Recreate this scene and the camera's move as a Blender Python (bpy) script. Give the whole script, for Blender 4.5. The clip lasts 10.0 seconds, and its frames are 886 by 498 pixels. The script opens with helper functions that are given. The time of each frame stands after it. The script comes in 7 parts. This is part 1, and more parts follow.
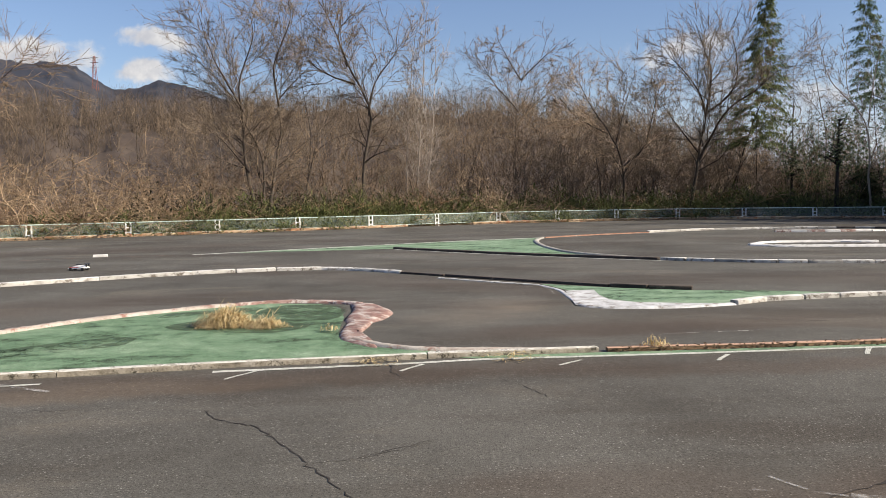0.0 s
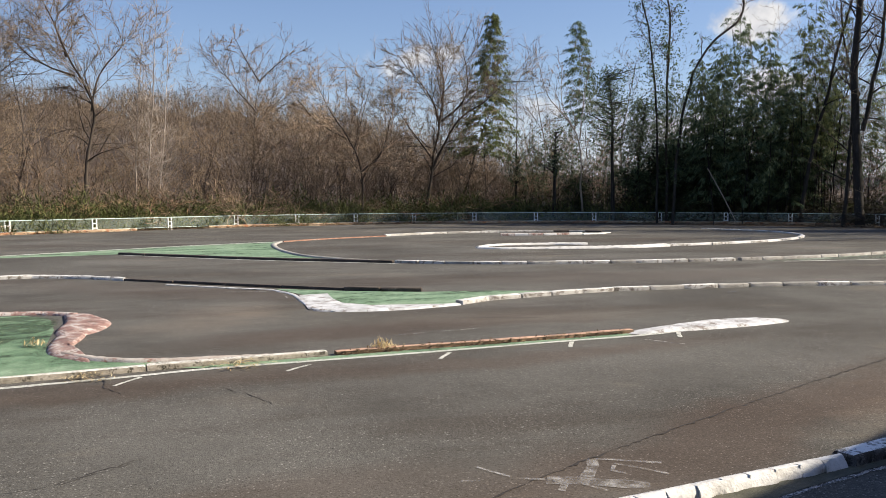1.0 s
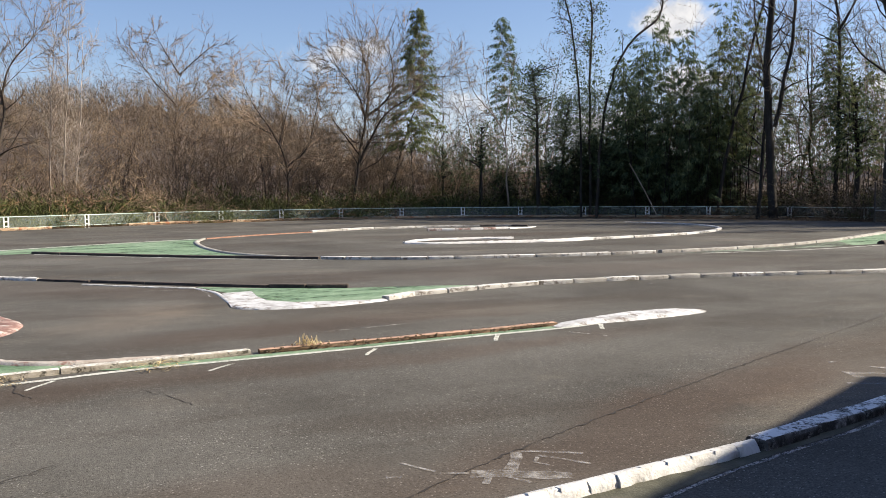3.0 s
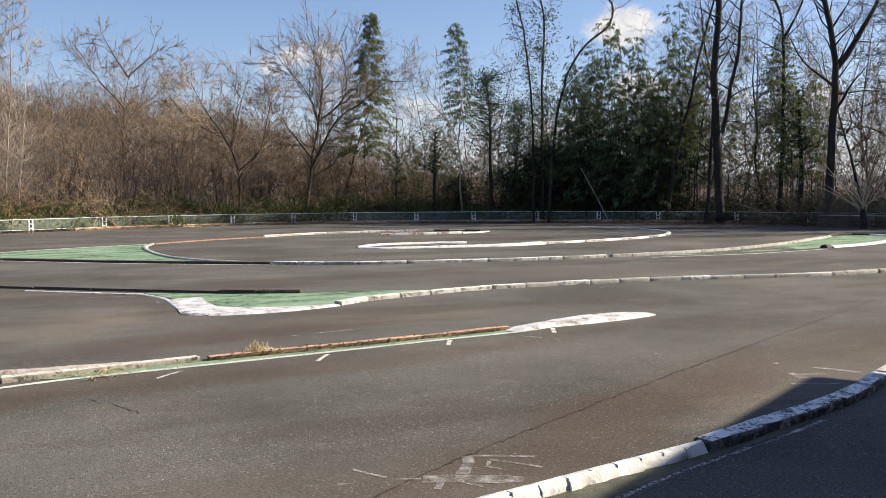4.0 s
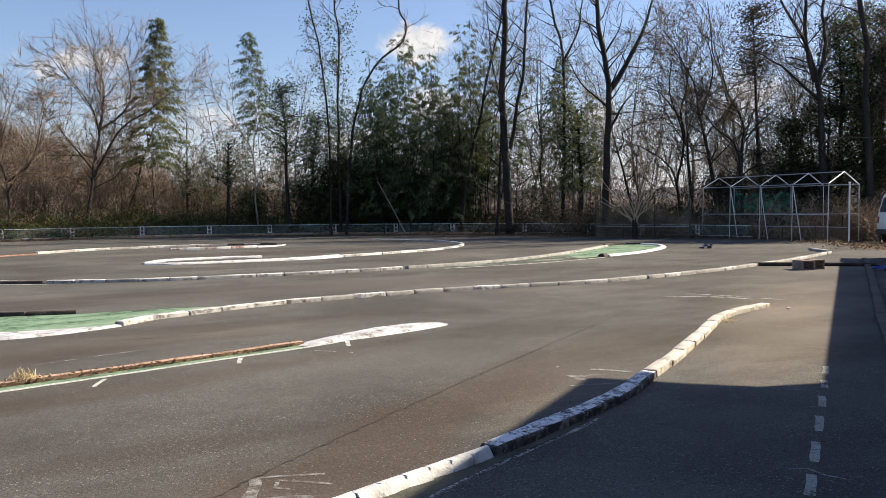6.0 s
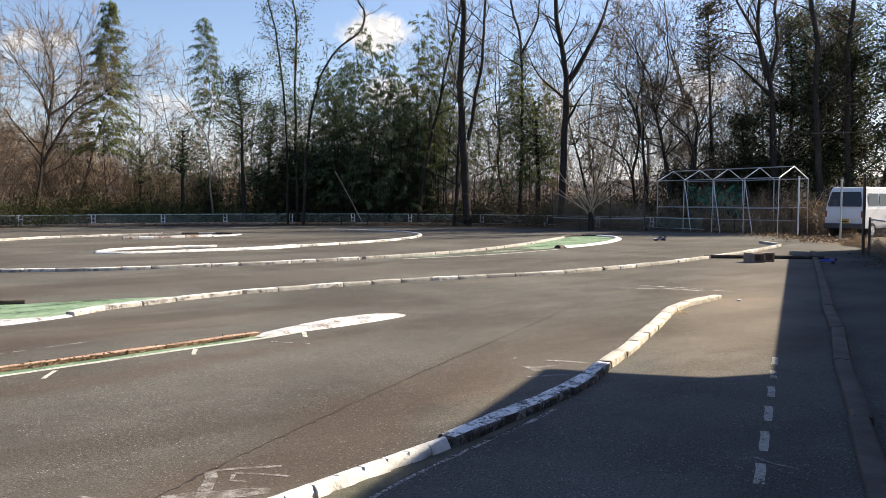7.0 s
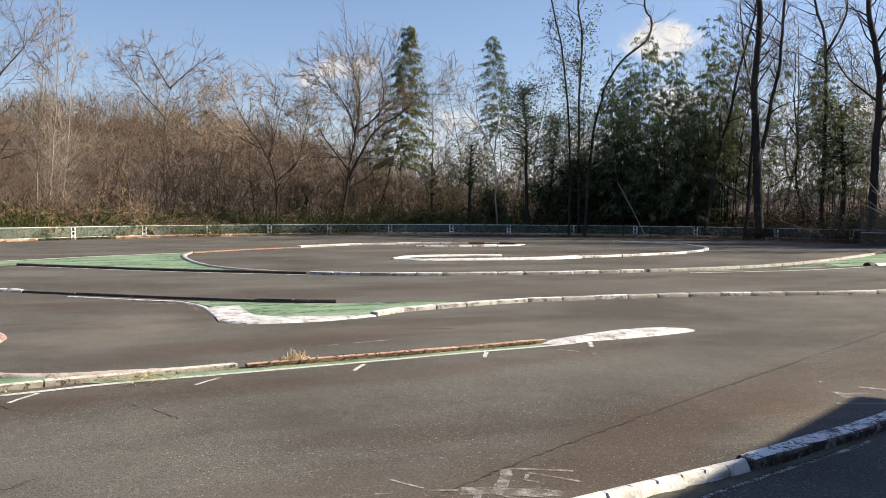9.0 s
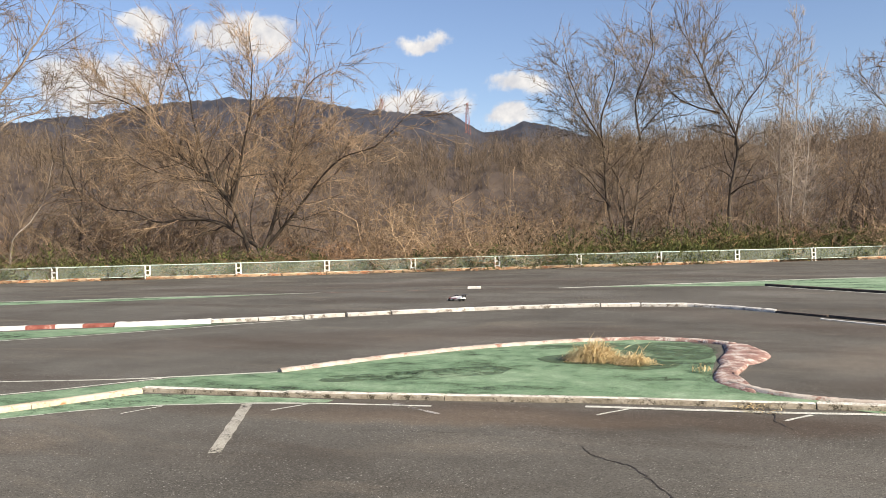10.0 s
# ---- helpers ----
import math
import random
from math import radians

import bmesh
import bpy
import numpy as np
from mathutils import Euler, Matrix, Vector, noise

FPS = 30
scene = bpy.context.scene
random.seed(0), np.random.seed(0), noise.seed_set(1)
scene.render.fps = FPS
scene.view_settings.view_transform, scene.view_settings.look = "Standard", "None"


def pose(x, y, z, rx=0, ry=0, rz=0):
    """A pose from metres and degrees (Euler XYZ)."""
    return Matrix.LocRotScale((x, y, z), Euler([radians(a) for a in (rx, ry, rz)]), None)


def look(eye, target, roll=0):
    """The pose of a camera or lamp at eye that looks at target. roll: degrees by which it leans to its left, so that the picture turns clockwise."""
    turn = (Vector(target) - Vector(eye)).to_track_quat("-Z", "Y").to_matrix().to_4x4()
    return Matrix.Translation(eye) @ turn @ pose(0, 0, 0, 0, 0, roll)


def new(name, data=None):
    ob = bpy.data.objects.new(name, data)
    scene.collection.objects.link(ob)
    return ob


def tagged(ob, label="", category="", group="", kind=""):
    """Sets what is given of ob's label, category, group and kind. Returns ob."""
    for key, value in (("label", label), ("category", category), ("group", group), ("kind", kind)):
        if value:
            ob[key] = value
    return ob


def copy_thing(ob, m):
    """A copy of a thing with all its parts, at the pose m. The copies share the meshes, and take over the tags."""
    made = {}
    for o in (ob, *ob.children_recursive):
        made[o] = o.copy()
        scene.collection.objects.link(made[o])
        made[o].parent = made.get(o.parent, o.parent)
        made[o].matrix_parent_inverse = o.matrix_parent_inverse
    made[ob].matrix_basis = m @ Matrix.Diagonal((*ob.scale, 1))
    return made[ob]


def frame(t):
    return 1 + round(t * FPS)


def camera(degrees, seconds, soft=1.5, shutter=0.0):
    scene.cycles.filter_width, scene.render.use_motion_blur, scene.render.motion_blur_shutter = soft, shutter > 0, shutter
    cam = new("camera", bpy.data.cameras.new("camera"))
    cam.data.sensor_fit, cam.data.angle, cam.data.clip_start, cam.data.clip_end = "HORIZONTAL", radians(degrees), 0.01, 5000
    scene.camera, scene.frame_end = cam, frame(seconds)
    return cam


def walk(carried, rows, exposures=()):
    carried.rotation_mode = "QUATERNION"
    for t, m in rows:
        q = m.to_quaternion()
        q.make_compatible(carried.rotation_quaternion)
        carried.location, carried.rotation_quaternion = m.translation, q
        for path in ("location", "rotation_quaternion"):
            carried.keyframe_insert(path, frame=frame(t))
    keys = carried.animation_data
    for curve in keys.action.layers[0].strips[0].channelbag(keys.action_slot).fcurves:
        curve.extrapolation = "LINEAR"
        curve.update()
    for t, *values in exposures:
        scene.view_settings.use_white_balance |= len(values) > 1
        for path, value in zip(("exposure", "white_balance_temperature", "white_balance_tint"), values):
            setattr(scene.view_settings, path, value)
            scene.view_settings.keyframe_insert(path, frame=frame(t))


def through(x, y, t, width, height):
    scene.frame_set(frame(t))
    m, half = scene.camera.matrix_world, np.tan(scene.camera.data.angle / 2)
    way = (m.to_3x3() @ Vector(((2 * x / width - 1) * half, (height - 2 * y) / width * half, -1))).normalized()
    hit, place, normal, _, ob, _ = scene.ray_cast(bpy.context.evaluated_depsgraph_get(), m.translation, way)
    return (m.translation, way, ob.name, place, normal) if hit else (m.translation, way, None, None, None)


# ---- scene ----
cam = camera(55.34, 10.0, soft=0.8)
# seconds, eye, yaw, pitch, roll: a hand-held camera that turns to the right and sweeps back
PATH = [
    (0.0, -0.172, -0.016, 1.498, 0.86, -3.60, 0.82),
    (0.5, -0.094, -0.002, 1.505, -8.45, -3.55, 0.45),
    (1.0, -0.031, -0.009, 1.501, -16.45, -3.50, 0.19),
    (1.5, 0.001, -0.003, 1.503, -18.82, -3.53, 0.57),
    (2.0, 0.006, -0.007, 1.499, -19.35, -3.56, 0.74),
    (3.5, 0.002, -0.006, 1.504, -22.82, -3.85, 0.32),
    (4.0, 0.018, -0.004, 1.502, -24.48, -3.56, 0.38),
    (4.5, 0.031, -0.009, 1.501, -26.62, -3.30, 0.74),
    (5.0, 0.054, -0.006, 1.501, -30.33, -3.19, 0.98),
    (5.5, 0.081, -0.000, 1.497, -33.96, -2.95, 1.13),
    (6.0, 0.103, 0.002, 1.500, -38.05, -2.79, 0.49),
    (6.2, 0.081, 0.012, 1.516, -39.54, -2.74, -0.01),
    (7.3, 0.103, 0.004, 1.499, -40.94, -3.55, -0.06),
    (7.5, 0.107, 0.004, 1.492, -40.62, -3.53, -0.01),
    (8.0, 0.093, -0.003, 1.494, -39.65, -2.50, 0.07),
    (8.5, 0.095, 0.018, 1.499, -36.78, -1.49, -0.08),
    (8.7, 0.051, 0.016, 1.500, -33.12, -1.70, -0.26),
    (8.9, 0.008, 0.015, 1.497, -26.04, -2.56, -0.42),
    (9.0, -0.010, 0.021, 1.487, -22.13, -2.69, -0.27),
    (9.2, -0.062, 0.009, 1.492, -13.16, -2.74, 0.30),
    (9.5, -0.162, -0.013, 1.483, -0.18, -2.24, 0.86),
    (10.0, -0.306, -0.023, 1.525, 24.77, -0.87, 1.31),
]
walk(cam, [(t, pose(x, y, z, 90 + pitch, roll, yaw)) for t, x, y, z, yaw, pitch, roll in PATH],
     exposures=[(0.0, 0.60, 6950, 10), (1.0, 0.73, 6950, 10), (2.0, 0.80, 6950, 10), (3.5, 0.84, 7000, 10), (6.0, 0.88, 7050, 10), (7.5, 1.12, 7300, 10), (8.5, 0.95, 7200, 10), (9.5, 0.84, 7200, 10), (10.0, 0.84, 7200, 10)])

# ---- daylight ----
SUN_YAW, SUN_UP = -105.0, 33.0      # degrees, from +y to the left; above the horizon
to_sun = Vector((-math.sin(radians(SUN_YAW)) * math.cos(radians(SUN_UP)), math.cos(radians(SUN_YAW)) * math.cos(radians(SUN_UP)), math.sin(radians(SUN_UP))))
sun = new("sun", bpy.data.lights.new("sun", "SUN"))
sun.data.energy, sun.data.angle, sun.data.color = 5.0, radians(0.53), (1.0, 0.91, 0.77)
sun.matrix_world = look(to_sun * 100, (0, 0, 0))

world = bpy.data.worlds.new("winter_sky")
scene.world = world
world.use_nodes = True


class Nodes:
    """Short names for building node trees."""

    def __init__(self, tree):
        self.tree = tree
        tree.nodes.clear()

    def add(self, kind, ins=(), **props):
        n = self.tree.nodes.new("ShaderNode" + kind)
        if "operation" in props:
            n.operation = props["operation"]
        if "use_clamp" in props:
            n.use_clamp = props["use_clamp"]
        if "data_type" in props:
            n.data_type = props["data_type"]
        if "blend_type" in props:
            n.blend_type = props["blend_type"]
        if "interpolation_type" in props:
            n.interpolation_type = props["interpolation_type"]
        if "feature" in props:
            n.feature = props["feature"]
        for k, v in dict(ins).items():
            self.put(n.inputs[k], v)
        return n

    def put(self, socket, v):
        if isinstance(v, bpy.types.NodeSocket):
            self.tree.links.new(v, socket)
        else:
            socket.default_value = v

    def math(self, op, a, b=0.0, c=0.0, clamp=False):
        n = self.add("Math", {0: a, 1: b, 2: c}, operation=op, use_clamp=clamp)
        return n.outputs[0]

    def mix(self, fac, a, b, blend="MIX"):
        n = self.add("Mix", {0: fac, 6: a, 7: b}, data_type="RGBA", blend_type=blend)
        return n.outputs[2]

    def ramp(self, fac, stops, interp="LINEAR"):
        n = self.add("ValToRGB", {0: fac})
        n.color_ramp.interpolation = interp
        e = n.color_ramp.elements
        while len(e) < len(stops):
            e.new(0.5)
        for el, (p, c) in zip(e, stops):
            el.position, el.color = p, (c if len(c) == 4 else (*c, 1))
        return n.outputs[0]

    def noise(self, vec, scale, detail=4.0, rough=0.55, distort=0.0):
        return self.add("TexNoise", {"Vector": vec, "Scale": scale, "Detail": detail, "Roughness": rough, "Distortion": distort}).outputs[0]

    def step(self, v, lo, hi):
        return self.add("MapRange", {0: v, 1: lo, 2: hi}, interpolation_type="SMOOTHSTEP").outputs[0]


def grey(v):
    return (v, v, v, 1)


w = Nodes(world.node_tree)
sky = w.add("TexSky")
sky.sky_type, sky.sun_disc, sky.sun_elevation, sky.sun_rotation = "NISHITA", False, radians(SUN_UP), radians(-SUN_YAW)
sky.altitude, sky.air_density, sky.dust_density, sky.ozone_density = 200.0, 1.0, 0.6, 2.0
heading = w.add("TexCoord").outputs["Generated"]
sep = w.add("SeparateXYZ", {0: heading})
rise = w.math("ARCSINE", sep.outputs[2])
bend = w.add("SeparateColor", {0: w.add("TexNoise", {"Vector": heading, "Scale": 16.0, "Detail": 5.0, "Roughness": 0.6}).outputs[1]})
flat = w.math("ADD", w.math("ARCTAN2", sep.outputs[0], sep.outputs[1]), w.math("MULTIPLY", w.math("SUBTRACT", bend.outputs[0], 0.5), 0.10))
lifted = w.math("ADD", rise, w.math("MULTIPLY", w.math("SUBTRACT", bend.outputs[1], 0.5), 0.05))
warp = w.noise(heading, 14.0, 6.0, 0.6)
wispy = w.noise(heading, 38.0, 5.0, 0.6)
# heap clouds near the horizon: heading to the right, height (degrees), half width, half height, thickness
CLOUDS = [(-46.2, 10.0, 6.4, 2.7, 1.0), (-37.2, 13.0, 5.4, 1.8, 1.0), (-43.6, 13.7, 2.5, 1.1, 1.0), (-26.0, 13.0, 3.4, 0.95, 0.95),
          (-26.6, 8.6, 5.2, 1.8, 1.0), (-19.7, 9.8, 3.1, 1.15, 1.0), (-19.6, 7.9, 2.8, 1.1, 1.0), (-42.0, 16.6, 6.0, 0.6, 0.6), (-24.0, 16.0, 3.0, 0.5, 0.4),
          (14.4, 9.0, 4.9, 1.65, 0.85), (17.5, 6.8, 4.0, 1.6, 0.55), (36.4, 10.9, 4.0, 1.8, 1.0), (38.0, 7.2, 4.5, 1.6, 0.75), (24.0, 5.6, 7.0, 1.8, 0.5), (31.0, 4.6, 7.0, 2.0, 0.5),
          (47.0, 5.6, 8.0, 2.2, 0.48), (58.0, 7.0, 7.0, 2.6, 0.5), (100.0, 12.0, 12.0, 3.0, 0.6), (150.0, 14.0, 12.0, 3.5, 0.7), (-120.0, 12.0, 14.0, 3.0, 0.6)]
cover = 0.0
for to_right, height, half_w, half_h, thick in CLOUDS:
    across = w.math("DIVIDE", w.math("SUBTRACT", flat, radians(to_right)), radians(half_w))
    above = w.math("DIVIDE", w.math("SUBTRACT", lifted, radians(height)), radians(half_h))
    far = w.math("SQRT", w.math("ADD", w.math("MULTIPLY", across, across), w.math("MULTIPLY", above, above)))
    one = w.math("MULTIPLY", w.math("SUBTRACT", 1.0, far, clamp=True), thick)
    cover = w.math("MAXIMUM", cover, one) if cover else one
ragged = w.math("ADD", cover, w.math("MULTIPLY", w.math("SUBTRACT", warp, 0.5), 1.1))
ragged = w.math("ADD", ragged, w.math("MULTIPLY", w.math("SUBTRACT", wispy, 0.5), 0.5))
puff = w.math("MULTIPLY", w.step(ragged, 0.18, 0.60), w.step(cover, 0.02, 0.25))
haze = w.math("MULTIPLY", w.step(rise, radians(9.0), radians(-1.0)), 0.55)
sky_tint = w.mix(1.0, sky.outputs[0], (1.02, 1.06, 1.25, 1), "MULTIPLY")
low = w.mix(haze, sky_tint, (7.6, 8.3, 10.2, 1))
cloudy = w.mix(puff, low, w.mix(w.step(wispy, 0.3, 0.7), (5.0, 5.3, 6.1, 1), (7.2, 7.35, 7.7, 1)))
back = w.add("Background", {"Color": cloudy, "Strength": 0.073})
out = w.add("OutputWorld", {0: back.outputs[0]})

# ---- materials ----


def material(name, colours, scale=4.0, rough=(0.7, 0.9), bump=0.3, fine=60.0, metal=0.0, wear=None, wear_at=(0.55, 0.7), wear_scale=3.0, random_tone=0.0, spec=0.4, stretch=(1, 1, 1), top=None, island=0.0, cracks=0.0):
    """A weathered surface: colours blended by two sizes of noise, with patches of wear and fine relief."""
    m = bpy.data.materials.new(name)
    m.use_nodes = True
    g = Nodes(m.node_tree)
    coord = g.add("NewGeometry").outputs["Position"]
    if stretch != (1, 1, 1):
        coord = g.add("VectorMath", {0: coord, 1: stretch}, operation="MULTIPLY").outputs[0]
    big, small = g.noise(coord, scale, 5.0), g.noise(coord, fine, 3.0, 0.6)
    blend = g.math("ADD", g.math("MULTIPLY", big, 0.65), g.math("MULTIPLY", small, 0.35))
    n = len(colours)
    colour = g.ramp(blend, [(0.32 + 0.36 * i / max(1, n - 1), c) for i, c in enumerate(colours)])
    if wear:
        worn = g.step(g.math("ADD", g.math("MULTIPLY", g.noise(coord, wear_scale, 6.0, 0.65), 0.7), g.math("MULTIPLY", g.noise(coord, wear_scale * 9, 4.0, 0.7), 0.3)), *wear_at)
        colour = g.mix(worn, colour, (*wear, 1))
    # upward faces take the top colour, the sides keep the base colours
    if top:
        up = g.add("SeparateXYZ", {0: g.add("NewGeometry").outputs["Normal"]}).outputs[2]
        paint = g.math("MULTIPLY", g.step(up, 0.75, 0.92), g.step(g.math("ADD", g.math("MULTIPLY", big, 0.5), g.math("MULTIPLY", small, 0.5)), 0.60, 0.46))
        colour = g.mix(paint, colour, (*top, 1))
    if cracks:
        bent = g.add("VectorMath", {0: coord, 1: g.add("VectorMath", {0: g.add("TexNoise", {"Vector": coord, "Scale": cracks * 1.5, "Detail": 4.0}).outputs[1], 1: (0.35, 0.35, 0.35)}, operation="MULTIPLY").outputs[0]}, operation="ADD").outputs[0]
        split = g.add("TexVoronoi", {"Vector": bent, "Scale": cracks}, feature="DISTANCE_TO_EDGE").outputs["Distance"]
        colour = g.mix(g.math("MULTIPLY", g.step(split, 0.022, 0.006), 0.75), colour, (0.10, 0.085, 0.072, 1))
    if island:
        each = g.add("NewGeometry").outputs["Random Per Island"]
        colour = g.add("HueSaturation", {"Value": g.math("ADD", 1 - island, g.math("MULTIPLY", each, 2 * island)), "Color": colour}).outputs[0]
    if random_tone:
        r = g.add("ObjectInfo").outputs["Random"]
        colour = g.add("HueSaturation", {"Value": g.math("ADD", 1 - random_tone, g.math("MULTIPLY", r, 2 * random_tone)), "Color": colour}).outputs[0]
    relief = g.add("Bump", {"Strength": bump, "Distance": 0.01, "Height": g.math("ADD", small, g.math("MULTIPLY", big, 0.6))}).outputs[0]
    b = g.add("BsdfPrincipled", {"Base Color": colour, "Metallic": metal, "Roughness": g.add("MapRange", {0: small, 3: rough[0], 4: rough[1]}).outputs[0], "Normal": relief, "Specular IOR Level": spec})
    g.add("OutputMaterial", {0: b.outputs[0]})
    return m


# soil, dust and rubber films on the asphalt: centre, half sizes, turn, colour, strength
FILMS = [((9.6, 5.5), (3.6, 0.9), 26, (0.195, 0.165, 0.135), 0.85), ((12.8, 7.2), (2.6, 1.2), 24, (0.175, 0.15, 0.125), 0.7), ((18.0, 9.6), (6.0, 1.8), 26, (0.155, 0.136, 0.118), 0.7), ((0.2, 10.9), (0.8, 1.7), -25, (0.165, 0.14, 0.118), 0.55),
         ((-2.2, 6.75), (4.6, 0.45), 11, (0.080, 0.062, 0.050), 0.8), ((3.4, 4.65), (2.9, 0.55), 24, (0.085, 0.064, 0.052), 0.85), ((6.3, 5.6), (2.4, 0.8), 22, (0.095, 0.074, 0.06), 0.6), ((2.8, 7.25), (3.2, 0.35), 6, (0.085, 0.066, 0.054), 0.7),
         ((0.0, 14.2), (5.5, 1.2), -35, (0.088, 0.072, 0.062), 0.6), ((8.0, 14.3), (7.0, 1.3), -6, (0.086, 0.071, 0.061), 0.65), ((-7.0, 11.0), (5.0, 1.3), 33, (0.086, 0.070, 0.060), 0.6), ((-12.0, 24.5), (12.0, 1.8), 32, (0.088, 0.072, 0.062), 0.55),
         ((2.5, 9.5), (2.6, 0.6), 8, (0.082, 0.066, 0.056), 0.6), ((12.0, 26.8), (7.0, 1.6), -4, (0.090, 0.074, 0.063), 0.5), ((0.6, 4.0), (1.6, 0.6), 15, (0.090, 0.072, 0.060), 0.6), ((-3.3, 6.35), (2.2, 0.32), 13, (0.150, 0.128, 0.104), 0.6), ((3.6, 9.9), (2.8, 0.7), -5, (0.125, 0.108, 0.090), 0.5), ((1.2, 9.2), (2.0, 0.5), 10, (0.078, 0.062, 0.052), 0.7)]


def asphalt_material():
    m = bpy.data.materials.new("old_asphalt")
    m.use_nodes = True
    g = Nodes(m.node_tree)
    p = g.add("NewGeometry").outputs["Position"]
    grit = g.add("TexVoronoi", {"Vector": p, "Scale": 130.0}, feature="F1")
    stone = g.add("SeparateColor", {0: grit.outputs["Color"]}).outputs[0]
    chips = g.add("TexVoronoi", {"Vector": p, "Scale": 62.0}, feature="F1")
    pick = g.add("SeparateColor", {0: chips.outputs["Color"]})
    tone = g.ramp(g.noise(p, 0.32, 5.0, 0.6), [(0.34, (0.072, 0.069, 0.063)), (0.5, (0.106, 0.103, 0.095)), (0.7, (0.146, 0.142, 0.132))])
    long = g.add("VectorMath", {0: p, 1: (0.16, 0.55, 1.0)}, operation="MULTIPLY").outputs[0]
    soil = g.step(g.noise(long, 1.0, 6.0, 0.62), 0.47, 0.64)
    tone = g.mix(g.math("MULTIPLY", soil, 0.75), tone, (0.070, 0.0615, 0.0535, 1))
    drift = g.add("VectorMath", {0: p, 1: (0.35, 0.9, 1.0)}, operation="MULTIPLY").outputs[0]
    dusty = g.step(g.noise(drift, 0.8, 7.0, 0.66, 0.6), 0.54, 0.70)
    tone = g.mix(g.math("MULTIPLY", dusty, 0.55), tone, (0.165, 0.145, 0.120, 1))
    fine = g.noise(p, 55.0, 5.0, 0.8)
    speck = g.mix(0.9, tone, g.ramp(fine, [(0.34, (0.50, 0.50, 0.50)), (0.66, (1.50, 1.49, 1.47))]), "MULTIPLY")
    bare = g.step(g.noise(p, 1.1, 5.0, 0.6), 0.34, 0.56)
    # pale chips of stone, and dark pits between them
    chip = g.math("MULTIPLY", g.step(chips.outputs["Distance"], 0.42, 0.22), g.step(pick.outputs[0], 0.80, 0.90))
    speck = g.mix(g.math("MULTIPLY", chip, g.math("ADD", 0.08, g.math("MULTIPLY", bare, 0.52))), speck, g.mix(pick.outputs[1], (0.26, 0.245, 0.22, 1), (0.50, 0.49, 0.47, 1)))
    pit = g.math("MULTIPLY", g.step(chips.outputs["Distance"], 0.40, 0.20), g.step(pick.outputs[0], 0.30, 0.20))
    speck = g.mix(g.math("MULTIPLY", pit, 0.7), speck, (0.030, 0.027, 0.025, 1))
    speck = g.mix(g.math("MULTIPLY", g.step(stone, 0.88, 0.98), g.math("MULTIPLY", bare, 0.38)), speck, (0.27, 0.255, 0.235, 1))
    # films smooth the surface and tint it
    sep = g.add("SeparateXYZ", {0: p})
    edge = g.add("SeparateColor", {0: g.add("TexNoise", {"Vector": p, "Scale": 0.9, "Detail": 6.0, "Roughness": 0.65}).outputs[1]})
    px = g.math("ADD", sep.outputs[0], g.math("MULTIPLY", g.math("SUBTRACT", edge.outputs[0], 0.5), 1.6))
    py = g.math("ADD", sep.outputs[1], g.math("MULTIPLY", g.math("SUBTRACT", edge.outputs[1], 0.5), 1.0))
    covered = 0.0
    for (cx, cy), (rx, ry), turn, tint, strength in FILMS:
        dx, dy = g.math("SUBTRACT", px, cx), g.math("SUBTRACT", py, cy)
        c, s = math.cos(radians(turn)), math.sin(radians(turn))
        u = g.math("DIVIDE", g.math("ADD", g.math("MULTIPLY", dx, c), g.math("MULTIPLY", dy, s)), rx)
        v = g.math("DIVIDE", g.math("SUBTRACT", g.math("MULTIPLY", dy, c), g.math("MULTIPLY", dx, s)), ry)
        r = g.math("SQRT", g.math("ADD", g.math("MULTIPLY", u, u), g.math("MULTIPLY", v, v)))
        k = g.math("MULTIPLY", g.step(r, 1.25, 0.35), strength)
        grainy = g.mix(0.55, (*tint, 1), g.mix(1.0, speck, (tint[0] / 0.10, tint[1] / 0.094, tint[2] / 0.085, 1), "MULTIPLY"))
        speck = g.mix(g.math("MULTIPLY", k, 0.85), speck, grainy)
        covered = g.math("MAXIMUM", covered, k) if covered else k
    film_grain = g.ramp(g.noise(p, 14.0, 5.0, 0.7), [(0.3, (0.85, 0.85, 0.85)), (0.7, (1.12, 1.12, 1.12))])
    speck = g.mix(0.8, speck, film_grain, "MULTIPLY")
    height = g.math("MULTIPLY", g.math("ADD", grit.outputs["Distance"], fine), g.math("SUBTRACT", 1.0, g.math("MULTIPLY", covered, 0.75)))
    relief = g.add("Bump", {"Strength": 0.35, "Distance": 0.004, "Height": height}).outputs[0]
    b = g.add("BsdfPrincipled", {"Base Color": speck, "Roughness": 0.92, "Specular IOR Level": 0.12, "Normal": relief})
    g.add("OutputMaterial", {0: b.outputs[0]})
    return m


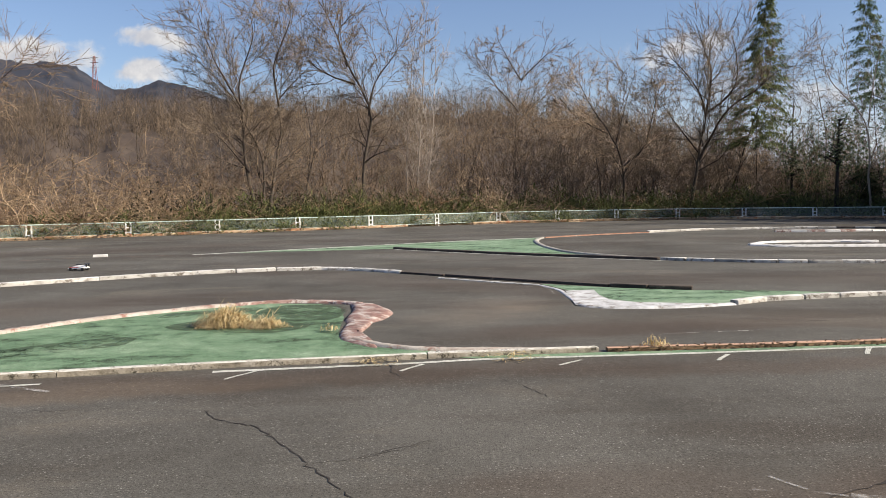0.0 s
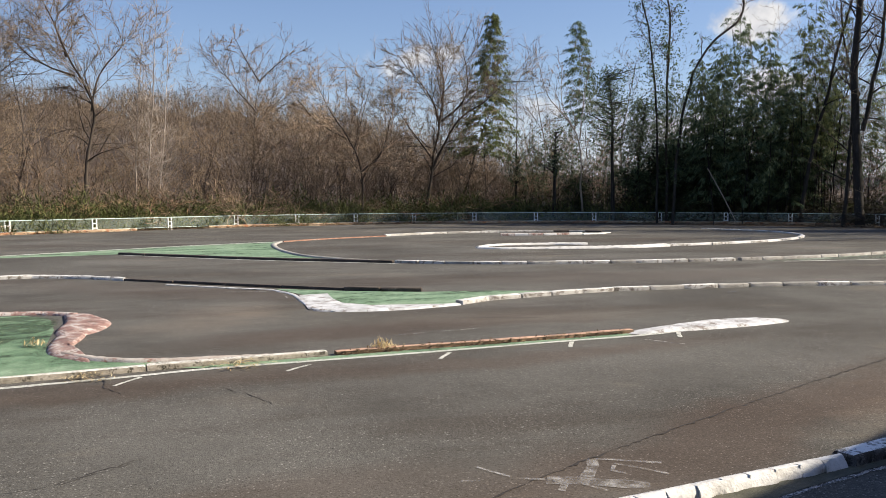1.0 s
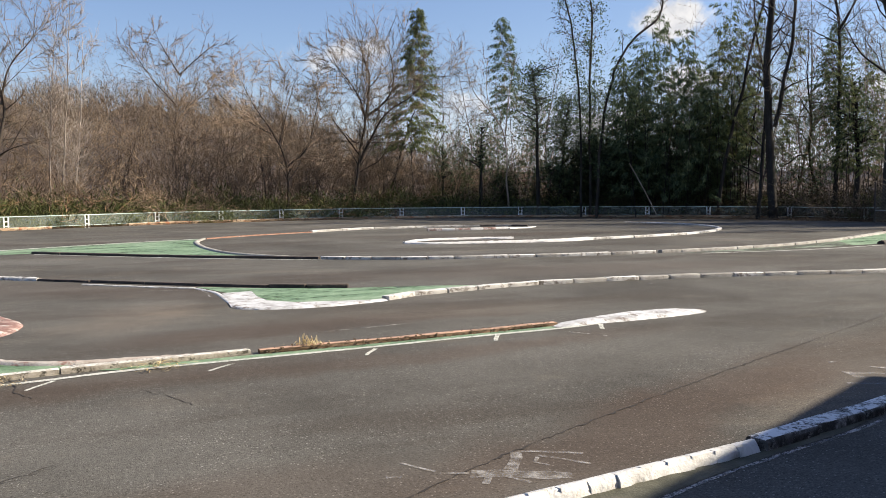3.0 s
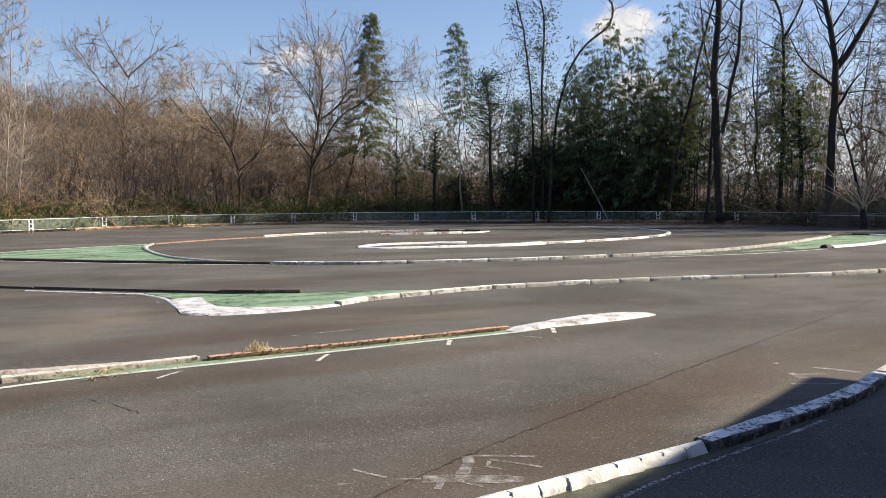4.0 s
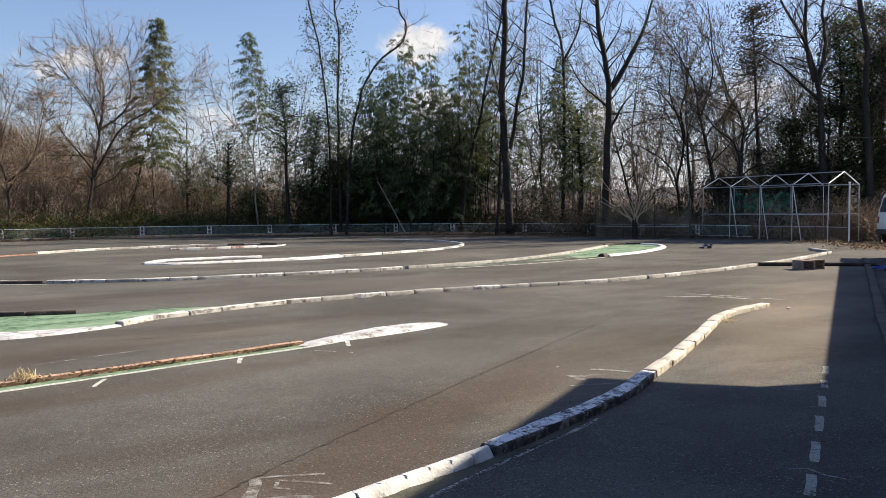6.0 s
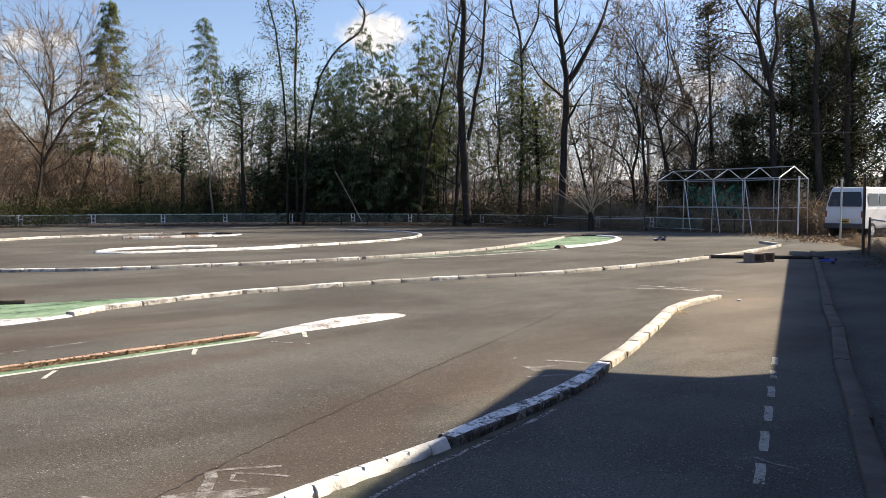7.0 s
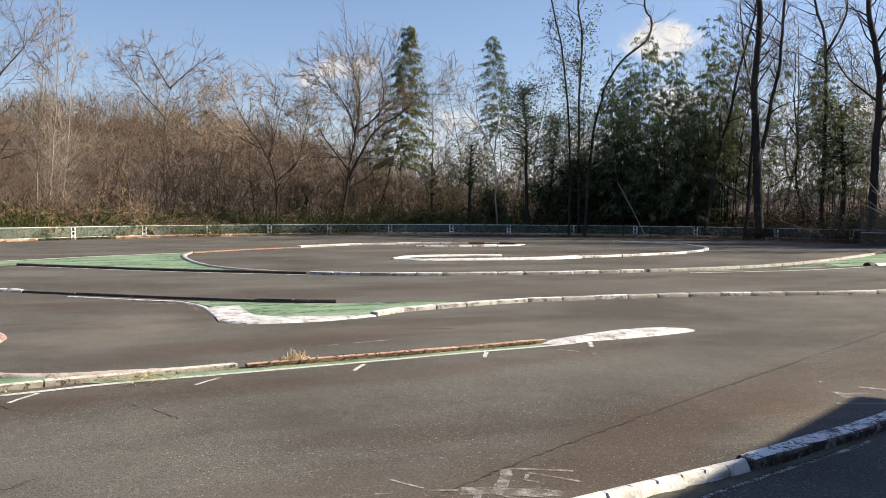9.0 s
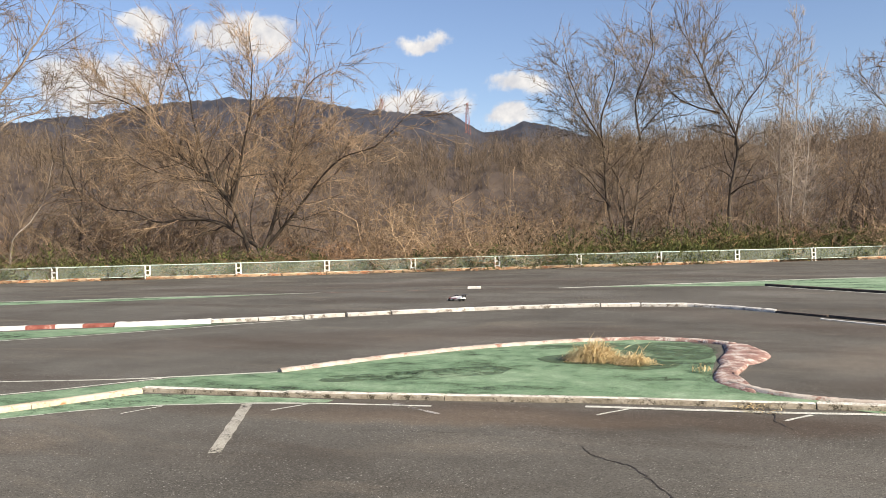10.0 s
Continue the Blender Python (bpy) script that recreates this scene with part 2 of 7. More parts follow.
def paint_material(name, colours, holes=(0.42, 0.58), scale=2.2, under=(0.075, 0.07, 0.066), strength=1.0):
    """Road paint worn through to the asphalt."""
    m = bpy.data.materials.new(name)
    m.use_nodes = True
    g = Nodes(m.node_tree)
    p = g.add("NewGeometry").outputs["Position"]
    streak = g.add("VectorMath", {0: p, 1: (0.5, 1.3, 1.0)}, operation="MULTIPLY").outputs[0]
    broad, mid, grain = g.noise(streak, scale, 6.0, 0.6), g.noise(p, scale * 5, 5.0, 0.65), g.noise(p, 70.0, 3.0, 0.7)
    colour = g.ramp(g.math("ADD", g.math("MULTIPLY", broad, 0.6), g.math("MULTIPLY", mid, 0.4)), [(0.35 + 0.3 * i / max(1, len(colours) - 1), c) for i, c in enumerate(colours)])
    v = g.math("ADD", g.math("MULTIPLY", broad, 0.45), g.math("ADD", g.math("MULTIPLY", mid, 0.3), g.math("MULTIPLY", grain, 0.25)))
    worn = g.math("MULTIPLY", g.step(v, holes[1], holes[0]), strength)
    relief = g.add("Bump", {"Strength": 0.4, "Distance": 0.004, "Height": grain}).outputs[0]
    b = g.add("BsdfPrincipled", {"Base Color": g.mix(g.step(grain, 0.62, 0.4), colour, g.mix(0.5, colour, (*under, 1))), "Roughness": 0.78, "Specular IOR Level": 0.3, "Normal": relief})
    g.add("OutputMaterial", {0: g.add("MixShader", {0: worn, 1: b.outputs[0], 2: g.add("BsdfTransparent").outputs[0]}).outputs[0]})
    return m


def leaf_material(name, dark, light, through=0.25):
    m = bpy.data.materials.new(name)
    m.use_nodes = True
    g = Nodes(m.node_tree)
    r = g.add("NewGeometry").outputs["Random Per Island"]
    colour = g.ramp(r, [(0.0, dark), (1.0, light)])
    b = g.add("BsdfPrincipled", {"Base Color": colour, "Roughness": 0.75, "Specular IOR Level": 0.15})
    t = g.add("BsdfTranslucent", {0: colour})
    g.add("OutputMaterial", {0: g.add("MixShader", {0: through, 1: b.outputs[0], 2: t.outputs[0]}).outputs[0]})
    return m


ASPHALT = asphalt_material()
DIRT = material("leaf_litter", [(0.07, 0.045, 0.028), (0.14, 0.095, 0.06), (0.22, 0.155, 0.10)], 1.5, bump=0.8, fine=22.0, wear=(0.10, 0.10, 0.045), wear_at=(0.55, 0.68), wear_scale=0.5)
CONCRETE = material("kerb_concrete", [(0.19, 0.178, 0.158), (0.34, 0.325, 0.295), (0.50, 0.485, 0.45)], 5.0, bump=0.6, fine=70.0, wear=(0.09, 0.075, 0.06), wear_at=(0.55, 0.68), wear_scale=6.0, random_tone=0.14)
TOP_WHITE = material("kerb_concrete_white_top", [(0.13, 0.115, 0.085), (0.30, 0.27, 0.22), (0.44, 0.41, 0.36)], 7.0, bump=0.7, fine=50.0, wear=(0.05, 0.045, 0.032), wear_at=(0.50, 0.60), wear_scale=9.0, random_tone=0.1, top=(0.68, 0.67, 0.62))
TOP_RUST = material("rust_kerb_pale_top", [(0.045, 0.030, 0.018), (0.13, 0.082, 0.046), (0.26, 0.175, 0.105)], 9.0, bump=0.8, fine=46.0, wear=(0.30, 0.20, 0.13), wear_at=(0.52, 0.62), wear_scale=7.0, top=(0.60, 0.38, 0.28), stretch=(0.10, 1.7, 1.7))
PATCHY = material("patchy_whitewash", [(0.24, 0.23, 0.22), (0.55, 0.562, 0.578), (0.75, 0.755, 0.76)], 4.5, bump=0.7, fine=22.0, wear=(0.21, 0.18, 0.155), wear_at=(0.52, 0.61), wear_scale=5.0)
# side faces greyer than the white tops
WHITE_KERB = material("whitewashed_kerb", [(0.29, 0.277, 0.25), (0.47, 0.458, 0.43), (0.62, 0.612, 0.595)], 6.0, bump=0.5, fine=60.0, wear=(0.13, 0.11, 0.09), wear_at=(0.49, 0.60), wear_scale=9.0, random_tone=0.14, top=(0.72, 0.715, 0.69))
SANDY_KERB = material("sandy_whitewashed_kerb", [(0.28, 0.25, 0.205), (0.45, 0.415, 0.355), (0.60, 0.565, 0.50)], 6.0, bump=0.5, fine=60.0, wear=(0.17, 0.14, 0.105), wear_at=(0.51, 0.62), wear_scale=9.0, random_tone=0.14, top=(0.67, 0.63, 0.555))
BRIGHT_KERB = material("fresh_whitewash", [(0.48, 0.465, 0.44), (0.63, 0.62, 0.60), (0.74, 0.73, 0.72)], 4.0, bump=0.5, fine=40.0, wear=(0.25, 0.22, 0.19), wear_at=(0.57, 0.69), wear_scale=7.0)
# flaked whitewash; sides coloured dark for the shade this stretch lies in
FLAKED_SHADE_WHITE = material("flaked_white_over_dark_concrete", [(0.035, 0.033, 0.031), (0.10, 0.096, 0.092), (0.46, 0.46, 0.47)], 9.0, bump=0.9, fine=38.0, wear=(0.035, 0.033, 0.03), wear_at=(0.47, 0.54), wear_scale=12.0, top=(0.78, 0.78, 0.79))
RUST_KERB = material("rust_brown_kerb", [(0.11, 0.050, 0.030), (0.25, 0.125, 0.080), (0.40, 0.27, 0.20)], 5.0, bump=0.6, fine=60.0, wear=(0.48, 0.42, 0.36), wear_at=(0.54, 0.66), wear_scale=6.0)
RED_KERB = material("red_painted_kerb", [(0.13, 0.038, 0.03), (0.25, 0.08, 0.062), (0.36, 0.16, 0.13)], 6.0, bump=0.5, fine=60.0, wear=(0.50, 0.42, 0.38), wear_at=(0.56, 0.66), wear_scale=6.0)
PINK_KERB = material("faded_red_mortar", [(0.15, 0.080, 0.066), (0.30, 0.175, 0.15), (0.50, 0.39, 0.35)], 5.0, bump=0.8, fine=34.0, wear=(0.60, 0.55, 0.51), wear_at=(0.50, 0.58), wear_scale=6.0, cracks=4.5, random_tone=0.12)
PIT_WHITE = material("cracked_thick_whitewash", [(0.47, 0.462, 0.45), (0.63, 0.63, 0.625), (0.75, 0.755, 0.765)], 6.0, bump=0.7, fine=40.0, wear=(0.40, 0.36, 0.31), wear_at=(0.58, 0.68), wear_scale=9.0)
DIRTY_RIM = material("dirty_white_rim", [(0.24, 0.19, 0.16), (0.42, 0.37, 0.33), (0.60, 0.56, 0.52)], 5.0, bump=0.6, fine=50.0, wear=(0.28, 0.15, 0.12), wear_at=(0.53, 0.62), wear_scale=4.0)
RUSTY_WHITE = material("rust_stained_whitewash", [(0.34, 0.28, 0.20), (0.56, 0.49, 0.38), (0.70, 0.65, 0.55)], 6.0, bump=0.6, fine=50.0, wear=(0.36, 0.19, 0.09), wear_at=(0.54, 0.62), wear_scale=5.0, random_tone=0.15)
DARK_KERB = material("tarred_kerb", [(0.022, 0.019, 0.016), (0.055, 0.044, 0.036), (0.12, 0.095, 0.078)], 5.0, bump=0.7, fine=40.0, wear=(0.20, 0.17, 0.14), wear_at=(0.58, 0.68), wear_scale=5.0, top=(0.10, 0.082, 0.068))
FADED_GREEN = paint_material("faded_green_paint", [(0.12, 0.15, 0.11), (0.20, 0.25, 0.185), (0.32, 0.36, 0.30)], (0.42, 0.56), 1.3, (0.10, 0.105, 0.09), 0.85)
GREEN = paint_material("worn_green_paint", [(0.10, 0.185, 0.105), (0.21, 0.335, 0.21), (0.39, 0.50, 0.36)], (0.36, 0.50), 1.3, (0.06, 0.09, 0.06), 0.8)
GREEN_OLD = paint_material("dark_green_paint", [(0.052, 0.095, 0.050), (0.165, 0.285, 0.165), (0.33, 0.46, 0.31)], (0.36, 0.50), 0.9, (0.055, 0.065, 0.05), 0.55)
LINE = paint_material("worn_white_line", [(0.54, 0.55, 0.49), (0.68, 0.69, 0.63), (0.78, 0.78, 0.73)], (0.34, 0.47), 3.5)
FAINT_LINE = paint_material("faint_white_line", [(0.42, 0.40, 0.38), (0.56, 0.54, 0.52)], (0.40, 0.60), 5.0, (0.11, 0.10, 0.095))
OLD_BAR = paint_material("faded_grey_bar", [(0.33, 0.32, 0.28), (0.42, 0.41, 0.365), (0.50, 0.49, 0.44)], (0.36, 0.50), 3.0, (0.11, 0.10, 0.09))
SMUDGE = bpy.data.materials.new("smudged_white_paint")
SMUDGE.use_nodes = True
g = Nodes(SMUDGE.node_tree)
p = g.add("NewGeometry").outputs["Position"]
rubbed = g.math("ADD", g.math("MULTIPLY", g.noise(p, 11.0, 5.0, 0.6), 0.7), g.math("MULTIPLY", g.noise(p, 70.0, 3.0, 0.7), 0.3))
g.add("OutputMaterial", {0: g.add("MixShader", {0: g.math("ADD", 0.03, g.math("MULTIPLY", g.step(rubbed, 0.38, 0.68), 0.5)), 1: g.add("BsdfTransparent").outputs[0], 2: g.add("BsdfPrincipled", {"Base Color": (0.58, 0.57, 0.56, 1), "Roughness": 0.8}).outputs[0]}).outputs[0]})
RED_LINE = paint_material("worn_red_line", [(0.20, 0.11, 0.085), (0.30, 0.18, 0.14)], (0.44, 0.56), 3.0)
CRACK = material("open_crack", [(0.018, 0.014, 0.012), (0.05, 0.042, 0.036)], 6.0, bump=0.2)
FENCE_GREEN = material("pale_green_enamel", [(0.48, 0.60, 0.55), (0.60, 0.72, 0.67)], 3.0, (0.35, 0.5), 0.05, wear=(0.30, 0.22, 0.16), wear_at=(0.66, 0.76))
FENCE_WHITE = material("white_enamel_post", [(0.70, 0.72, 0.70), (0.80, 0.81, 0.79)], 3.0, (0.35, 0.5), 0.05, wear=(0.40, 0.30, 0.22), wear_at=(0.66, 0.78))
ORANGE_EDGE = material("weathered_timber_edge", [(0.22, 0.14, 0.085), (0.42, 0.30, 0.19), (0.60, 0.48, 0.34)], 1.2, bump=0.6, fine=30.0, wear=(0.33, 0.14, 0.07), wear_at=(0.50, 0.58), wear_scale=3.0)
STEEL = material("galvanised_pipe", [(0.42, 0.43, 0.43), (0.60, 0.61, 0.61)], 5.0, (0.35, 0.55), 0.05, metal=0.6, wear=(0.25, 0.17, 0.11), wear_at=(0.62, 0.74))
DARK_STEEL = material("rusty_dark_pipe", [(0.05, 0.045, 0.04), (0.12, 0.10, 0.085)], 5.0, (0.5, 0.7), 0.1, metal=0.3)
BARK = material("grey_brown_bark", [(0.055, 0.044, 0.036), (0.12, 0.10, 0.085), (0.21, 0.18, 0.155)], 3.0, bump=0.9, fine=28.0, random_tone=0.2, stretch=(1, 1, 0.35))
BROWN_BARK = material("dark_brown_bark", [(0.022, 0.016, 0.012), (0.058, 0.044, 0.033), (0.13, 0.10, 0.076)], 3.0, bump=0.9, fine=26.0, random_tone=0.2, stretch=(1, 1, 0.35))
PALE_BARK = material("pale_twig_bark", [(0.16, 0.125, 0.10), (0.28, 0.235, 0.20), (0.40, 0.36, 0.32)], 3.0, bump=0.5, fine=28.0, random_tone=0.15, stretch=(1, 1, 0.35))
# coloured near black, as trunks look against the light
BACKLIT_DARK_BARK = material("dark_trunk_bark", [(0.010, 0.008, 0.007), (0.024, 0.020, 0.016), (0.058, 0.047, 0.039)], 3.0, bump=0.9, fine=24.0, random_tone=0.2, stretch=(1, 1, 0.35))
TWIG = material("brown_twigs", [(0.078, 0.053, 0.035), (0.195, 0.138, 0.092), (0.385, 0.287, 0.195)], 0.35, bump=0.2, fine=9.0, random_tone=0.2, island=0.65)
RUSSET_TWIG = material("russet_twigs", [(0.095, 0.053, 0.031), (0.275, 0.165, 0.094), (0.52, 0.36, 0.22)], 0.5, bump=0.2, fine=9.0, random_tone=0.2, island=0.65)
TWIG_MID = material("grey_brown_twigs", [(0.080, 0.058, 0.041), (0.17, 0.127, 0.090), (0.31, 0.24, 0.172)], 0.5, bump=0.2, fine=9.0, random_tone=0.15, island=0.55)
FAR_TWIG = material("far_bare_twigs", [(0.042, 0.030, 0.021), (0.108, 0.079, 0.055), (0.235, 0.178, 0.127)], 0.09, bump=0.2, fine=1.5, island=0.7)
TAN_TWIG = material("tan_dry_vines", [(0.15, 0.10, 0.062), (0.29, 0.205, 0.13), (0.46, 0.35, 0.235)], 0.6, bump=0.2, fine=9.0, island=0.4)
# darker twig colour for the backlit trees and the shaded brush
TWIG_SHADE_DARK = material("dark_twigs", [(0.034, 0.025, 0.017), (0.090, 0.066, 0.045), (0.185, 0.140, 0.096)], 0.5, bump=0.2, fine=9.0, random_tone=0.2, island=0.4)
DRY_LEAF = leaf_material("dry_leaves", (0.13, 0.078, 0.048), (0.34, 0.235, 0.145))
LITTER = leaf_material("trodden_dead_leaves", (0.085, 0.058, 0.040), (0.23, 0.17, 0.115))
SASA = leaf_material("bamboo_grass_leaves", (0.026, 0.040, 0.013), (0.165, 0.178, 0.066))
# the shade under the trees is put into this dark leaf colour
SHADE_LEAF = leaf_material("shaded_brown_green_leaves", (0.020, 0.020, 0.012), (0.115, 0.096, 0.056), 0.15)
OLIVE_LEAF = leaf_material("olive_brown_leaves", (0.030, 0.026, 0.015), (0.16, 0.135, 0.075), 0.2)
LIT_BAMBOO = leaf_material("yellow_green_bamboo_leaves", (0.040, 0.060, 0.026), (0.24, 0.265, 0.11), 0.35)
BAMBOO = leaf_material("bamboo_leaves", (0.023, 0.045, 0.026), (0.16, 0.205, 0.105), 0.35)
BAMBOO_MID = leaf_material("green_bamboo_leaves", (0.030, 0.058, 0.036), (0.17, 0.215, 0.105), 0.3)
EVERGREEN = leaf_material("evergreen_leaves", (0.018, 0.028, 0.015), (0.082, 0.100, 0.050), 0.15)
STRAW = leaf_material("dry_straw", (0.46, 0.34, 0.17), (0.80, 0.68, 0.44), 0.3)
WOODS = material("far_bare_woods", [(0.030, 0.022, 0.018), (0.070, 0.052, 0.041), (0.12, 0.092, 0.072)], 0.16, bump=1.0, fine=1.3, stretch=(1, 1, 0.35))
# the blue haze of distance is mixed into the hill's colour
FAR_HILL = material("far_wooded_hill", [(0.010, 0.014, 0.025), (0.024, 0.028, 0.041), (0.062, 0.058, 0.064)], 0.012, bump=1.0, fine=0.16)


# ---- building helpers ----


def thing(name, label, category, group="", kind="", at=(0, 0, 0)):
    ob = new(name)
    ob.location = at
    ob.empty_display_size = 0.2
    return tagged(ob, label, category, group, kind)


def mesh_of(name, verts, faces, mat, smooth=False):
    me = bpy.data.meshes.new(name)
    me.from_pydata([tuple(v) for v in verts], [], faces)
    me.materials.append(mat)
    if smooth:
        me.polygons.foreach_set("use_smooth", [True] * len(me.polygons))
    me.update()
    return me


def part(name, data, mat=None, parent=None, label="", m=None):
    """Links a mesh or bmesh as one mesh object, under a thing or a part."""
    if isinstance(data, bmesh.types.BMesh):
        me = bpy.data.meshes.new(name)
        data.to_mesh(me)
        data.free()
        me.materials.append(mat)
        data = me
    ob = new(name, data)
    if parent:
        ob.parent = parent
    if m is not None:
        ob.matrix_local = m
    if label:
        ob["label"] = label
    return ob


def box(bm, cx, cy, cz, sx, sy, sz, bevel=0.0, rz=0.0):
    r = bmesh.ops.create_cube(bm, size=1.0, matrix=pose(cx, cy, cz, 0, 0, rz) @ Matrix.Diagonal((sx, sy, sz, 1)))
    if bevel:
        es = list({e for v in r["verts"] for e in v.link_edges})
        bmesh.ops.bevel(bm, geom=es, offset=bevel, segments=2, affect="EDGES", profile=0.5)
    return bm


def spline(points, step=0.15):
    """A smooth line through a few points, at even steps."""
    pts = [Vector((*p[:2], p[2] if len(p) > 2 else 0)) for p in points]
    ext = [2 * pts[0] - pts[1]] + pts + [2 * pts[-1] - pts[-2]]
    dense = []
    for i in range(1, len(ext) - 2):
        a, b, c, d = ext[i - 1:i + 3]
        n = max(2, int((c - b).length / step * 2))
        for k in range(n):
            t = k / n
            dense.append(0.5 * ((2 * b) + (c - a) * t + (2 * a - 5 * b + 4 * c - d) * t * t + (3 * b - a - 3 * c + d) * t ** 3))
    dense.append(pts[-1])
    total = [0.0]
    for a, b in zip(dense, dense[1:]):
        total.append(total[-1] + (b - a).length)
    n = max(1, round(total[-1] / step))
    out, j = [], 0
    for k in range(n + 1):
        s = total[-1] * k / n
        while j < len(total) - 2 and total[j + 1] < s:
            j += 1
        u = (s - total[j]) / max(1e-9, total[j + 1] - total[j])
        out.append(dense[j].lerp(dense[j + 1], min(1, u)))
    return out


def sides(path):
    """Unit vectors to the left of a flat path at each of its points."""
    res = []
    for i in range(len(path)):
        d = path[min(i + 1, len(path) - 1)] - path[max(i - 1, 0)]
        res.append(Vector((-d.y, d.x, 0)).normalized())
    return res


def sweep(path, profile, taper=(1.0, 1.0), rough=0.0, seed=0):
    """A solid of the given cross-section (offset to the left, height) along a flat path, closed at its ends."""
    rnd = random.Random(seed)
    left, n, m = sides(path), len(path), len(profile)
    vs, fs = [], []
    for i, p in enumerate(path):
        k = taper[0] + (taper[1] - taper[0]) * i / max(1, n - 1)
        for o, h in profile:
            j = rnd.uniform(-rough, rough)
            vs.append(p + left[i] * (o * k + j) + Vector((0, 0, max(-0.02, h * k + (j * 0.5 if h > 0.005 else 0)))))
    for i in range(n - 1):
        for j in range(m - 1):
            a = i * m + j
            fs.append((a, a + m, a + m + 1, a + 1))
    fs.append(tuple(range(m)))
    fs.append(tuple((n - 1) * m + j for j in reversed(range(m))))
    return vs, fs


def ribbon(path, width, z=0.004, jitter=0.0, seed=0):
    rnd = random.Random(seed)
    left, vs, fs = sides(path), [], []
    for p, l in zip(path, left):
        a, b = width / 2 + rnd.uniform(-jitter, jitter), width / 2 + rnd.uniform(-jitter, jitter)
        vs += [p + l * a + Vector((0, 0, z)), p - l * b + Vector((0, 0, z))]
    for i in range(len(path) - 1):
        fs.append((2 * i, 2 * i + 1, 2 * i + 3, 2 * i + 2))
    return vs, fs


def patch(outline, z=0.004):
    """A thin flat area bounded by a closed outline."""
    bm = bmesh.new()
    vs = [bm.verts.new((p[0], p[1], z)) for p in outline]
    f = bm.faces.new(vs)
    if f.normal.z < 0 or f.calc_area() and (f.normal_update() or f.normal.z < 0):
        f.normal_flip()
    bmesh.ops.triangulate(bm, faces=[f])
    return bm


def tubes(branches, rings=5):
    """Tapered tubes along polylines of (points, radii): numpy vertices and faces."""
    vs, fs, base = [], [], 0
    for pts, rad in branches:
        pts = np.asarray(pts, float)
        n = len(pts)
        d = np.gradient(pts, axis=0)
        d /= np.linalg.norm(d, axis=1)[:, None] + 1e-9
        ref = np.where(np.abs(d[:, 2:3]) > 0.9, np.array([[1.0, 0, 0]]), np.array([[0, 0, 1.0]]))
        u = np.cross(d, ref)
        u /= np.linalg.norm(u, axis=1)[:, None] + 1e-9
        v = np.cross(d, u)
        ang = np.arange(rings) * 2 * np.pi / rings
        ring = pts[:, None, :] + np.asarray(rad)[:, None, None] * (np.cos(ang)[None, :, None] * u[:, None, :] + np.sin(ang)[None, :, None] * v[:, None, :])
        vs.append(ring.reshape(-1, 3))
        i, j = np.meshgrid(np.arange(n - 1), np.arange(rings), indexing="ij")
        a = base + i * rings + j
        b = base + i * rings + (j + 1) % rings
        fs.append(np.stack([a, b, b + rings, a + rings], -1).reshape(-1, 4))
        base += n * rings
    return np.concatenate(vs), np.concatenate(fs)


def fast_mesh(name, v, f, mat, smooth=True):
    """A mesh from arrays of vertices and faces of equal size."""
    me = bpy.data.meshes.new(name)
    v, f = np.asarray(v, np.float32), np.asarray(f, np.int32)
    me.vertices.add(len(v))
    me.vertices.foreach_set("co", v.ravel())
    me.loops.add(f.size)
    me.loops.foreach_set("vertex_index", f.ravel())
    me.polygons.add(len(f))
    me.polygons.foreach_set("loop_start", np.arange(0, f.size, f.shape[1], dtype=np.int32))
    me.polygons.foreach_set("loop_total", np.full(len(f), f.shape[1], np.int32))
    if smooth:
        me.polygons.foreach_set("use_smooth", np.ones(len(f), bool))
    me.materials.append(mat)
    me.update(calc_edges=True)
    me.validate()
    return me


def twigs_of(branches, rings=3):
    """Branches as triangles: tubes, and for those of one length a spike."""
    long = [b for b in branches if len(b[0]) > 2]
    short = [b for b in branches if len(b[0]) == 2]
    v, q = tubes(long, rings) if long else (np.zeros((0, 3)), np.zeros((0, 4), int))
    f = np.concatenate([q[:, [0, 1, 2]], q[:, [0, 2, 3]]])
    if short:
        a, b = np.array([s[0][0] for s in short]), np.array([s[0][1] for s in short])
        r = np.array([s[1][0] for s in short])[:, None]
        d = (b - a) / (np.linalg.norm(b - a, axis=1)[:, None] + 1e-9)
        u = np.cross(d, np.where(np.abs(d[:, 2:3]) > 0.9, np.array([[1.0, 0, 0]]), np.array([[0, 0, 1.0]])))
        u /= np.linalg.norm(u, axis=1)[:, None] + 1e-9
        w_ = np.cross(d, u)
        ring = [a + r * (math.cos(k) * u + math.sin(k) * w_) for k in (0.0, 2.094, 4.189)]
        sv = np.stack([*ring, b], 1).reshape(-1, 3)
        base = len(v) + 4 * np.arange(len(short))[:, None]
        f = np.concatenate([f] + [base + np.array([[i, (i + 1) % 3, 3]]) for i in range(3)])
        v = np.concatenate([v, sv])
    return v, f


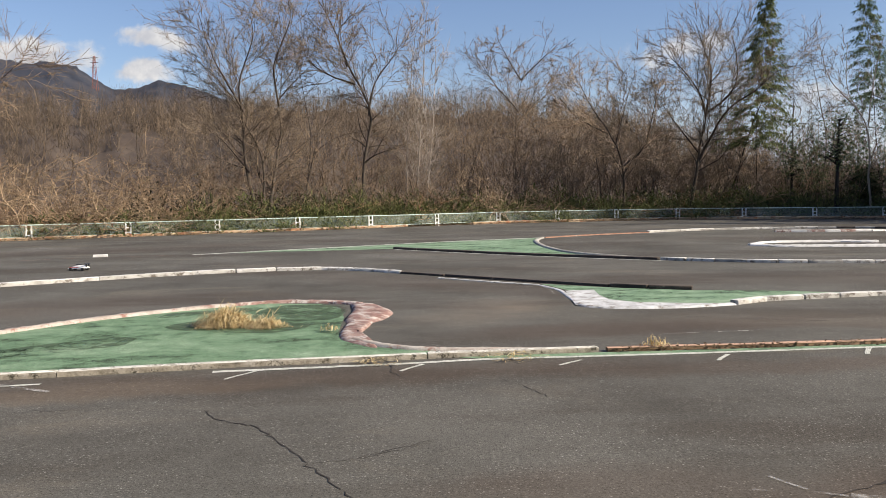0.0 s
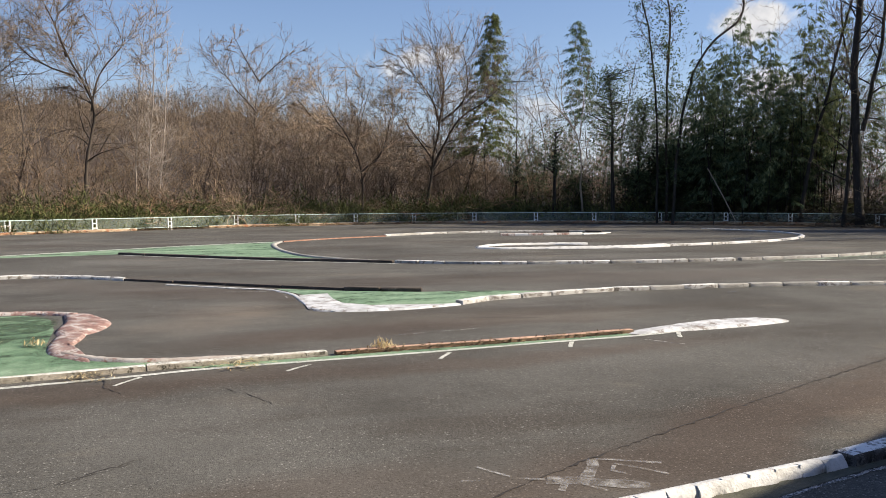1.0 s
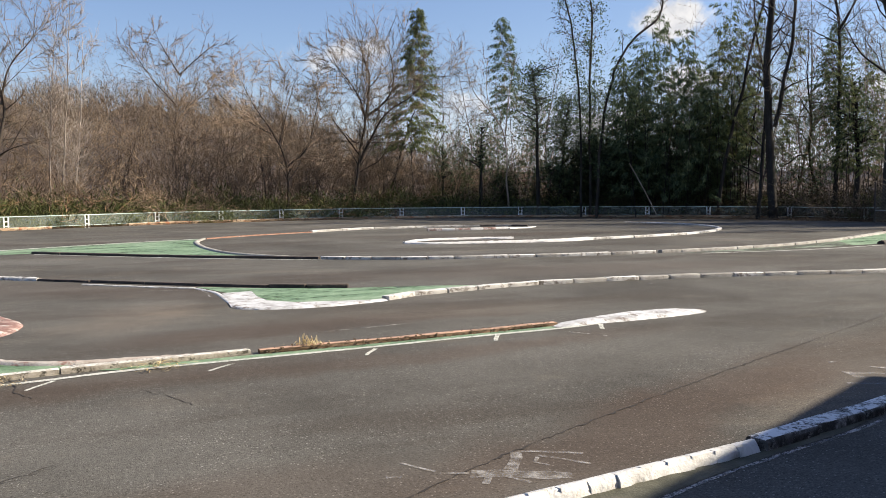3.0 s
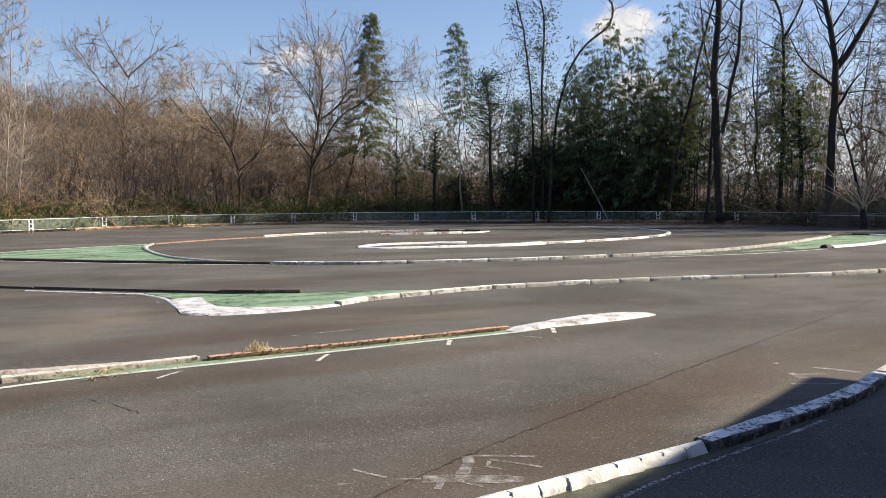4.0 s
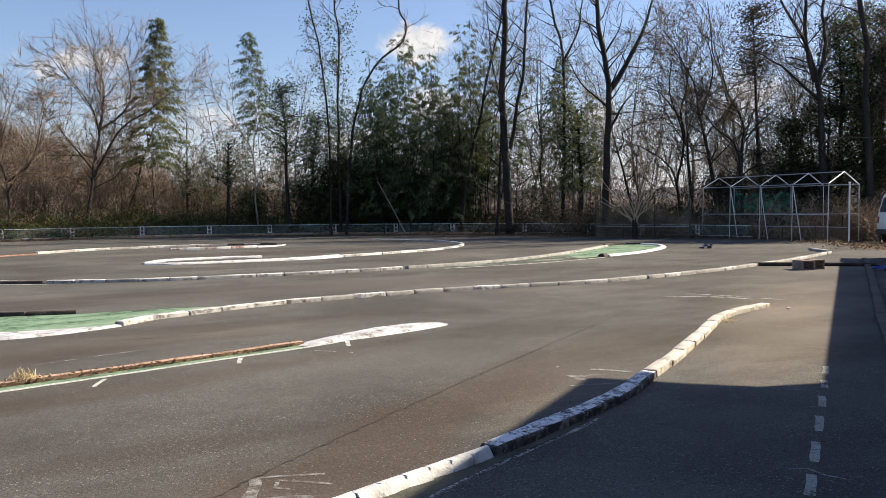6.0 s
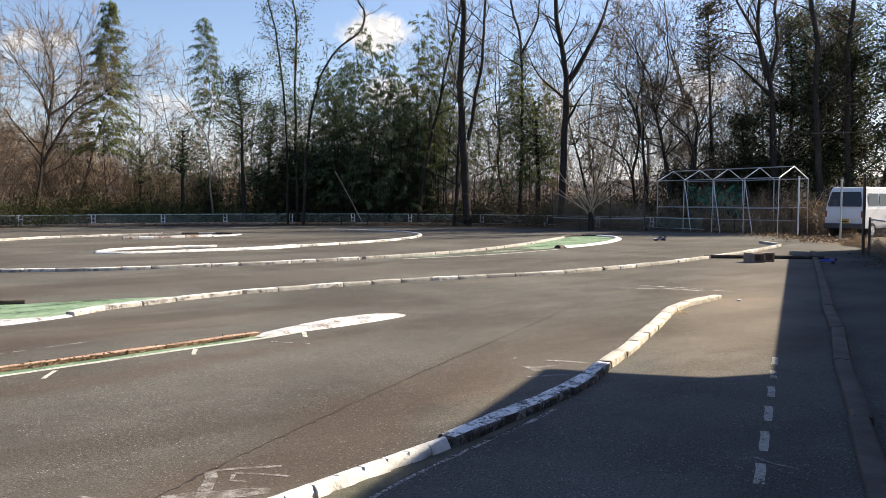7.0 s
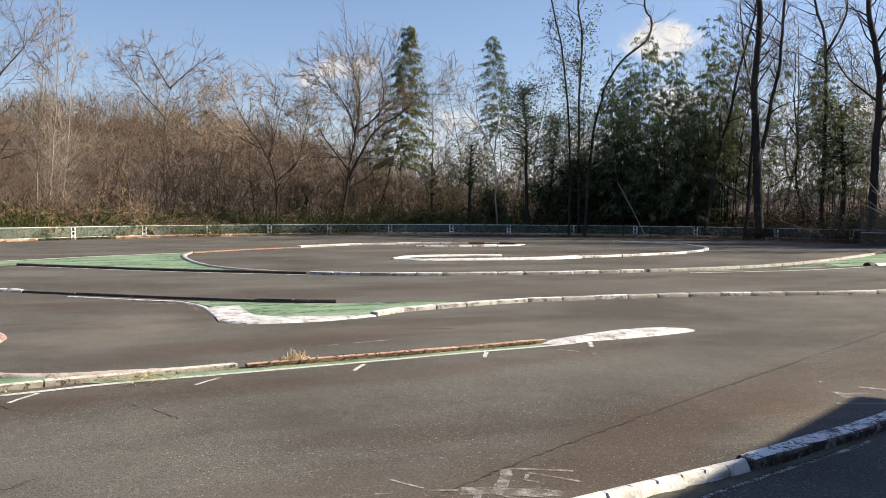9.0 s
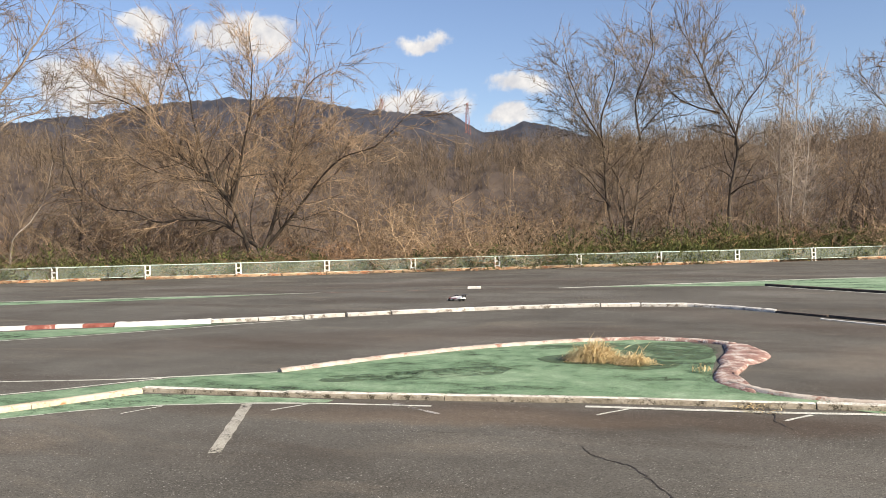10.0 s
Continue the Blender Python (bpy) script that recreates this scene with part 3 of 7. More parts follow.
def leaves(centres, length, width, rng, droop=0.4, lead=None):
    """Small pointed leaves, four corners each, at the given places; lead: the way they point."""
    c = np.asarray(centres, float)
    n = len(c)
    az, el = rng.uniform(0, 2 * np.pi, n), rng.normal(-droop, 0.45, n)
    d = np.stack([np.cos(az) * np.cos(el), np.sin(az) * np.cos(el), np.sin(el)], 1)
    if lead is not None:
        d = lead + 0.55 * d
        d /= np.linalg.norm(d, axis=1)[:, None] + 1e-9
    s = np.cross(d, rng.normal(0, 1, (n, 3)) + np.array([0, 0, 2.0]))
    s /= np.linalg.norm(s, axis=1)[:, None] + 1e-9
    ln = (length * rng.uniform(0.6, 1.3, n))[:, None]
    wd = (width * rng.uniform(0.7, 1.3, n))[:, None]
    v = np.stack([c, c + d * ln * 0.45 + s * wd * 0.5, c + d * ln, c + d * ln * 0.45 - s * wd * 0.5], 1).reshape(-1, 3)
    return v, np.arange(4 * n).reshape(n, 4)

# ---- ground, track and its edges ----
bm = bmesh.new()
bmesh.ops.create_circle(bm, cap_ends=True, segments=64, radius=3200)
ground = part("ground", bm, DIRT)
ground.location.z = -0.06
tagged(ground, "brown earth with leaf litter round the track", "ground", kind="structure")

FENCE_LEFT = [(-17.0 + 3.172 * n, 32.98 + 1.982 * n) for n in range(-9, 6)]
FENCE_ROUND = [(2.1, 45.35), (5.4, 46.5), (8.8, 47.4), (12.3, 47.7), (15.9, 47.4), (19.4, 46.4), (22.5, 45.0), (25.7, 43.1), (28.5, 40.8), (30.8, 38.35), (32.8, 34.4), (33.9, 30.6), (34.3, 27.4), (34.4, 24.2)]
EDGE = [(x + 0.18, y - 0.45) for x, y in FENCE_LEFT] + [(2.2, 44.6), (8.8, 46.2), (13.5, 46.2), (18.5, 44.4), (23.5, 40.5), (27.3, 36.6), (30.2, 32.0), (31.7, 27.5), (32.9, 23.5), (33.5, 21.0), (33.2, 18.3), (31.3, 15.9), (26.0, 10.6), (14.0, 4.0), (6.0, -6.0), (-10.0, -18.0), (-48.0, -10.0)]
bm = patch(EDGE, 0.0)
geo = bmesh.ops.extrude_face_region(bm, geom=bm.faces[:])
bmesh.ops.translate(bm, verts=[v for v in geo["geom"] if isinstance(v, bmesh.types.BMVert)], vec=(0, 0, -0.055))
bmesh.ops.recalc_face_normals(bm, faces=bm.faces[:])
tagged(part("track_surface", bm, ASPHALT), "old grey asphalt of a model car race track, worn and stained", "asphalt", kind="structure")


def line_paint(name, label, pts, width, mat, z=0.004, jitter=0.006, seed=1):
    vs, fs = ribbon(spline(pts, 0.12), width, z, jitter, seed)
    return tagged(part(name, mesh_of(name, vs, fs, mat)), label, "road marking", kind="structure")


def area(name, label, pts, mat, z=0.003, smooth=True):
    out = spline(list(pts) + [pts[0]], 0.2)[:-1] if smooth else [Vector((*p, 0)) for p in pts]
    return tagged(part(name, patch(out, z), mat), label, "painted ground", kind="structure")


# green painted infield areas
area("green_island", "green painted island with dark stains and worn patches", [(-8.8, 5.05), (-8.04, 5.86), (-7.71, 6.25), (-7.42, 6.7), (-7.0, 7.38), (-6.12, 7.97), (-5.4, 9.38), (-4.66, 10.45), (-3.73, 11.33), (-2.84, 11.9), (-2.11, 11.78), (-1.75, 11.3), (-1.58, 10.4), (-1.5, 9.3), (-1.3, 8.65), (-0.7, 8.2), (-0.1, 7.96), (-2.02, 7.55), (-3.51, 7.2), (-5.16, 6.86), (-6.68, 6.62), (-7.0, 5.98), (-7.5, 5.0)], GREEN_OLD, 0.004, False)
area("green_wedge", "bright green painted wedge beside the white kerb", [(1.22, 14.1), (2.29, 13.4), (3.41, 12.9), (4.45, 12.75), (5.3, 12.45), (6.1, 12.2), (5.0, 11.85), (3.85, 11.55), (3.5, 11.3), (2.77, 11.05), (2.1, 11.1), (1.7, 11.5), (1.6, 13.0)], GREEN, 0.004, False)
area("green_wedge", "bright green painted wedge inside the far bend", [(-6.5, 23.2), (-2.93, 25.7), (-0.16, 27.6), (2.7, 29.1), (2.35, 26.4), (2.3, 23.8), (2.65, 21.7), (3.8, 19.6), (1.78, 20.85), (-0.13, 22.5), (-1.96, 24.15), (-4.5, 23.6)], GREEN, 0.004, False)
area("green_island", "bright green painted island with a white nose", [(18.3, 16.9), (19.5, 17.05), (22.0, 17.6), (24.7, 18.9), (26.2, 20.2), (26.5, 21.3), (25.5, 21.6), (24.5, 21.15), (23.0, 20.35), (21.4, 19.52), (19.4, 18.5)], GREEN, 0.004, False)
area("green_strip", "faded grey-green strip running to the far island", [(12.5, 16.62), (16.0, 16.55), (18.25, 16.88), (19.35, 18.45), (16.66, 17.5), (14.4, 17.05)], FADED_GREEN, 0.004, False)
area("green_strip", "narrow green strip between kerb and white line", [(0.0, 7.66), (1.15, 7.76), (2.26, 7.87), (3.52, 8.02), (4.5, 8.11), (4.5, 8.24), (3.5, 8.12), (2.3, 8.0), (1.2, 7.9), (-0.2, 7.75)], GREEN, 0.005, False)
area("green_strip", "narrow green strip between kerb and white line", [(-7.35, 4.6), (-6.98, 5.1), (-6.58, 5.62), (-6.05, 6.03), (-5.25, 6.41), (-4.6, 6.62), (-4.6, 6.75), (-5.2, 6.68), (-6.62, 6.42), (-6.95, 5.8), (-7.5, 4.6)], GREEN, 0.005, False)
area("green_strip", "pale green painted wedge on the far straight", [(-22.5, 14.9), (-17.35, 17.95), (-13.4, 20.2), (-14.56, 19.3), (-16.67, 17.3), (-21.5, 13.6)], GREEN, 0.004, False)
area("green_strip", "worn green strip beside the striped kerb", [(-14.6, 9.6), (-12.3, 11.3), (-10.3, 12.7), (-11.4, 10.75), (-12.6, 9.4), (-14.0, 7.8)], GREEN_OLD, 0.004, False)

LOW_MORTAR = material("mossy_mortar", [(0.040, 0.042, 0.030), (0.078, 0.078, 0.056), (0.13, 0.124, 0.098)], 4.0, bump=0.5)
area("mortar_strip", "grey-green mortar strip at the foot of the pit kerb", [(4.6, 4.05), (3.4, 3.76), (2.5, 3.6), (1.2, 3.36), (1.2, 2.97), (1.9, 3.2), (2.48, 3.39), (2.93, 3.54), (3.5, 3.7), (4.2, 3.88)], LOW_MORTAR, 0.006, False)

# painted lines
for pts, wd, mt in [
    ([(-2.3, 7.2), (-1.29, 7.36), (-0.64, 7.47), (0.1, 7.63), (1.15, 7.73), (2.26, 7.84), (3.52, 7.99), (4.5, 8.08), (5.1, 8.2)], 0.078, LINE),
    ([(-7.4, 4.6), (-7.0, 5.08), (-6.6, 5.58), (-6.07, 6.0), (-5.25, 6.38), (-4.5, 6.6), (-3.6, 6.78)], 0.05, LINE),
    ([(-9.6, 6.1), (-8.84, 6.47), (-7.67, 6.99), (-6.94, 7.45), (-6.15, 8.0)], 0.06, LINE),
    ([(-8.85, 5.1), (-8.08, 5.91), (-7.76, 6.3), (-7.47, 6.75), (-7.16, 7.22)], 0.05, LINE),
    ([(-12.9, 8.9), (-12.5, 9.3), (-11.4, 10.6), (-10.12, 12.44), (-9.2, 13.6)], 0.06, LINE),
    ([(-23.0, 14.6), (-17.35, 17.97), (-13.5, 20.15)], 0.14, LINE),
    ([(-7.3, 22.7), (-2.93, 25.85), (-0.16, 27.75), (2.82, 29.3)], 0.22, LINE),
    ([(-9.4, 22.2), (-7.12, 22.8)], 0.05, RED_LINE), ([(-13.4, 20.2), (-11.5, 21.1), (-9.9, 22.1)], 0.10, RED_LINE),
    ([(-1.9, 23.8), (-0.1, 22.1), (1.8, 20.45), (4.4, 18.6)], 0.07, LINE),
    ([(13.0, 16.4), (16.0, 16.2), (19.1, 16.6)], 0.10, LINE),
    ([(4.6, 3.98), (4.2, 3.86), (3.5, 3.68), (2.93, 3.52), (2.48, 3.37), (1.9, 3.18), (1.2, 2.95)], 0.034, FAINT_LINE),
    ([(0.3, 13.9), (1.2, 13.6), (1.3, 12.6)], 0.03, FAINT_LINE)]:
    line_paint("painted_line", "worn white line painted on the asphalt" if mt != RED_LINE else "worn red line painted on the asphalt", pts, wd, mt)
for a, b, wd, mt in [((-5.28, 6.32), (-4.37, 4.77), 0.10, OLD_BAR), ((-6.12, 5.6), (-6.0, 5.98), 0.025, LINE), ((-4.9, 6.16), (-4.72, 6.54), 0.025, LINE), ((-2.12, 6.89), (-1.93, 7.2), 0.03, LINE),
                     ((-0.67, 7.15), (-0.48, 7.44), 0.035, LINE), ((0.72, 7.33), (0.95, 7.56), 0.035, LINE), ((2.14, 7.46), (2.32, 7.74), 0.04, LINE), ((3.56, 7.67), (3.71, 7.95), 0.045, LINE), ((4.93, 7.86), (5.08, 8.14), 0.05, LINE),
                     ((4.5, 7.84), (4.74, 7.47), 0.03, FAINT_LINE), ((-4.0, 6.8), (-3.4, 6.5), 0.05, FAINT_LINE), ((2.0, 8.9), (3.1, 9.1), 0.03, FAINT_LINE)]:
    line_paint("tick_mark", "short white grid tick painted on the asphalt", [a, b], wd, mt)
for a, b in [((7.68, 3.94), (7.34, 3.77)), ((7.07, 3.64), (6.74, 3.46)), ((6.47, 3.34), (6.13, 3.16)), ((5.85, 3.03), (5.46, 2.83)), ((5.2, 2.71), (4.79, 2.5)), ((4.56, 2.39), (4.22, 2.22)), ((3.9, 2.05), (3.55, 1.87))]:
    line_paint("dash_mark", "short white dash painted along the pit lane", [a, b], 0.055, OLD_BAR)
for pts, wd in [([(4.54, 2.53), (4.64, 2.49), (4.6, 2.38), (4.61, 2.3), (4.63, 2.2)], 0.022), ([(6.06, 3.22), (6.13, 3.12)], 0.03), ([(6.43, 3.66), (6.54, 3.57)], 0.035)]:
    line_paint("chalk_mark", "faint white chalk stroke on the asphalt", pts, wd, SMUDGE, 0.005, wd * 0.3)
# worn arrow and strokes on the near asphalt
for pts, wd in [([(2.14, 4.31), (2.3, 4.225), (2.47, 4.13)], 0.022), ([(2.13, 4.3), (2.05, 4.16), (1.96, 4.03)], 0.05), ([(2.21, 4.2), (2.31, 4.08), (2.41, 3.95)], 0.018), ([(2.2, 4.17), (2.13, 4.08), (2.19, 4.02)], 0.018), ([(1.74, 4.06), (2.0, 3.93), (2.22, 3.82)], 0.085),
                ([(1.83, 4.0), (1.74, 3.88)], 0.03), ([(1.87, 3.99), (1.97, 3.81)], 0.02), ([(1.45, 4.37), (1.5, 4.27), (1.57, 4.16)], 0.016), ([(1.59, 4.13), (1.73, 4.06)], 0.02), ([(1.3, 4.17), (1.4, 4.14)], 0.016),
                ([(5.93, 5.26), (6.11, 4.93)], 0.05), ([(5.25, 4.87), (5.6, 4.69)], 0.03), ([(5.58, 5.18), (5.5, 4.96)], 0.06), ([(5.55, 5.1), (5.8, 5.02)], 0.05), ([(7.96, 11.38), (8.21, 11.42)], 0.05), ([(5.74, 5.52), (5.82, 5.53)], 0.03)]:
    line_paint("arrow_stroke", "worn white stroke of a painted arrow", pts, wd * 1.35, SMUDGE, 0.005, wd * 0.25)
for pts in [[(11.6, 8.75), (12.1, 8.13), (12.25, 7.55)], [(12.2, 8.75), (12.46, 7.85), (12.5, 7.15)]]:
    line_paint("curved_mark", "worn white curved stroke on the asphalt", pts, 0.11, FAINT_LINE)


def crack(pts, width, seed):
    rnd = random.Random(seed)
    shake = 0.007 if len(pts) > 6 and pts[-1][0] > 8 else 0.012
    path = [p + Vector((rnd.gauss(0, shake), rnd.gauss(0, shake), 0)) for p in spline(pts, 0.06)]
    vs, fs = ribbon(path, width * 0.66, 0.003, width * 0.45, seed)
    return tagged(part("crack", mesh_of("crack", vs, fs, CRACK)), "dark jagged crack in the asphalt", "crack", kind="structure")


for i, (pts, wd) in enumerate([([(-1.96, 5.85), (-1.79, 5.6), (-1.55, 5.47), (-1.38, 5.24), (-1.2, 4.94), (-1.0, 4.6), (-0.87, 4.38), (-0.7, 4.1)], 0.012), ([(-1.0, 4.66), (-0.67, 4.78), (-0.31, 5.08)], 0.006), ([(-1.96, 5.85), (-2.6, 5.95), (-3.4, 5.85), (-4.6, 5.4)], 0.005),
                               ([(-0.82, 7.64), (-0.73, 7.14), (-0.61, 6.87)], 0.012), ([(0.1, 6.9), (0.35, 6.5), (0.5, 6.2)], 0.008), ([(1.2, 3.8), (1.42, 3.92), (1.97, 4.24), (2.7, 4.62), (4.32, 5.42), (7.28, 6.8), (10.5, 8.3)], 0.018),
                               ([(-0.75, 4.77), (-0.52, 4.92), (-0.34, 5.1)], 0.008), ([(2.2, 10.4), (3.1, 10.0), (4.1, 9.7)], 0.016), ([(4.2, 10.2), (5.4, 10.3), (6.6, 10.6)], 0.010), ([(2.0, 6.3), (2.9, 6.0), (3.4, 5.6)], 0.005), ([(5.2, 7.2), (6.2, 6.9), (6.6, 6.4)], 0.005),
                               ([(9.0, 19.0), (12.0, 20.2), (15.0, 20.6)], 0.02), ([(14.0, 15.5), (16.5, 14.5), (18.0, 14.9)], 0.02), ([(4.5, 15.5), (7.0, 15.0), (9.0, 15.3)], 0.02)]):
    crack(pts, wd, i)

# ---- kerbs ----
LOW_BROWN = material("dark_brown_kerb", [(0.04, 0.032, 0.027), (0.075, 0.061, 0.052), (0.12, 0.098, 0.082)], 4.0, bump=0.6, fine=40.0)
PROFILE = [(-0.07, 0.0), (-0.069, 0.046), (-0.062, 0.059), (-0.050, 0.065), (0.050, 0.065), (0.062, 0.059), (0.069, 0.046), (0.07, 0.0)]
block_cache = {}


def block_mesh(length, mat, variant, scale=1.0):
    key = (round(length, 1), mat.name, variant, scale)
    if key not in block_cache:
        path = [Vector((x * length, 0, 0)) for x in (-0.5, -0.485, -0.2, 0.15, 0.485, 0.5)]
        vs, fs = sweep(path, [(o * scale, h * scale) for o, h in PROFILE], rough=0.005, seed=variant * 7 + int(length * 10))
        n = len(PROFILE)
        for k in list(range(n)) + list(range(len(vs) - n, len(vs))):
            vs[k].z *= 0.95
        block_cache[key] = mesh_of("kerb_block", vs, fs, mat, True)
        block_cache[key].set_sharp_from_angle(angle=radians(33))
    return block_cache[key]


def block_kerb(label, pts, mats, length=0.6, scale=1.0, gap=0.015, seed=0, sink=0.0):
    """A row of separate kerb blocks along a line; mats are taken in turn."""
    rnd = random.Random(seed)
    kerb = thing("kerb", label, "kerb", kind="structure")
    path = spline(pts, 0.05)
    n = max(1, round((len(path) - 1) * 0.05 / length))
    for i in range(n):
        a, b = path[int((len(path) - 1) * i / n)], path[int((len(path) - 1) * (i + 1) / n)]
        d = b - a
        wide = gap * 0.35 if rnd.random() > 0.18 else gap + rnd.uniform(0.02, 0.06)
        mat = mats[i % len(mats)]
        me = block_mesh(length, mat, rnd.randrange(4), scale)
        ang = math.degrees(math.atan2(d.y, d.x)) + rnd.gauss(0, 0.8)
        m = Matrix.Translation((a + b) / 2 + Vector((rnd.gauss(0, 0.004), rnd.gauss(0, 0.004), -sink + rnd.uniform(-0.006, 0.0)))) @ pose(0, 0, 0, rnd.gauss(0, 1.0), 0, ang) @ Matrix.Diagonal(((d.length - wide) / round(length, 1), 1, 1, 1))
        part("kerb_block", me, None, kerb, "", m)
    return kerb


def mortar_kerb(label, pts, mat, width=0.16, height=0.045, piece=1.1, seed=0, taper=(1, 1)):
    """A rounded strip of trowelled mortar in uneven lengths."""
    rnd = random.Random(seed)
    kerb = thing("kerb", label, "kerb", kind="structure")
    path = spline(pts, 0.06)
    prof = [(-width / 2, 0), (-width * 0.42, height * 0.55), (-width * 0.22, height * 0.95), (0, height), (width * 0.22, height * 0.95), (width * 0.42, height * 0.55), (width / 2, 0)]
    i, total = 0, len(path) - 1
    while i < total:
        j = min(total, i + max(3, int(rnd.uniform(0.7, 1.3) * piece / 0.06)))
        if total - j < 4:
            j = total
        seg = [p.copy() for p in path[i:j + 1]]
        d = (seg[-1] - seg[-2]).normalized() * 0.002
        seg[-1] = seg[-1] - d
        k0, k1 = (taper[0] + (taper[1] - taper[0]) * q / total for q in (i, j))
        vs, fs = sweep(seg, prof, (k0, k1), min(0.016, height * 0.2), rnd.randrange(999))
        me = mesh_of("mortar_piece", vs, fs, mat, True)
        me.set_sharp_from_angle(angle=radians(50))
        part("mortar_piece", me, None, kerb)
        i = j
    return kerb


def apron(name, label, outline, mat, height):
    """A low trowelled hump with sloping edges."""
    out = spline(list(outline) + [outline[0]], 0.1)[:-1]
    c = sum(out, Vector()) / len(out)
    vs, fs, n = [], [], len(out)
    for k, (s, h) in enumerate([(1.0, 0.0), (0.95, 0.4), (0.82, 0.8), (0.6, 1.0)]):
        vs += [c + (p - c) * s + Vector((0, 0, height * h)) for p in out]
    for k in range(3):
        fs += [(k * n + i, k * n + (i + 1) % n, (k + 1) * n + (i + 1) % n, (k + 1) * n + i) for i in range(n)]
    vs.append(c + Vector((0, 0, height)))
    fs += [(3 * n + i, 3 * n + (i + 1) % n, 4 * n) for i in range(n)]
    ripple = random.Random(len(out))
    for q in vs[n:]:
        q.z += ripple.uniform(-0.1, 0.1) * height
    return tagged(part(name, mesh_of(name, vs, fs, mat, True)), label, "kerb", kind="structure")


# green island: rim, red nose and front kerb
mortar_kerb("worn white rim of the green island with red traces", [(-6.12, 8.0), (-5.4, 9.42), (-4.66, 10.5), (-3.73, 11.38), (-3.3, 11.7)], DIRTY_RIM, 0.13, 0.045, 0.9, 1)
mortar_kerb("faded red and white rim of the green island", [(-3.3, 11.7), (-2.84, 11.95), (-2.3, 11.98), (-1.85, 11.85), (-1.5, 11.62)], PINK_KERB, 0.12, 0.042, 0.3, 2)
apron("red_nose", "cracked faded red mortar slab at the island's nose", [(-1.65, 11.67), (-1.39, 11.74), (-1.14, 11.23), (-1.0, 10.77), (-1.07, 10.21), (-1.23, 9.9), (-1.4, 9.79), (-1.54, 10.17), (-1.54, 10.9)], PINK_KERB, 0.045)
apron("red_nose", "chipped red and white mortar slab at the island's nose", [(-1.47, 10.35), (-1.2, 10.02), (-1.22, 9.35), (-1.26, 9.01), (-1.14, 8.81), (-0.96, 8.24), (-1.18, 8.46), (-1.42, 8.84), (-1.48, 9.54)], PINK_KERB, 0.038)
mortar_kerb("white mortar kerb curving from the island's nose", [(-1.25, 8.72), (-1.0, 8.42), (-0.67, 8.2), (-0.3, 8.1), (0.3, 8.08), (0.9, 8.06)], DIRTY_RIM, 0.11, 0.04, 0.6, 5, (1, 0.6))
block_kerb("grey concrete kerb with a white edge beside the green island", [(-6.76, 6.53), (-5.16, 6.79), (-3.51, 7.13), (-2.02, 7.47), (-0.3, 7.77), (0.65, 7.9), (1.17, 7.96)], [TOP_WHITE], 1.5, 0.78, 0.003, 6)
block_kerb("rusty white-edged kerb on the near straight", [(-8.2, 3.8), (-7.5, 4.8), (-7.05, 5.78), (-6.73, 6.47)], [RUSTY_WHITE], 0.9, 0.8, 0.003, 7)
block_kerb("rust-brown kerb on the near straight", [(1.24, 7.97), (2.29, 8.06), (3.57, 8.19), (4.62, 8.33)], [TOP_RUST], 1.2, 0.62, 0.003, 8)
apron("white_hump", "whitewashed flat mortar hump at the end of a kerb", [(4.5, 8.3), (5.1, 8.52), (5.8, 8.75), (6.4, 8.82), (6.78, 8.7), (6.82, 8.48), (6.4, 8.34), (5.76, 8.24), (5.15, 8.2), (4.65, 8.16)], PATCHY, 0.035)

# striped and white kerb of the middle straight
block_kerb("red and white striped kerb", [(-16.4, 8.4), (-13.96, 10.5), (-13.3, 11.0), (-12.35, 11.55)], [BRIGHT_KERB, RED_KERB], 0.51, 1.1, 0.01, 9)
mortar_kerb("thick whitewashed kerb", [(-12.3, 11.55), (-11.42, 12.1), (-10.9, 12.5)], BRIGHT_KERB, 0.34, 0.08, 3.0, 10)
block_kerb("whitewashed concrete kerb of the middle straight", [(-10.9, 12.5), (-10.37, 12.9), (-8.07, 14.93), (-5.64, 16.64), (-3.92, 17.33), (-3.0, 17.49)], [WHITE_KERB], 0.9, 1.1, 0.02, 11)
mortar_kerb("white mortar kerb running into a dark one", [(-3.0, 17.49), (-2.2, 17.15), (-1.24, 16.4)], WHITE_KERB, 0.15, 0.06, 0.8, 12)
block_kerb("tarred dark kerb", [(-1.24, 16.38), (0.35, 15.08), (1.22, 14.36), (2.29, 13.56)], [DARK_KERB], 1.0, 0.7, 0.004, 13)
block_kerb("tarred dark kerb with crusted top", [(2.29, 13.56), (2.9, 13.2), (3.45, 13.0)], [DARK_KERB], 0.6, 1.08, 0.004, 14)
mortar_kerb("thin white mortar edge", [(-0.5, 15.3), (0.4, 14.5), (1.19, 13.9)], WHITE_KERB, 0.08, 0.02, 1.0, 15)
mortar_kerb("white mortar edge of the green wedge's nose", [(1.2, 13.9), (1.42, 13.2), (1.47, 12.2), (1.5, 11.5)], PATCHY, 0.10, 0.014, 0.5, 16, (0.7, 1.0))
area("white_nose", "whitewashed nose of the green wedge", [(1.5, 12.98), (1.45, 12.0), (1.42, 11.3), (1.7, 11.0), (2.22, 10.94), (2.98, 11.08), (3.5, 11.25), (2.9, 11.36), (2.3, 11.48), (1.97, 11.85), (1.92, 12.4), (1.95, 13.08)], PATCHY, 0.012, False)
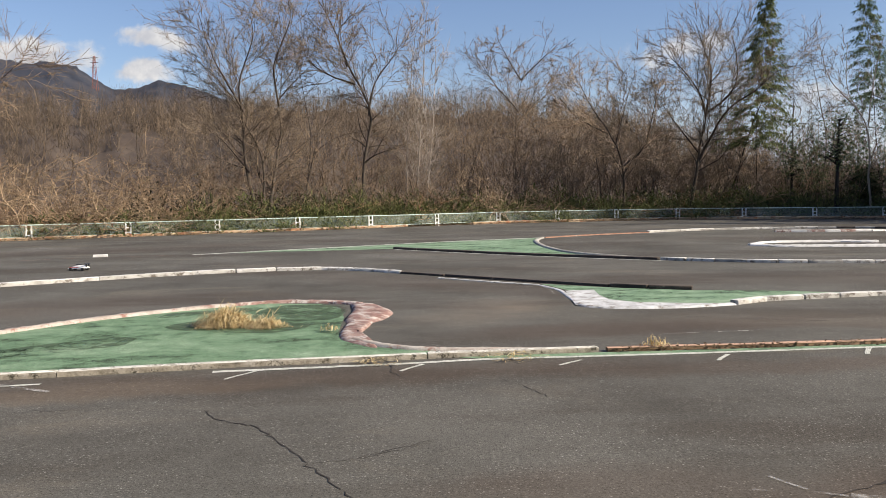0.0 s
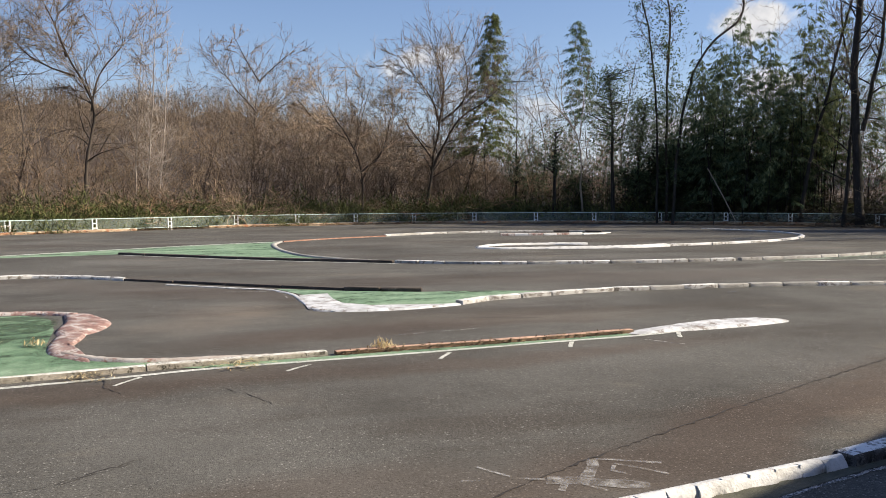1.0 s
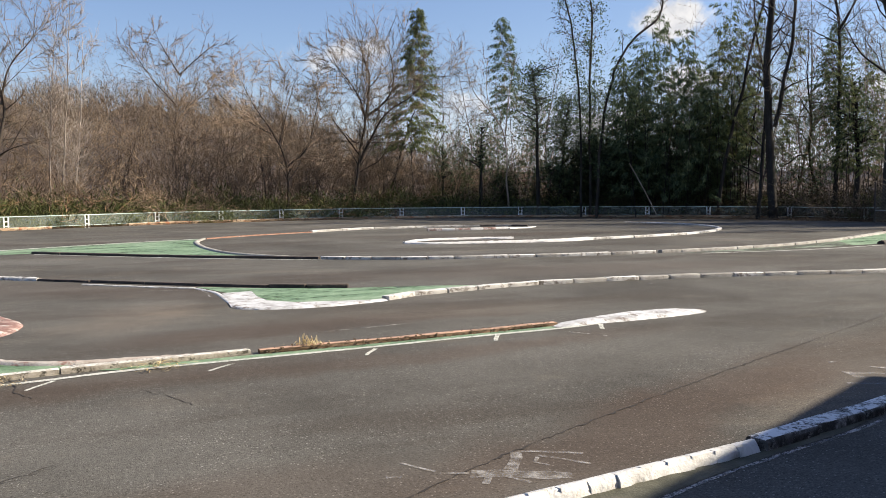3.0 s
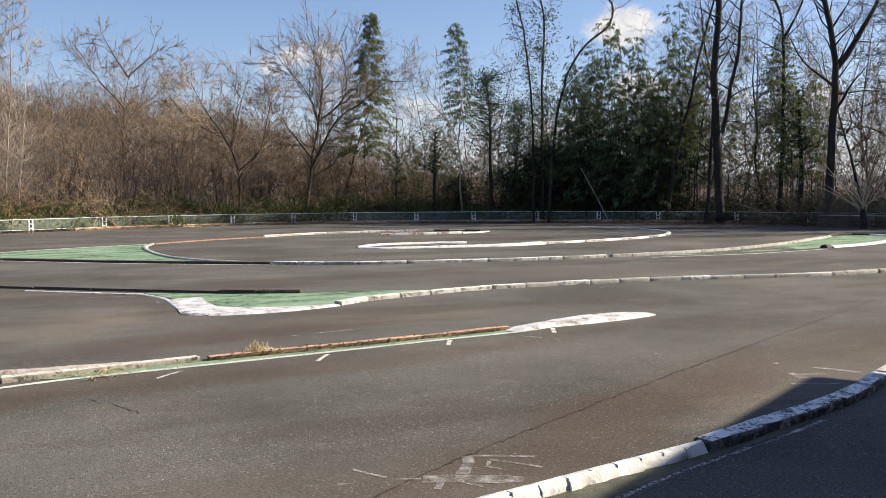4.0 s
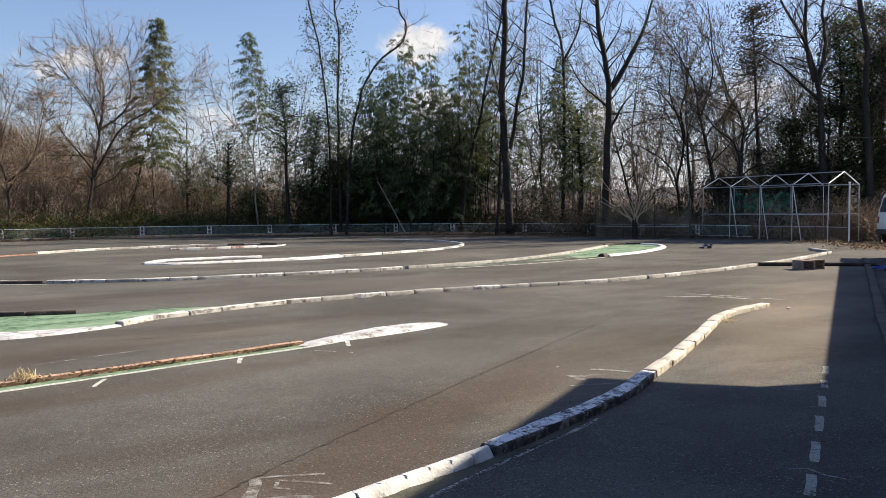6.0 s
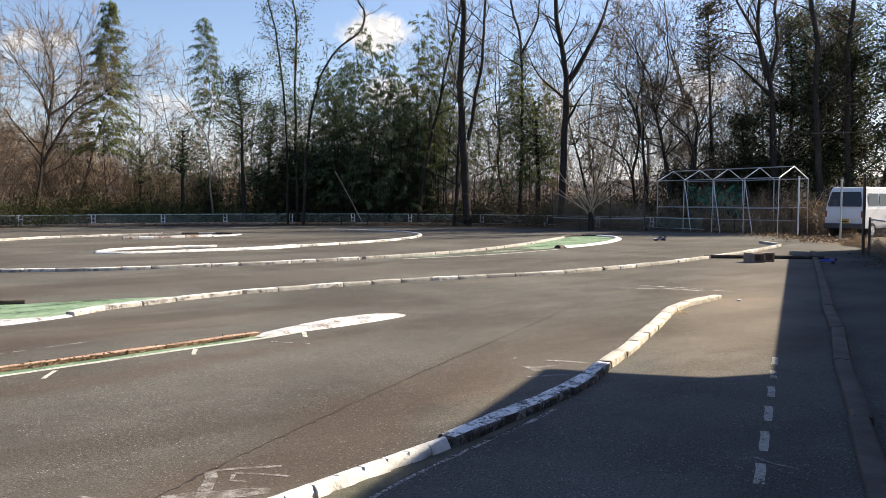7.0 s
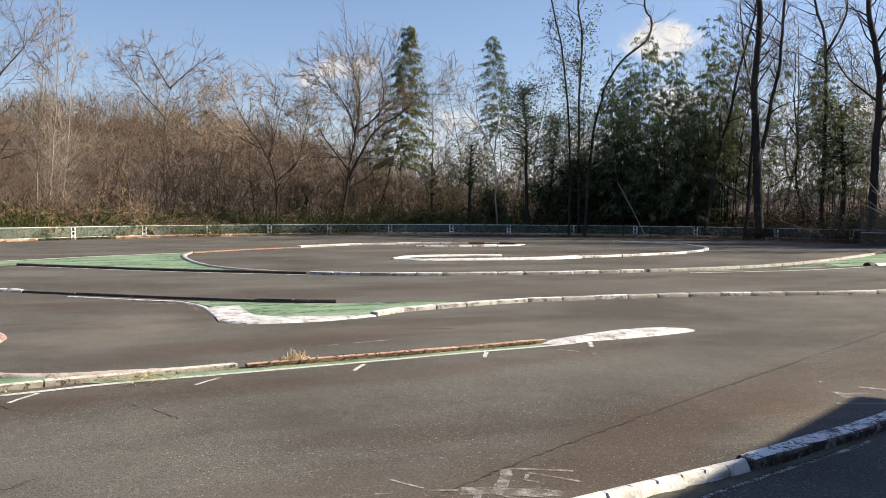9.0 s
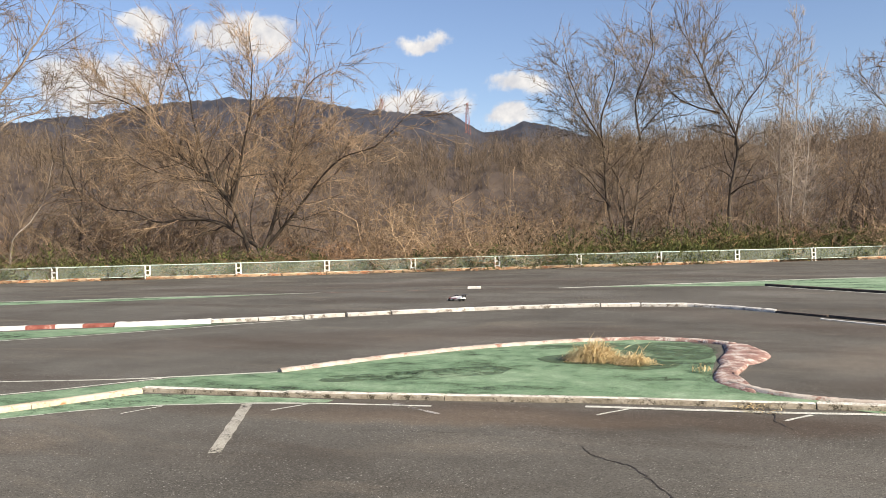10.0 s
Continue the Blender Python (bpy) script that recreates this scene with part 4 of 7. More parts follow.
mortar_kerb("white mortar edge of the green wedge", [(1.5, 11.45), (1.62, 11.15), (2.1, 10.98), (2.77, 11.0), (3.5, 11.22)], PATCHY, 0.17, 0.026, 0.5, 17)
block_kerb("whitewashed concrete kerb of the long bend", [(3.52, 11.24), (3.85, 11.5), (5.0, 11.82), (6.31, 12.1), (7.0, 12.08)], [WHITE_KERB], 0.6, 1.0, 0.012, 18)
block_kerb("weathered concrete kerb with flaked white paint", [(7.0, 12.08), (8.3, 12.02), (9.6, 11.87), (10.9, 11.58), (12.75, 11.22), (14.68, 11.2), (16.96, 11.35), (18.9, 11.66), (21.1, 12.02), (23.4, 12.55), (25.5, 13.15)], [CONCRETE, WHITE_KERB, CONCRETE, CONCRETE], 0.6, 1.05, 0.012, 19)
block_kerb("broken concrete kerb end", [(25.7, 13.25), (26.9, 14.5)], [CONCRETE], 0.8, 1.25, 0.02, 20)

# far wedge and the ring
block_kerb("tarred dark kerb of the far wedge", [(-1.96, 24.1), (-0.13, 22.42), (1.78, 20.75), (4.35, 18.95)], [DARK_KERB], 1.0, 0.95, 0.004, 21)
mortar_kerb("grey mortar arc round the far bend", [(2.82, 29.2), (2.45, 27.6), (2.32, 25.8), (2.4, 23.6), (2.75, 21.6), (3.6, 20.0), (4.3, 19.2)], CONCRETE, 0.17, 0.045, 1.2, 22)
mortar_kerb("rusty thin kerb of the far ring", [(2.85, 29.0), (3.64, 29.75), (4.94, 30.7), (7.05, 31.9)], RUST_KERB, 0.14, 0.04, 1.2, 23)
block_kerb("whitewashed kerb of the far ring", [(7.05, 31.95), (9.24, 33.2), (11.8, 33.7), (14.1, 33.6)], [WHITE_KERB, CONCRETE, WHITE_KERB], 0.8, 1.3, 0.02, 24)
block_kerb("weathered kerb closing the inner ring", [(14.1, 33.6), (15.5, 33.3), (16.6, 32.5)], [CONCRETE, DARK_KERB], 0.8, 1.2, 0.02, 25)
block_kerb("red and white worn kerb of the inner ring", [(11.48, 31.05), (13.26, 30.75), (14.86, 30.85)], [PINK_KERB, BRIGHT_KERB], 0.6, 1.3, 0.02, 26)
mortar_kerb("whitewashed tip of the inner ring", [(14.86, 30.85), (15.8, 31.1), (16.7, 32.0)], BRIGHT_KERB, 0.3, 0.06, 1.5, 27, (1, 0.5))
mortar_kerb("thick whitewashed kerb of the inner lane", [(8.0, 23.5), (8.6, 22.95), (9.48, 22.72), (12.05, 22.3), (13.69, 22.6)], BRIGHT_KERB, 0.36, 0.09, 2.2, 28, (0.5, 1))
mortar_kerb("whitewashed kerb behind the inner lane", [(8.0, 23.6), (8.9, 24.6), (10.4, 24.7), (11.9, 24.3)], BRIGHT_KERB, 0.26, 0.08, 2.2, 29, (0.7, 0.8))
block_kerb("whitewashed kerb round the far right bend", [(13.69, 22.62), (15.45, 22.88), (18.32, 23.75), (20.33, 24.97), (21.6, 26.2)], [WHITE_KERB, BRIGHT_KERB], 0.9, 1.15, 0.015, 30)
mortar_kerb("whitewashed mortar round the far right bend", [(21.6, 26.2), (22.5, 27.5), (23.2, 29.4), (23.3, 31.6), (22.6, 34.2)], WHITE_KERB, 0.17, 0.05, 1.5, 31, (1.2, 0.7))

# long kerb before the ring, and the far island
block_kerb("whitewashed concrete kerb before the ring", [(4.4, 18.9), (5.28, 18.32), (6.81, 17.67), (8.97, 17.24), (10.34, 17.06), (12.1, 17.0)], [WHITE_KERB, WHITE_KERB, CONCRETE], 0.6, 1.1, 0.015, 32)
block_kerb("weathered grey concrete kerb before the far island", [(12.25, 17.0), (14.4, 17.15), (16.66, 17.6), (19.0, 18.45), (20.4, 19.12)], [CONCRETE], 0.6, 1.1, 0.01, 33)
mortar_kerb("crumbled concrete edge of the far island", [(20.4, 19.12), (21.4, 19.63), (23.0, 20.45), (24.5, 21.25)], CONCRETE, 0.24, 0.065, 0.8, 34)
mortar_kerb("whitewashed edge of the far island", [(19.6, 16.95), (22.0, 17.55), (24.7, 18.85), (26.2, 20.1), (26.6, 21.2)], BRIGHT_KERB, 0.26, 0.06, 2.0, 35)
block_kerb("tarred dark kerb round the far island's nose", [(26.6, 21.3), (26.2, 21.9), (25.4, 21.85), (24.55, 21.35)], [DARK_KERB], 0.7, 1.2, 0.01, 36)
mortar_kerb("dark rubber pipe end", [(19.35, 16.95), (19.6, 17.0)], DARK_KERB, 0.24, 0.1, 1.0, 37)

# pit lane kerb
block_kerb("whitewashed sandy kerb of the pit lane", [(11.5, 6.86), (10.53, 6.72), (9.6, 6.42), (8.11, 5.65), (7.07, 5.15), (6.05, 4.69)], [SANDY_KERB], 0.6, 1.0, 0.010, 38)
block_kerb("flaked white kerb of the pit lane, sides coloured dark for shade", [(6.02, 4.67), (5.46, 4.41), (4.84, 4.19), (4.27, 4.04), (3.6, 3.85), (3.44, 3.81)], [FLAKED_SHADE_WHITE], 0.6, 1.05, 0.012, 39)
mortar_kerb("rounded whitewashed mortar kerb with cracks", [(3.40, 3.80), (3.0, 3.73), (2.55, 3.65), (2.17, 3.58), (1.76, 3.51), (1.2, 3.4), (0.5, 3.22)], PIT_WHITE, 0.105, 0.066, 0.19, 40)
block_kerb("low brown kerb along the pit lane", [(23.1, 10.9), (15.84, 7.31), (10.7, 4.78), (7.59, 3.25), (5.93, 2.42), (4.45, 1.7), (2.0, 0.45)], [LOW_BROWN], 2.2, 1.0, 0.004, 41)
loose = block_kerb("small loose white kerb block", [(-9.85, 22.3), (-9.5, 22.4)], [BRIGHT_KERB], 0.4, 1.05, 0.0, 42)

# ---- low track fence ----
NET = bpy.data.materials.new("green_wire_net")
NET.use_nodes = True
g = Nodes(NET.node_tree)
p = g.add("NewGeometry").outputs["Position"]
solid = g.add("BsdfPrincipled", {"Base Color": g.ramp(g.noise(p, 1.2, 4.0), [(0.35, (0.20, 0.26, 0.21)), (0.65, (0.40, 0.46, 0.40))]), "Roughness": 0.5})
clear = g.add("BsdfTransparent")
g.add("OutputMaterial", {0: g.add("MixShader", {0: g.add("MapRange", {0: g.noise(p, 0.5, 4.0), 1: 0.3, 2: 0.7, 3: 0.80, 4: 0.55}).outputs[0], 1: solid.outputs[0], 2: clear.outputs[0]}).outputs[0]})

posts = FENCE_LEFT + FENCE_ROUND
fence = thing("track_fence", "low pale green wire fence with white double posts", "fence", kind="structure")
bm = bmesh.new()
for o in (-0.095, 0.095):
    box(bm, o, 0, 0.27, 0.06, 0.05, 0.58, 0.008)
for z in (0.37, 0.17):
    box(bm, 0, 0, z, 0.135, 0.035, 0.05, 0.006)
post = bpy.data.meshes.new("post")
bm.to_mesh(post)
bm.free()
post.materials.append(FENCE_WHITE)
for i, (a, b) in enumerate(zip(posts, posts[1:] + [(34.2, 21.2)])):
    A, B = Vector((*a, 0)), Vector((*b, 0))
    d = B - A
    ang = math.degrees(math.atan2(d.y, d.x))
    part("post", post, None, fence, "", pose(a[0], a[1], 0, 0, 0, ang))
    v, f = tubes([(np.array([(0, 0, 0.58), (d.length / 2, 0, 0.575), (d.length, 0, 0.58)]), (0.024, 0.024, 0.024))], 6)
    part("top_rail", fast_mesh("top_rail", v, f, FENCE_GREEN), None, fence, "", pose(a[0], a[1], 0, 0, 0, ang))
    v, f = tubes([(np.array([(0, 0, 0.10), (d.length, 0, 0.10)]), (0.014, 0.014))], 5)
    part("bottom_rail", fast_mesh("bottom_rail", v, f, FENCE_GREEN), None, fence, "", pose(a[0], a[1], 0, 0, 0, ang))
    vs = [(0.13, 0, 0.09), (d.length - 0.13, 0, 0.09), (d.length - 0.13, 0, 0.57), (0.13, 0, 0.57)]
    part("net_panel", mesh_of("net_panel", vs, [(0, 1, 2, 3)], NET), None, fence, "see-through green wire net", pose(a[0], a[1], 0, 0, 0, ang))

edge = thing("fence_edging", "weathered orange-brown edging with dead leaves below the fence", "edging", kind="structure")
rnd = random.Random(5)
for (a, b) in zip(posts[:-4], posts[1:-3]):
    A, B = Vector((*a, 0)), Vector((*b, 0))
    d = (B - A)
    n = Vector((d.y, -d.x, 0)).normalized() * 0.22
    for k in range(2):
        if rnd.random() < 0.06:
            continue
        s, e = A + d * (k / 2) + n * rnd.uniform(0.85, 1.15), A + d * ((k + 1) / 2 - 0.004) + n
        vs, fs = sweep([s.lerp(e, q / 9) for q in range(10)], [(-0.14, -0.05), (-0.135, 0.06), (-0.10, 0.105), (0.09, 0.11), (0.13, 0.06), (0.14, -0.05)], rough=0.03, seed=rnd.randrange(999))
        part("edging_plank", mesh_of("edging_plank", vs, fs, ORANGE_EDGE), None, edge)

# ---- roofs beside the pit lane, out of sight, that shade it ----
ALONG, RIGHT = Vector((0.896, 0.444, 0)), Vector((0.444, -0.896, 0))


def spot(s, o, z=0.0):
    return ALONG * s + RIGHT * o + Vector((0, 0, z))


SHED = material("shed_boards", [(0.16, 0.13, 0.10), (0.26, 0.21, 0.16)], 2.0, bump=0.4)
TIN = material("tin_roof", [(0.22, 0.24, 0.25), (0.34, 0.35, 0.36)], 2.0, (0.4, 0.6), 0.1, metal=0.5)


def slab(a, b, c, d, thick):
    vs = [*(Vector(p) for p in (a, b, c, d)), *(Vector(p) - Vector((0, 0, thick)) for p in (a, b, c, d))]
    return vs, [(0, 1, 2, 3), (7, 6, 5, 4), (0, 4, 5, 1), (1, 5, 6, 2), (2, 6, 7, 3), (3, 7, 4, 0)]


shed = thing("pit_shed", "long open pit shed with a tin roof", "shed", kind="structure")
part("roof", mesh_of("roof", *slab(spot(-16, 2.43, 2.52), spot(29.0, 2.43, 2.52), spot(29.0, 6.0, 2.9), spot(-16, 6.0, 2.9), 0.08), TIN), None, shed)
part("back_wall", mesh_of("back_wall", *slab(spot(-16, 5.6, 2.8), spot(28.9, 5.6, 2.8), spot(28.9, 5.75, 2.8), spot(-16, 5.75, 2.8), 2.86), SHED), None, shed)
part("front_wall", mesh_of("front_wall", *slab(spot(-16, 2.9, 2.44), spot(28.9, 2.9, 2.44), spot(28.9, 3.0, 2.44), spot(-16, 3.0, 2.44), 2.5), SHED), None, shed)
stand = thing("drivers_stand", "drivers' stand with a low tin roof", "stand", kind="structure")
# roof end bent so that its shadow gets the right outline
rim = [spot(-9, 2.07, 4.0), spot(11.84, 2.07, 4.0), Vector((11.93, 2.75, 4.0)), Vector((12.28, 2.28, 4.0)), Vector((12.95, 1.96, 4.0)), spot(12.49, 4.2, 4.0), spot(-9, 4.2, 4.0)]
n = len(rim)
part("roof", mesh_of("roof", rim + [p - Vector((0, 0, 0.07)) for p in rim], [tuple(range(n)), tuple(range(2 * n - 1, n - 1, -1))] + [(i, n + i, n + (i + 1) % n, (i + 1) % n) for i in range(n)], TIN), None, stand)
part("back_wall", mesh_of("back_wall", *slab(spot(-8.8, 4.0, 3.93), spot(12.2, 4.0, 3.93), spot(12.2, 4.08, 3.93), spot(-8.8, 4.08, 3.93), 1.3), SHED), None, stand)
# unseen panel, added to keep sky light off the shaded pit lane
part("front_panel", mesh_of("front_panel", *slab(spot(-8.8, 2.34, 3.93), spot(10.4, 2.34, 3.93), spot(10.4, 2.42, 3.93), spot(-8.8, 2.42, 3.93), 3.98), SHED), None, stand)
for s in (-8.6, -3.5):
    v, f = tubes([(np.array([spot(s, 2.26, -0.05), spot(s, 2.26, 3.95)]), (0.045, 0.045))], 8)
    part("post", fast_mesh("post", v, f, STEEL), None, stand)

# ---- woods round the track ----


def polar(to_right, r, z=0.0):
    """A place by its heading (degrees right of +y) and distance from the drivers' spot."""
    a = radians(to_right)
    return Vector((r * math.sin(a), r * math.cos(a), z))


def unit(v):
    return v / (np.linalg.norm(v) + 1e-9)


def branch(rng, start, d, length, r0, r1, segs, wander, lift):
    pts, p, d = [start], start.copy(), unit(d)
    for _ in range(segs):
        d = unit(d + rng.normal(0, wander, 3) + np.array([0, 0, lift]))
        p = p + d * length / segs
        pts.append(p)
    return np.array(pts), np.linspace(r0, r1, segs + 1)


def along(pts, u):
    k = u * (len(pts) - 1)
    i = min(int(k), len(pts) - 2)
    return pts[i] + (pts[i + 1] - pts[i]) * (k - i), unit(pts[i + 1] - pts[i])


def grow(rng, height, r, limbs=9, subs=(6, 5, 3), angle=(35, 65), reach=0.45, lift=0.05, first=0.3, lean=(0, 0), stems=1, splay=0.2, wander=0.12, fork=0.0, taper=0.15):
    """Limbs and twigs of a bare tree, each branch sending out thinner ones: branches as (points, radii)."""
    wood, fine = [], []

    def shoot(p, d, length, r0, level, r1):
        segs = (10, 7, 4, 2, 1)[level]
        pts, rad = branch(rng, p, d, length, r0, r1, segs, wander * (0.6, 2.1, 2.3, 2.2, 1.0)[level], lift * (0.3, 1.0, 1.0, 0.8, 0.5)[level])
        (wood if level < 2 else fine).append((pts, rad))
        if level > len(subs):
            return
        n = limbs if level == 0 else subs[level - 1]
        lo = first if level == 0 else 0.18
        for i in range(n):
            u = lo + (0.98 - lo) * (i + rng.uniform(0, 1)) / n
            q, dq = along(pts, u)
            side = unit(np.cross(dq, rng.normal(0, 1, 3)))
            a = radians(rng.uniform(*angle))
            ln = length * (reach if level == 0 else 0.52) * (1.2 - 0.65 * u) * rng.uniform(0.65, 1.35)
            rr = max(0.0075, float(np.interp(u, np.linspace(0, 1, segs + 1), rad)) * rng.uniform(0.45, 0.70))
            shoot(q, dq * math.cos(a) + side * math.sin(a), max(0.3, ln), rr, level + 1, max(0.0045, rr * 0.22))
        if level == 0 and fork:
            # the trunk parts into two heavy limbs
            q, dq = along(pts, fork)
            side = unit(np.cross(dq, np.array([0, 1.0, 0.2]) + rng.normal(0, 0.2, 3)))
            rr = float(np.interp(fork, np.linspace(0, 1, segs + 1), rad)) * 0.85
            shoot(q, dq * 0.85 + side * 0.5, length * 0.5, rr, 1, rr * 0.2)
            shoot(q, dq * 0.85 - side * 0.6, length * 0.42, rr * 0.7, 1, rr * 0.15)

    for s in range(stems):
        az = s * 2.4 + rng.uniform(0, 1)
        out = np.array([math.cos(az), math.sin(az), 0]) * (splay * rng.uniform(0.5, 1.2) if stems > 1 else 0)
        base = np.array([0, 0, -0.3]) + out * 0.8
        h = height * (rng.uniform(0.78, 1.0) if stems > 1 else 1.0)
        rs = r * (rng.uniform(0.7, 1.0) if stems > 1 else 1.0)
        shoot(base, np.array([lean[0], lean[1], 1.0]) + out, h, rs, 0, rs * taper)
    return wood, fine


def bare_tree(label, seed, bark, twig, **how):
    rng = np.random.default_rng(seed)
    tree = thing("bare_tree", label, "tree", "bare trees behind the fence")
    wood, fine = grow(rng, **how)
    v, f = tubes(wood, 6)
    part("trunk", fast_mesh("trunk", v, f, bark), None, tree)
    v, f = twigs_of(fine)
    part("crown", fast_mesh("crown", v, f, twig, False), None, tree, "fine bare twigs")
    return tree


def standing(m_at, turn=0.0, size=1.0, wide=None):
    w_ = wide or size
    return Matrix.Translation(m_at) @ pose(0, 0, 0, 0, 0, turn) @ Matrix.Diagonal((w_, w_, size, 1))


def plant(tree, spots, label=""):
    """Puts the tree at the first spot and copies at the others: heading, distance, size, turn."""
    for i, (az, r, size, turn) in enumerate(spots):
        m = standing(polar(az, r, -0.05), turn, size)
        if i == 0:
            tree.matrix_world = m
        else:
            base = tree.matrix_world.copy()
            tree.scale = (1, 1, 1)
            c = copy_thing(tree, m)
            tree.matrix_world = base


def trained_tree(label, seed, az, r, limbs, bark, twig, side=0.55, long=2.4, subs=(6, 5), droop=0.0, above=0.0, first=0.25, group="bare trees behind the fence"):
    """A bare tree whose trunk and main limbs follow given bends (across, up) at a heading and distance; finer branches grow out of them."""
    rng = np.random.default_rng(seed)
    wood, fine = [], []
    for i, (bends, r0, r1) in enumerate(limbs):
        pts = [(x, 0.0, z) for x, z in bends]
        if above and bends[-1][1] > 12.0:
            (x0, _, z0), (x1, _, z1) = pts[-2:]
            pts.append((x1 + (x1 - x0) / (z1 - z0) * above * 0.6 + rng.normal(0, 0.2), 0.0, z1 + above))
        away = rng.normal(0, 0.28) if i else 0.0
        way = np.array([tuple(q) for q in spline([(x, z, 0) for x, _, z in pts], 0.35)])
        path = np.stack([way[:, 0], away * np.linspace(0, 1, len(way)) ** 1.2 * len(way) * 0.35, way[:, 1]], 1)
        path[1:] += np.cumsum(rng.normal(0, 0.018, (len(path) - 1, 3)), 0)
        rad = r0 + (min(r1, 0.012 if bends[-1][1] < 12.4 else r1) - r0) * np.linspace(0, 1, len(path)) ** 0.8
        wood.append((path, rad))
        length = 0.35 * (len(path) - 1)
        n = max(3, int(length * (1 - first) / side))
        for k in range(n):
            u = (first if i == 0 else 0.12) + (0.99 - (first if i == 0 else 0.12)) * (k + rng.uniform(0, 1)) / n
            q, d = along(path, u)
            out = unit(np.cross(d, rng.normal(0, 1, 3)))
            a = radians(rng.uniform(28, 68))
            ln = min(long, 0.6 * length) * (1.1 - 0.35 * u) * rng.uniform(0.5, 1.4)
            rr = min(0.045, float(np.interp(u, np.linspace(0, 1, len(rad)), rad)) * 0.45)
            one = branch(rng, q, d * math.cos(a) + out * math.sin(a), ln, rr, 0.006, 4, 0.19, 0.05 - droop)
            (wood if rr > 0.03 else fine).append(one)
            for _ in range(subs[0]):
                q2, d2 = along(one[0], rng.uniform(0.15, 1.0))
                two = branch(rng, q2, d2 + rng.normal(0, 0.5, 3), ln * rng.uniform(0.25, 0.7), 0.0125, 0.005, 2, 0.2, 0.05 - droop)
                fine.append(two)
                for _ in range(subs[1]):
                    q3, d3 = along(two[0], rng.uniform(0.1, 1.0))
                    fine.append(branch(rng, q3, d3 + rng.normal(0, 0.5, 3), ln * rng.uniform(0.10, 0.36), 0.0072, 0.0035, 1, 0.1, 0.03))
    tree = thing("bare_tree", label, "tree", group)
    part("trunk", fast_mesh("trunk", *tubes(wood, 6), bark), None, tree)
    part("crown", fast_mesh("crown", *twigs_of(fine), twig, False), None, tree, "fine bare twigs")
    tree.matrix_world = standing(polar(az, r, -0.05), -az)
    return tree


# the trees that stand out one by one: bends of trunk and limbs in metres (across, up), thick and thin radius
trained_tree("leaning bare tree with long limbs over the brush", 12, -37.5, 41.5, [
    ([(0, -0.2), (-1.1, 3.2), (-2.0, 4.4), (-3.3, 5.5), (-4.0, 6.3), (-4.8, 7.5), (-5.9, 8.2), (-7.1, 8.7), (-7.8, 9.3)], 0.17, 0.03),
    ([(0, 1.3), (-1.8, 2.5), (-3.4, 2.7), (-4.6, 2.6), (-5.7, 3.1), (-6.9, 3.3), (-8.0, 4.4)], 0.12, 0.03), ([(-2.0, 4.4), (-2.7, 6.8), (-3.0, 8.6), (-3.8, 10.4)], 0.08, 0.02),
    ([(-1.1, 3.4), (-0.7, 5.4), (-0.3, 7.2), (-0.1, 9.2), (-0.2, 10.6)], 0.09, 0.02), ([(0.3, 1.2), (1.1, 3.6), (1.6, 5.6), (1.9, 7.8), (2.6, 9.2), (3.6, 9.8)], 0.11, 0.02),
    ([(0.4, 1.2), (2.5, 4.1), (3.8, 5.4), (5.3, 5.9), (6.7, 7.3)], 0.09, 0.02), ([(-4.0, 6.3), (-4.4, 7.7), (-4.2, 9.1), (-3.8, 10.4)], 0.06, 0.02), ([(1.4, 4.8), (2.8, 6.6), (4.4, 7.6)], 0.05, 0.015),
    ([(0.2, 0.6), (-0.3, 2.6), (0.3, 4.9), (0.6, 7.0), (0.9, 9.0)], 0.05, 0.012), ([(-2.0, 4.4), (-4.0, 4.6), (-5.6, 5.4), (-6.4, 6.6)], 0.05, 0.012)], BROWN_BARK, TWIG, 0.15, 2.5, (8, 7), 0.02)
trained_tree("broad bare tree with fine grey curved twigs", 13, -54.2, 42, [
    ([(0, -0.2), (-0.1, 6.1), (0.4, 9.3), (0.9, 12.3)], 0.2, 0.06), ([(0, 4.9), (1.4, 7.0), (2.8, 7.7), (3.6, 8.8)], 0.09, 0.02), ([(0.1, 6.8), (1.7, 8.9), (2.9, 11.0), (3.5, 12.3)], 0.09, 0.02),
    ([(1.4, -0.2), (1.6, 1.8), (2.3, 2.6), (2.9, 3.7), (3.2, 5.2)], 0.06, 0.02), ([(0, 5.5), (-1.8, 8.0), (-3.0, 10.5)], 0.09, 0.02)], PALE_BARK, TWIG_MID, 0.27, 2.6, (8, 6), 0.03, 1.5)
trained_tree("bare tree with two dark stems and a wide grey crown", 14, -13.4, 45, [
    ([(0, -0.2), (-0.3, 2.1), (-0.5, 3.4), (-0.6, 5.3), (-0.7, 7.3), (0, 9.7), (-0.1, 11.3)], 0.13, 0.02), ([(0.3, 0.8), (0.3, 3.5), (-0.3, 5.1), (-1.2, 7.0), (-2.7, 8.8)], 0.09, 0.02),
    ([(0.4, -0.2), (0.7, 1.7), (1.0, 3.3), (1.3, 5.3), (1.1, 6.6), (2.1, 7.8), (3.4, 9.1)], 0.13, 0.02), ([(1.2, 6.3), (1.0, 8.2), (1.8, 10.5), (1.7, 11.4)], 0.07, 0.02), ([(-0.4, 2.9), (-1.7, 4.4), (-3.0, 5.4)], 0.05, 0.02), ([(-0.6, 6.0), (-2.0, 8.6), (-2.6, 10.6)], 0.06, 0.02)], BROWN_BARK, TWIG_MID, 0.18, 2.7, (8, 7))
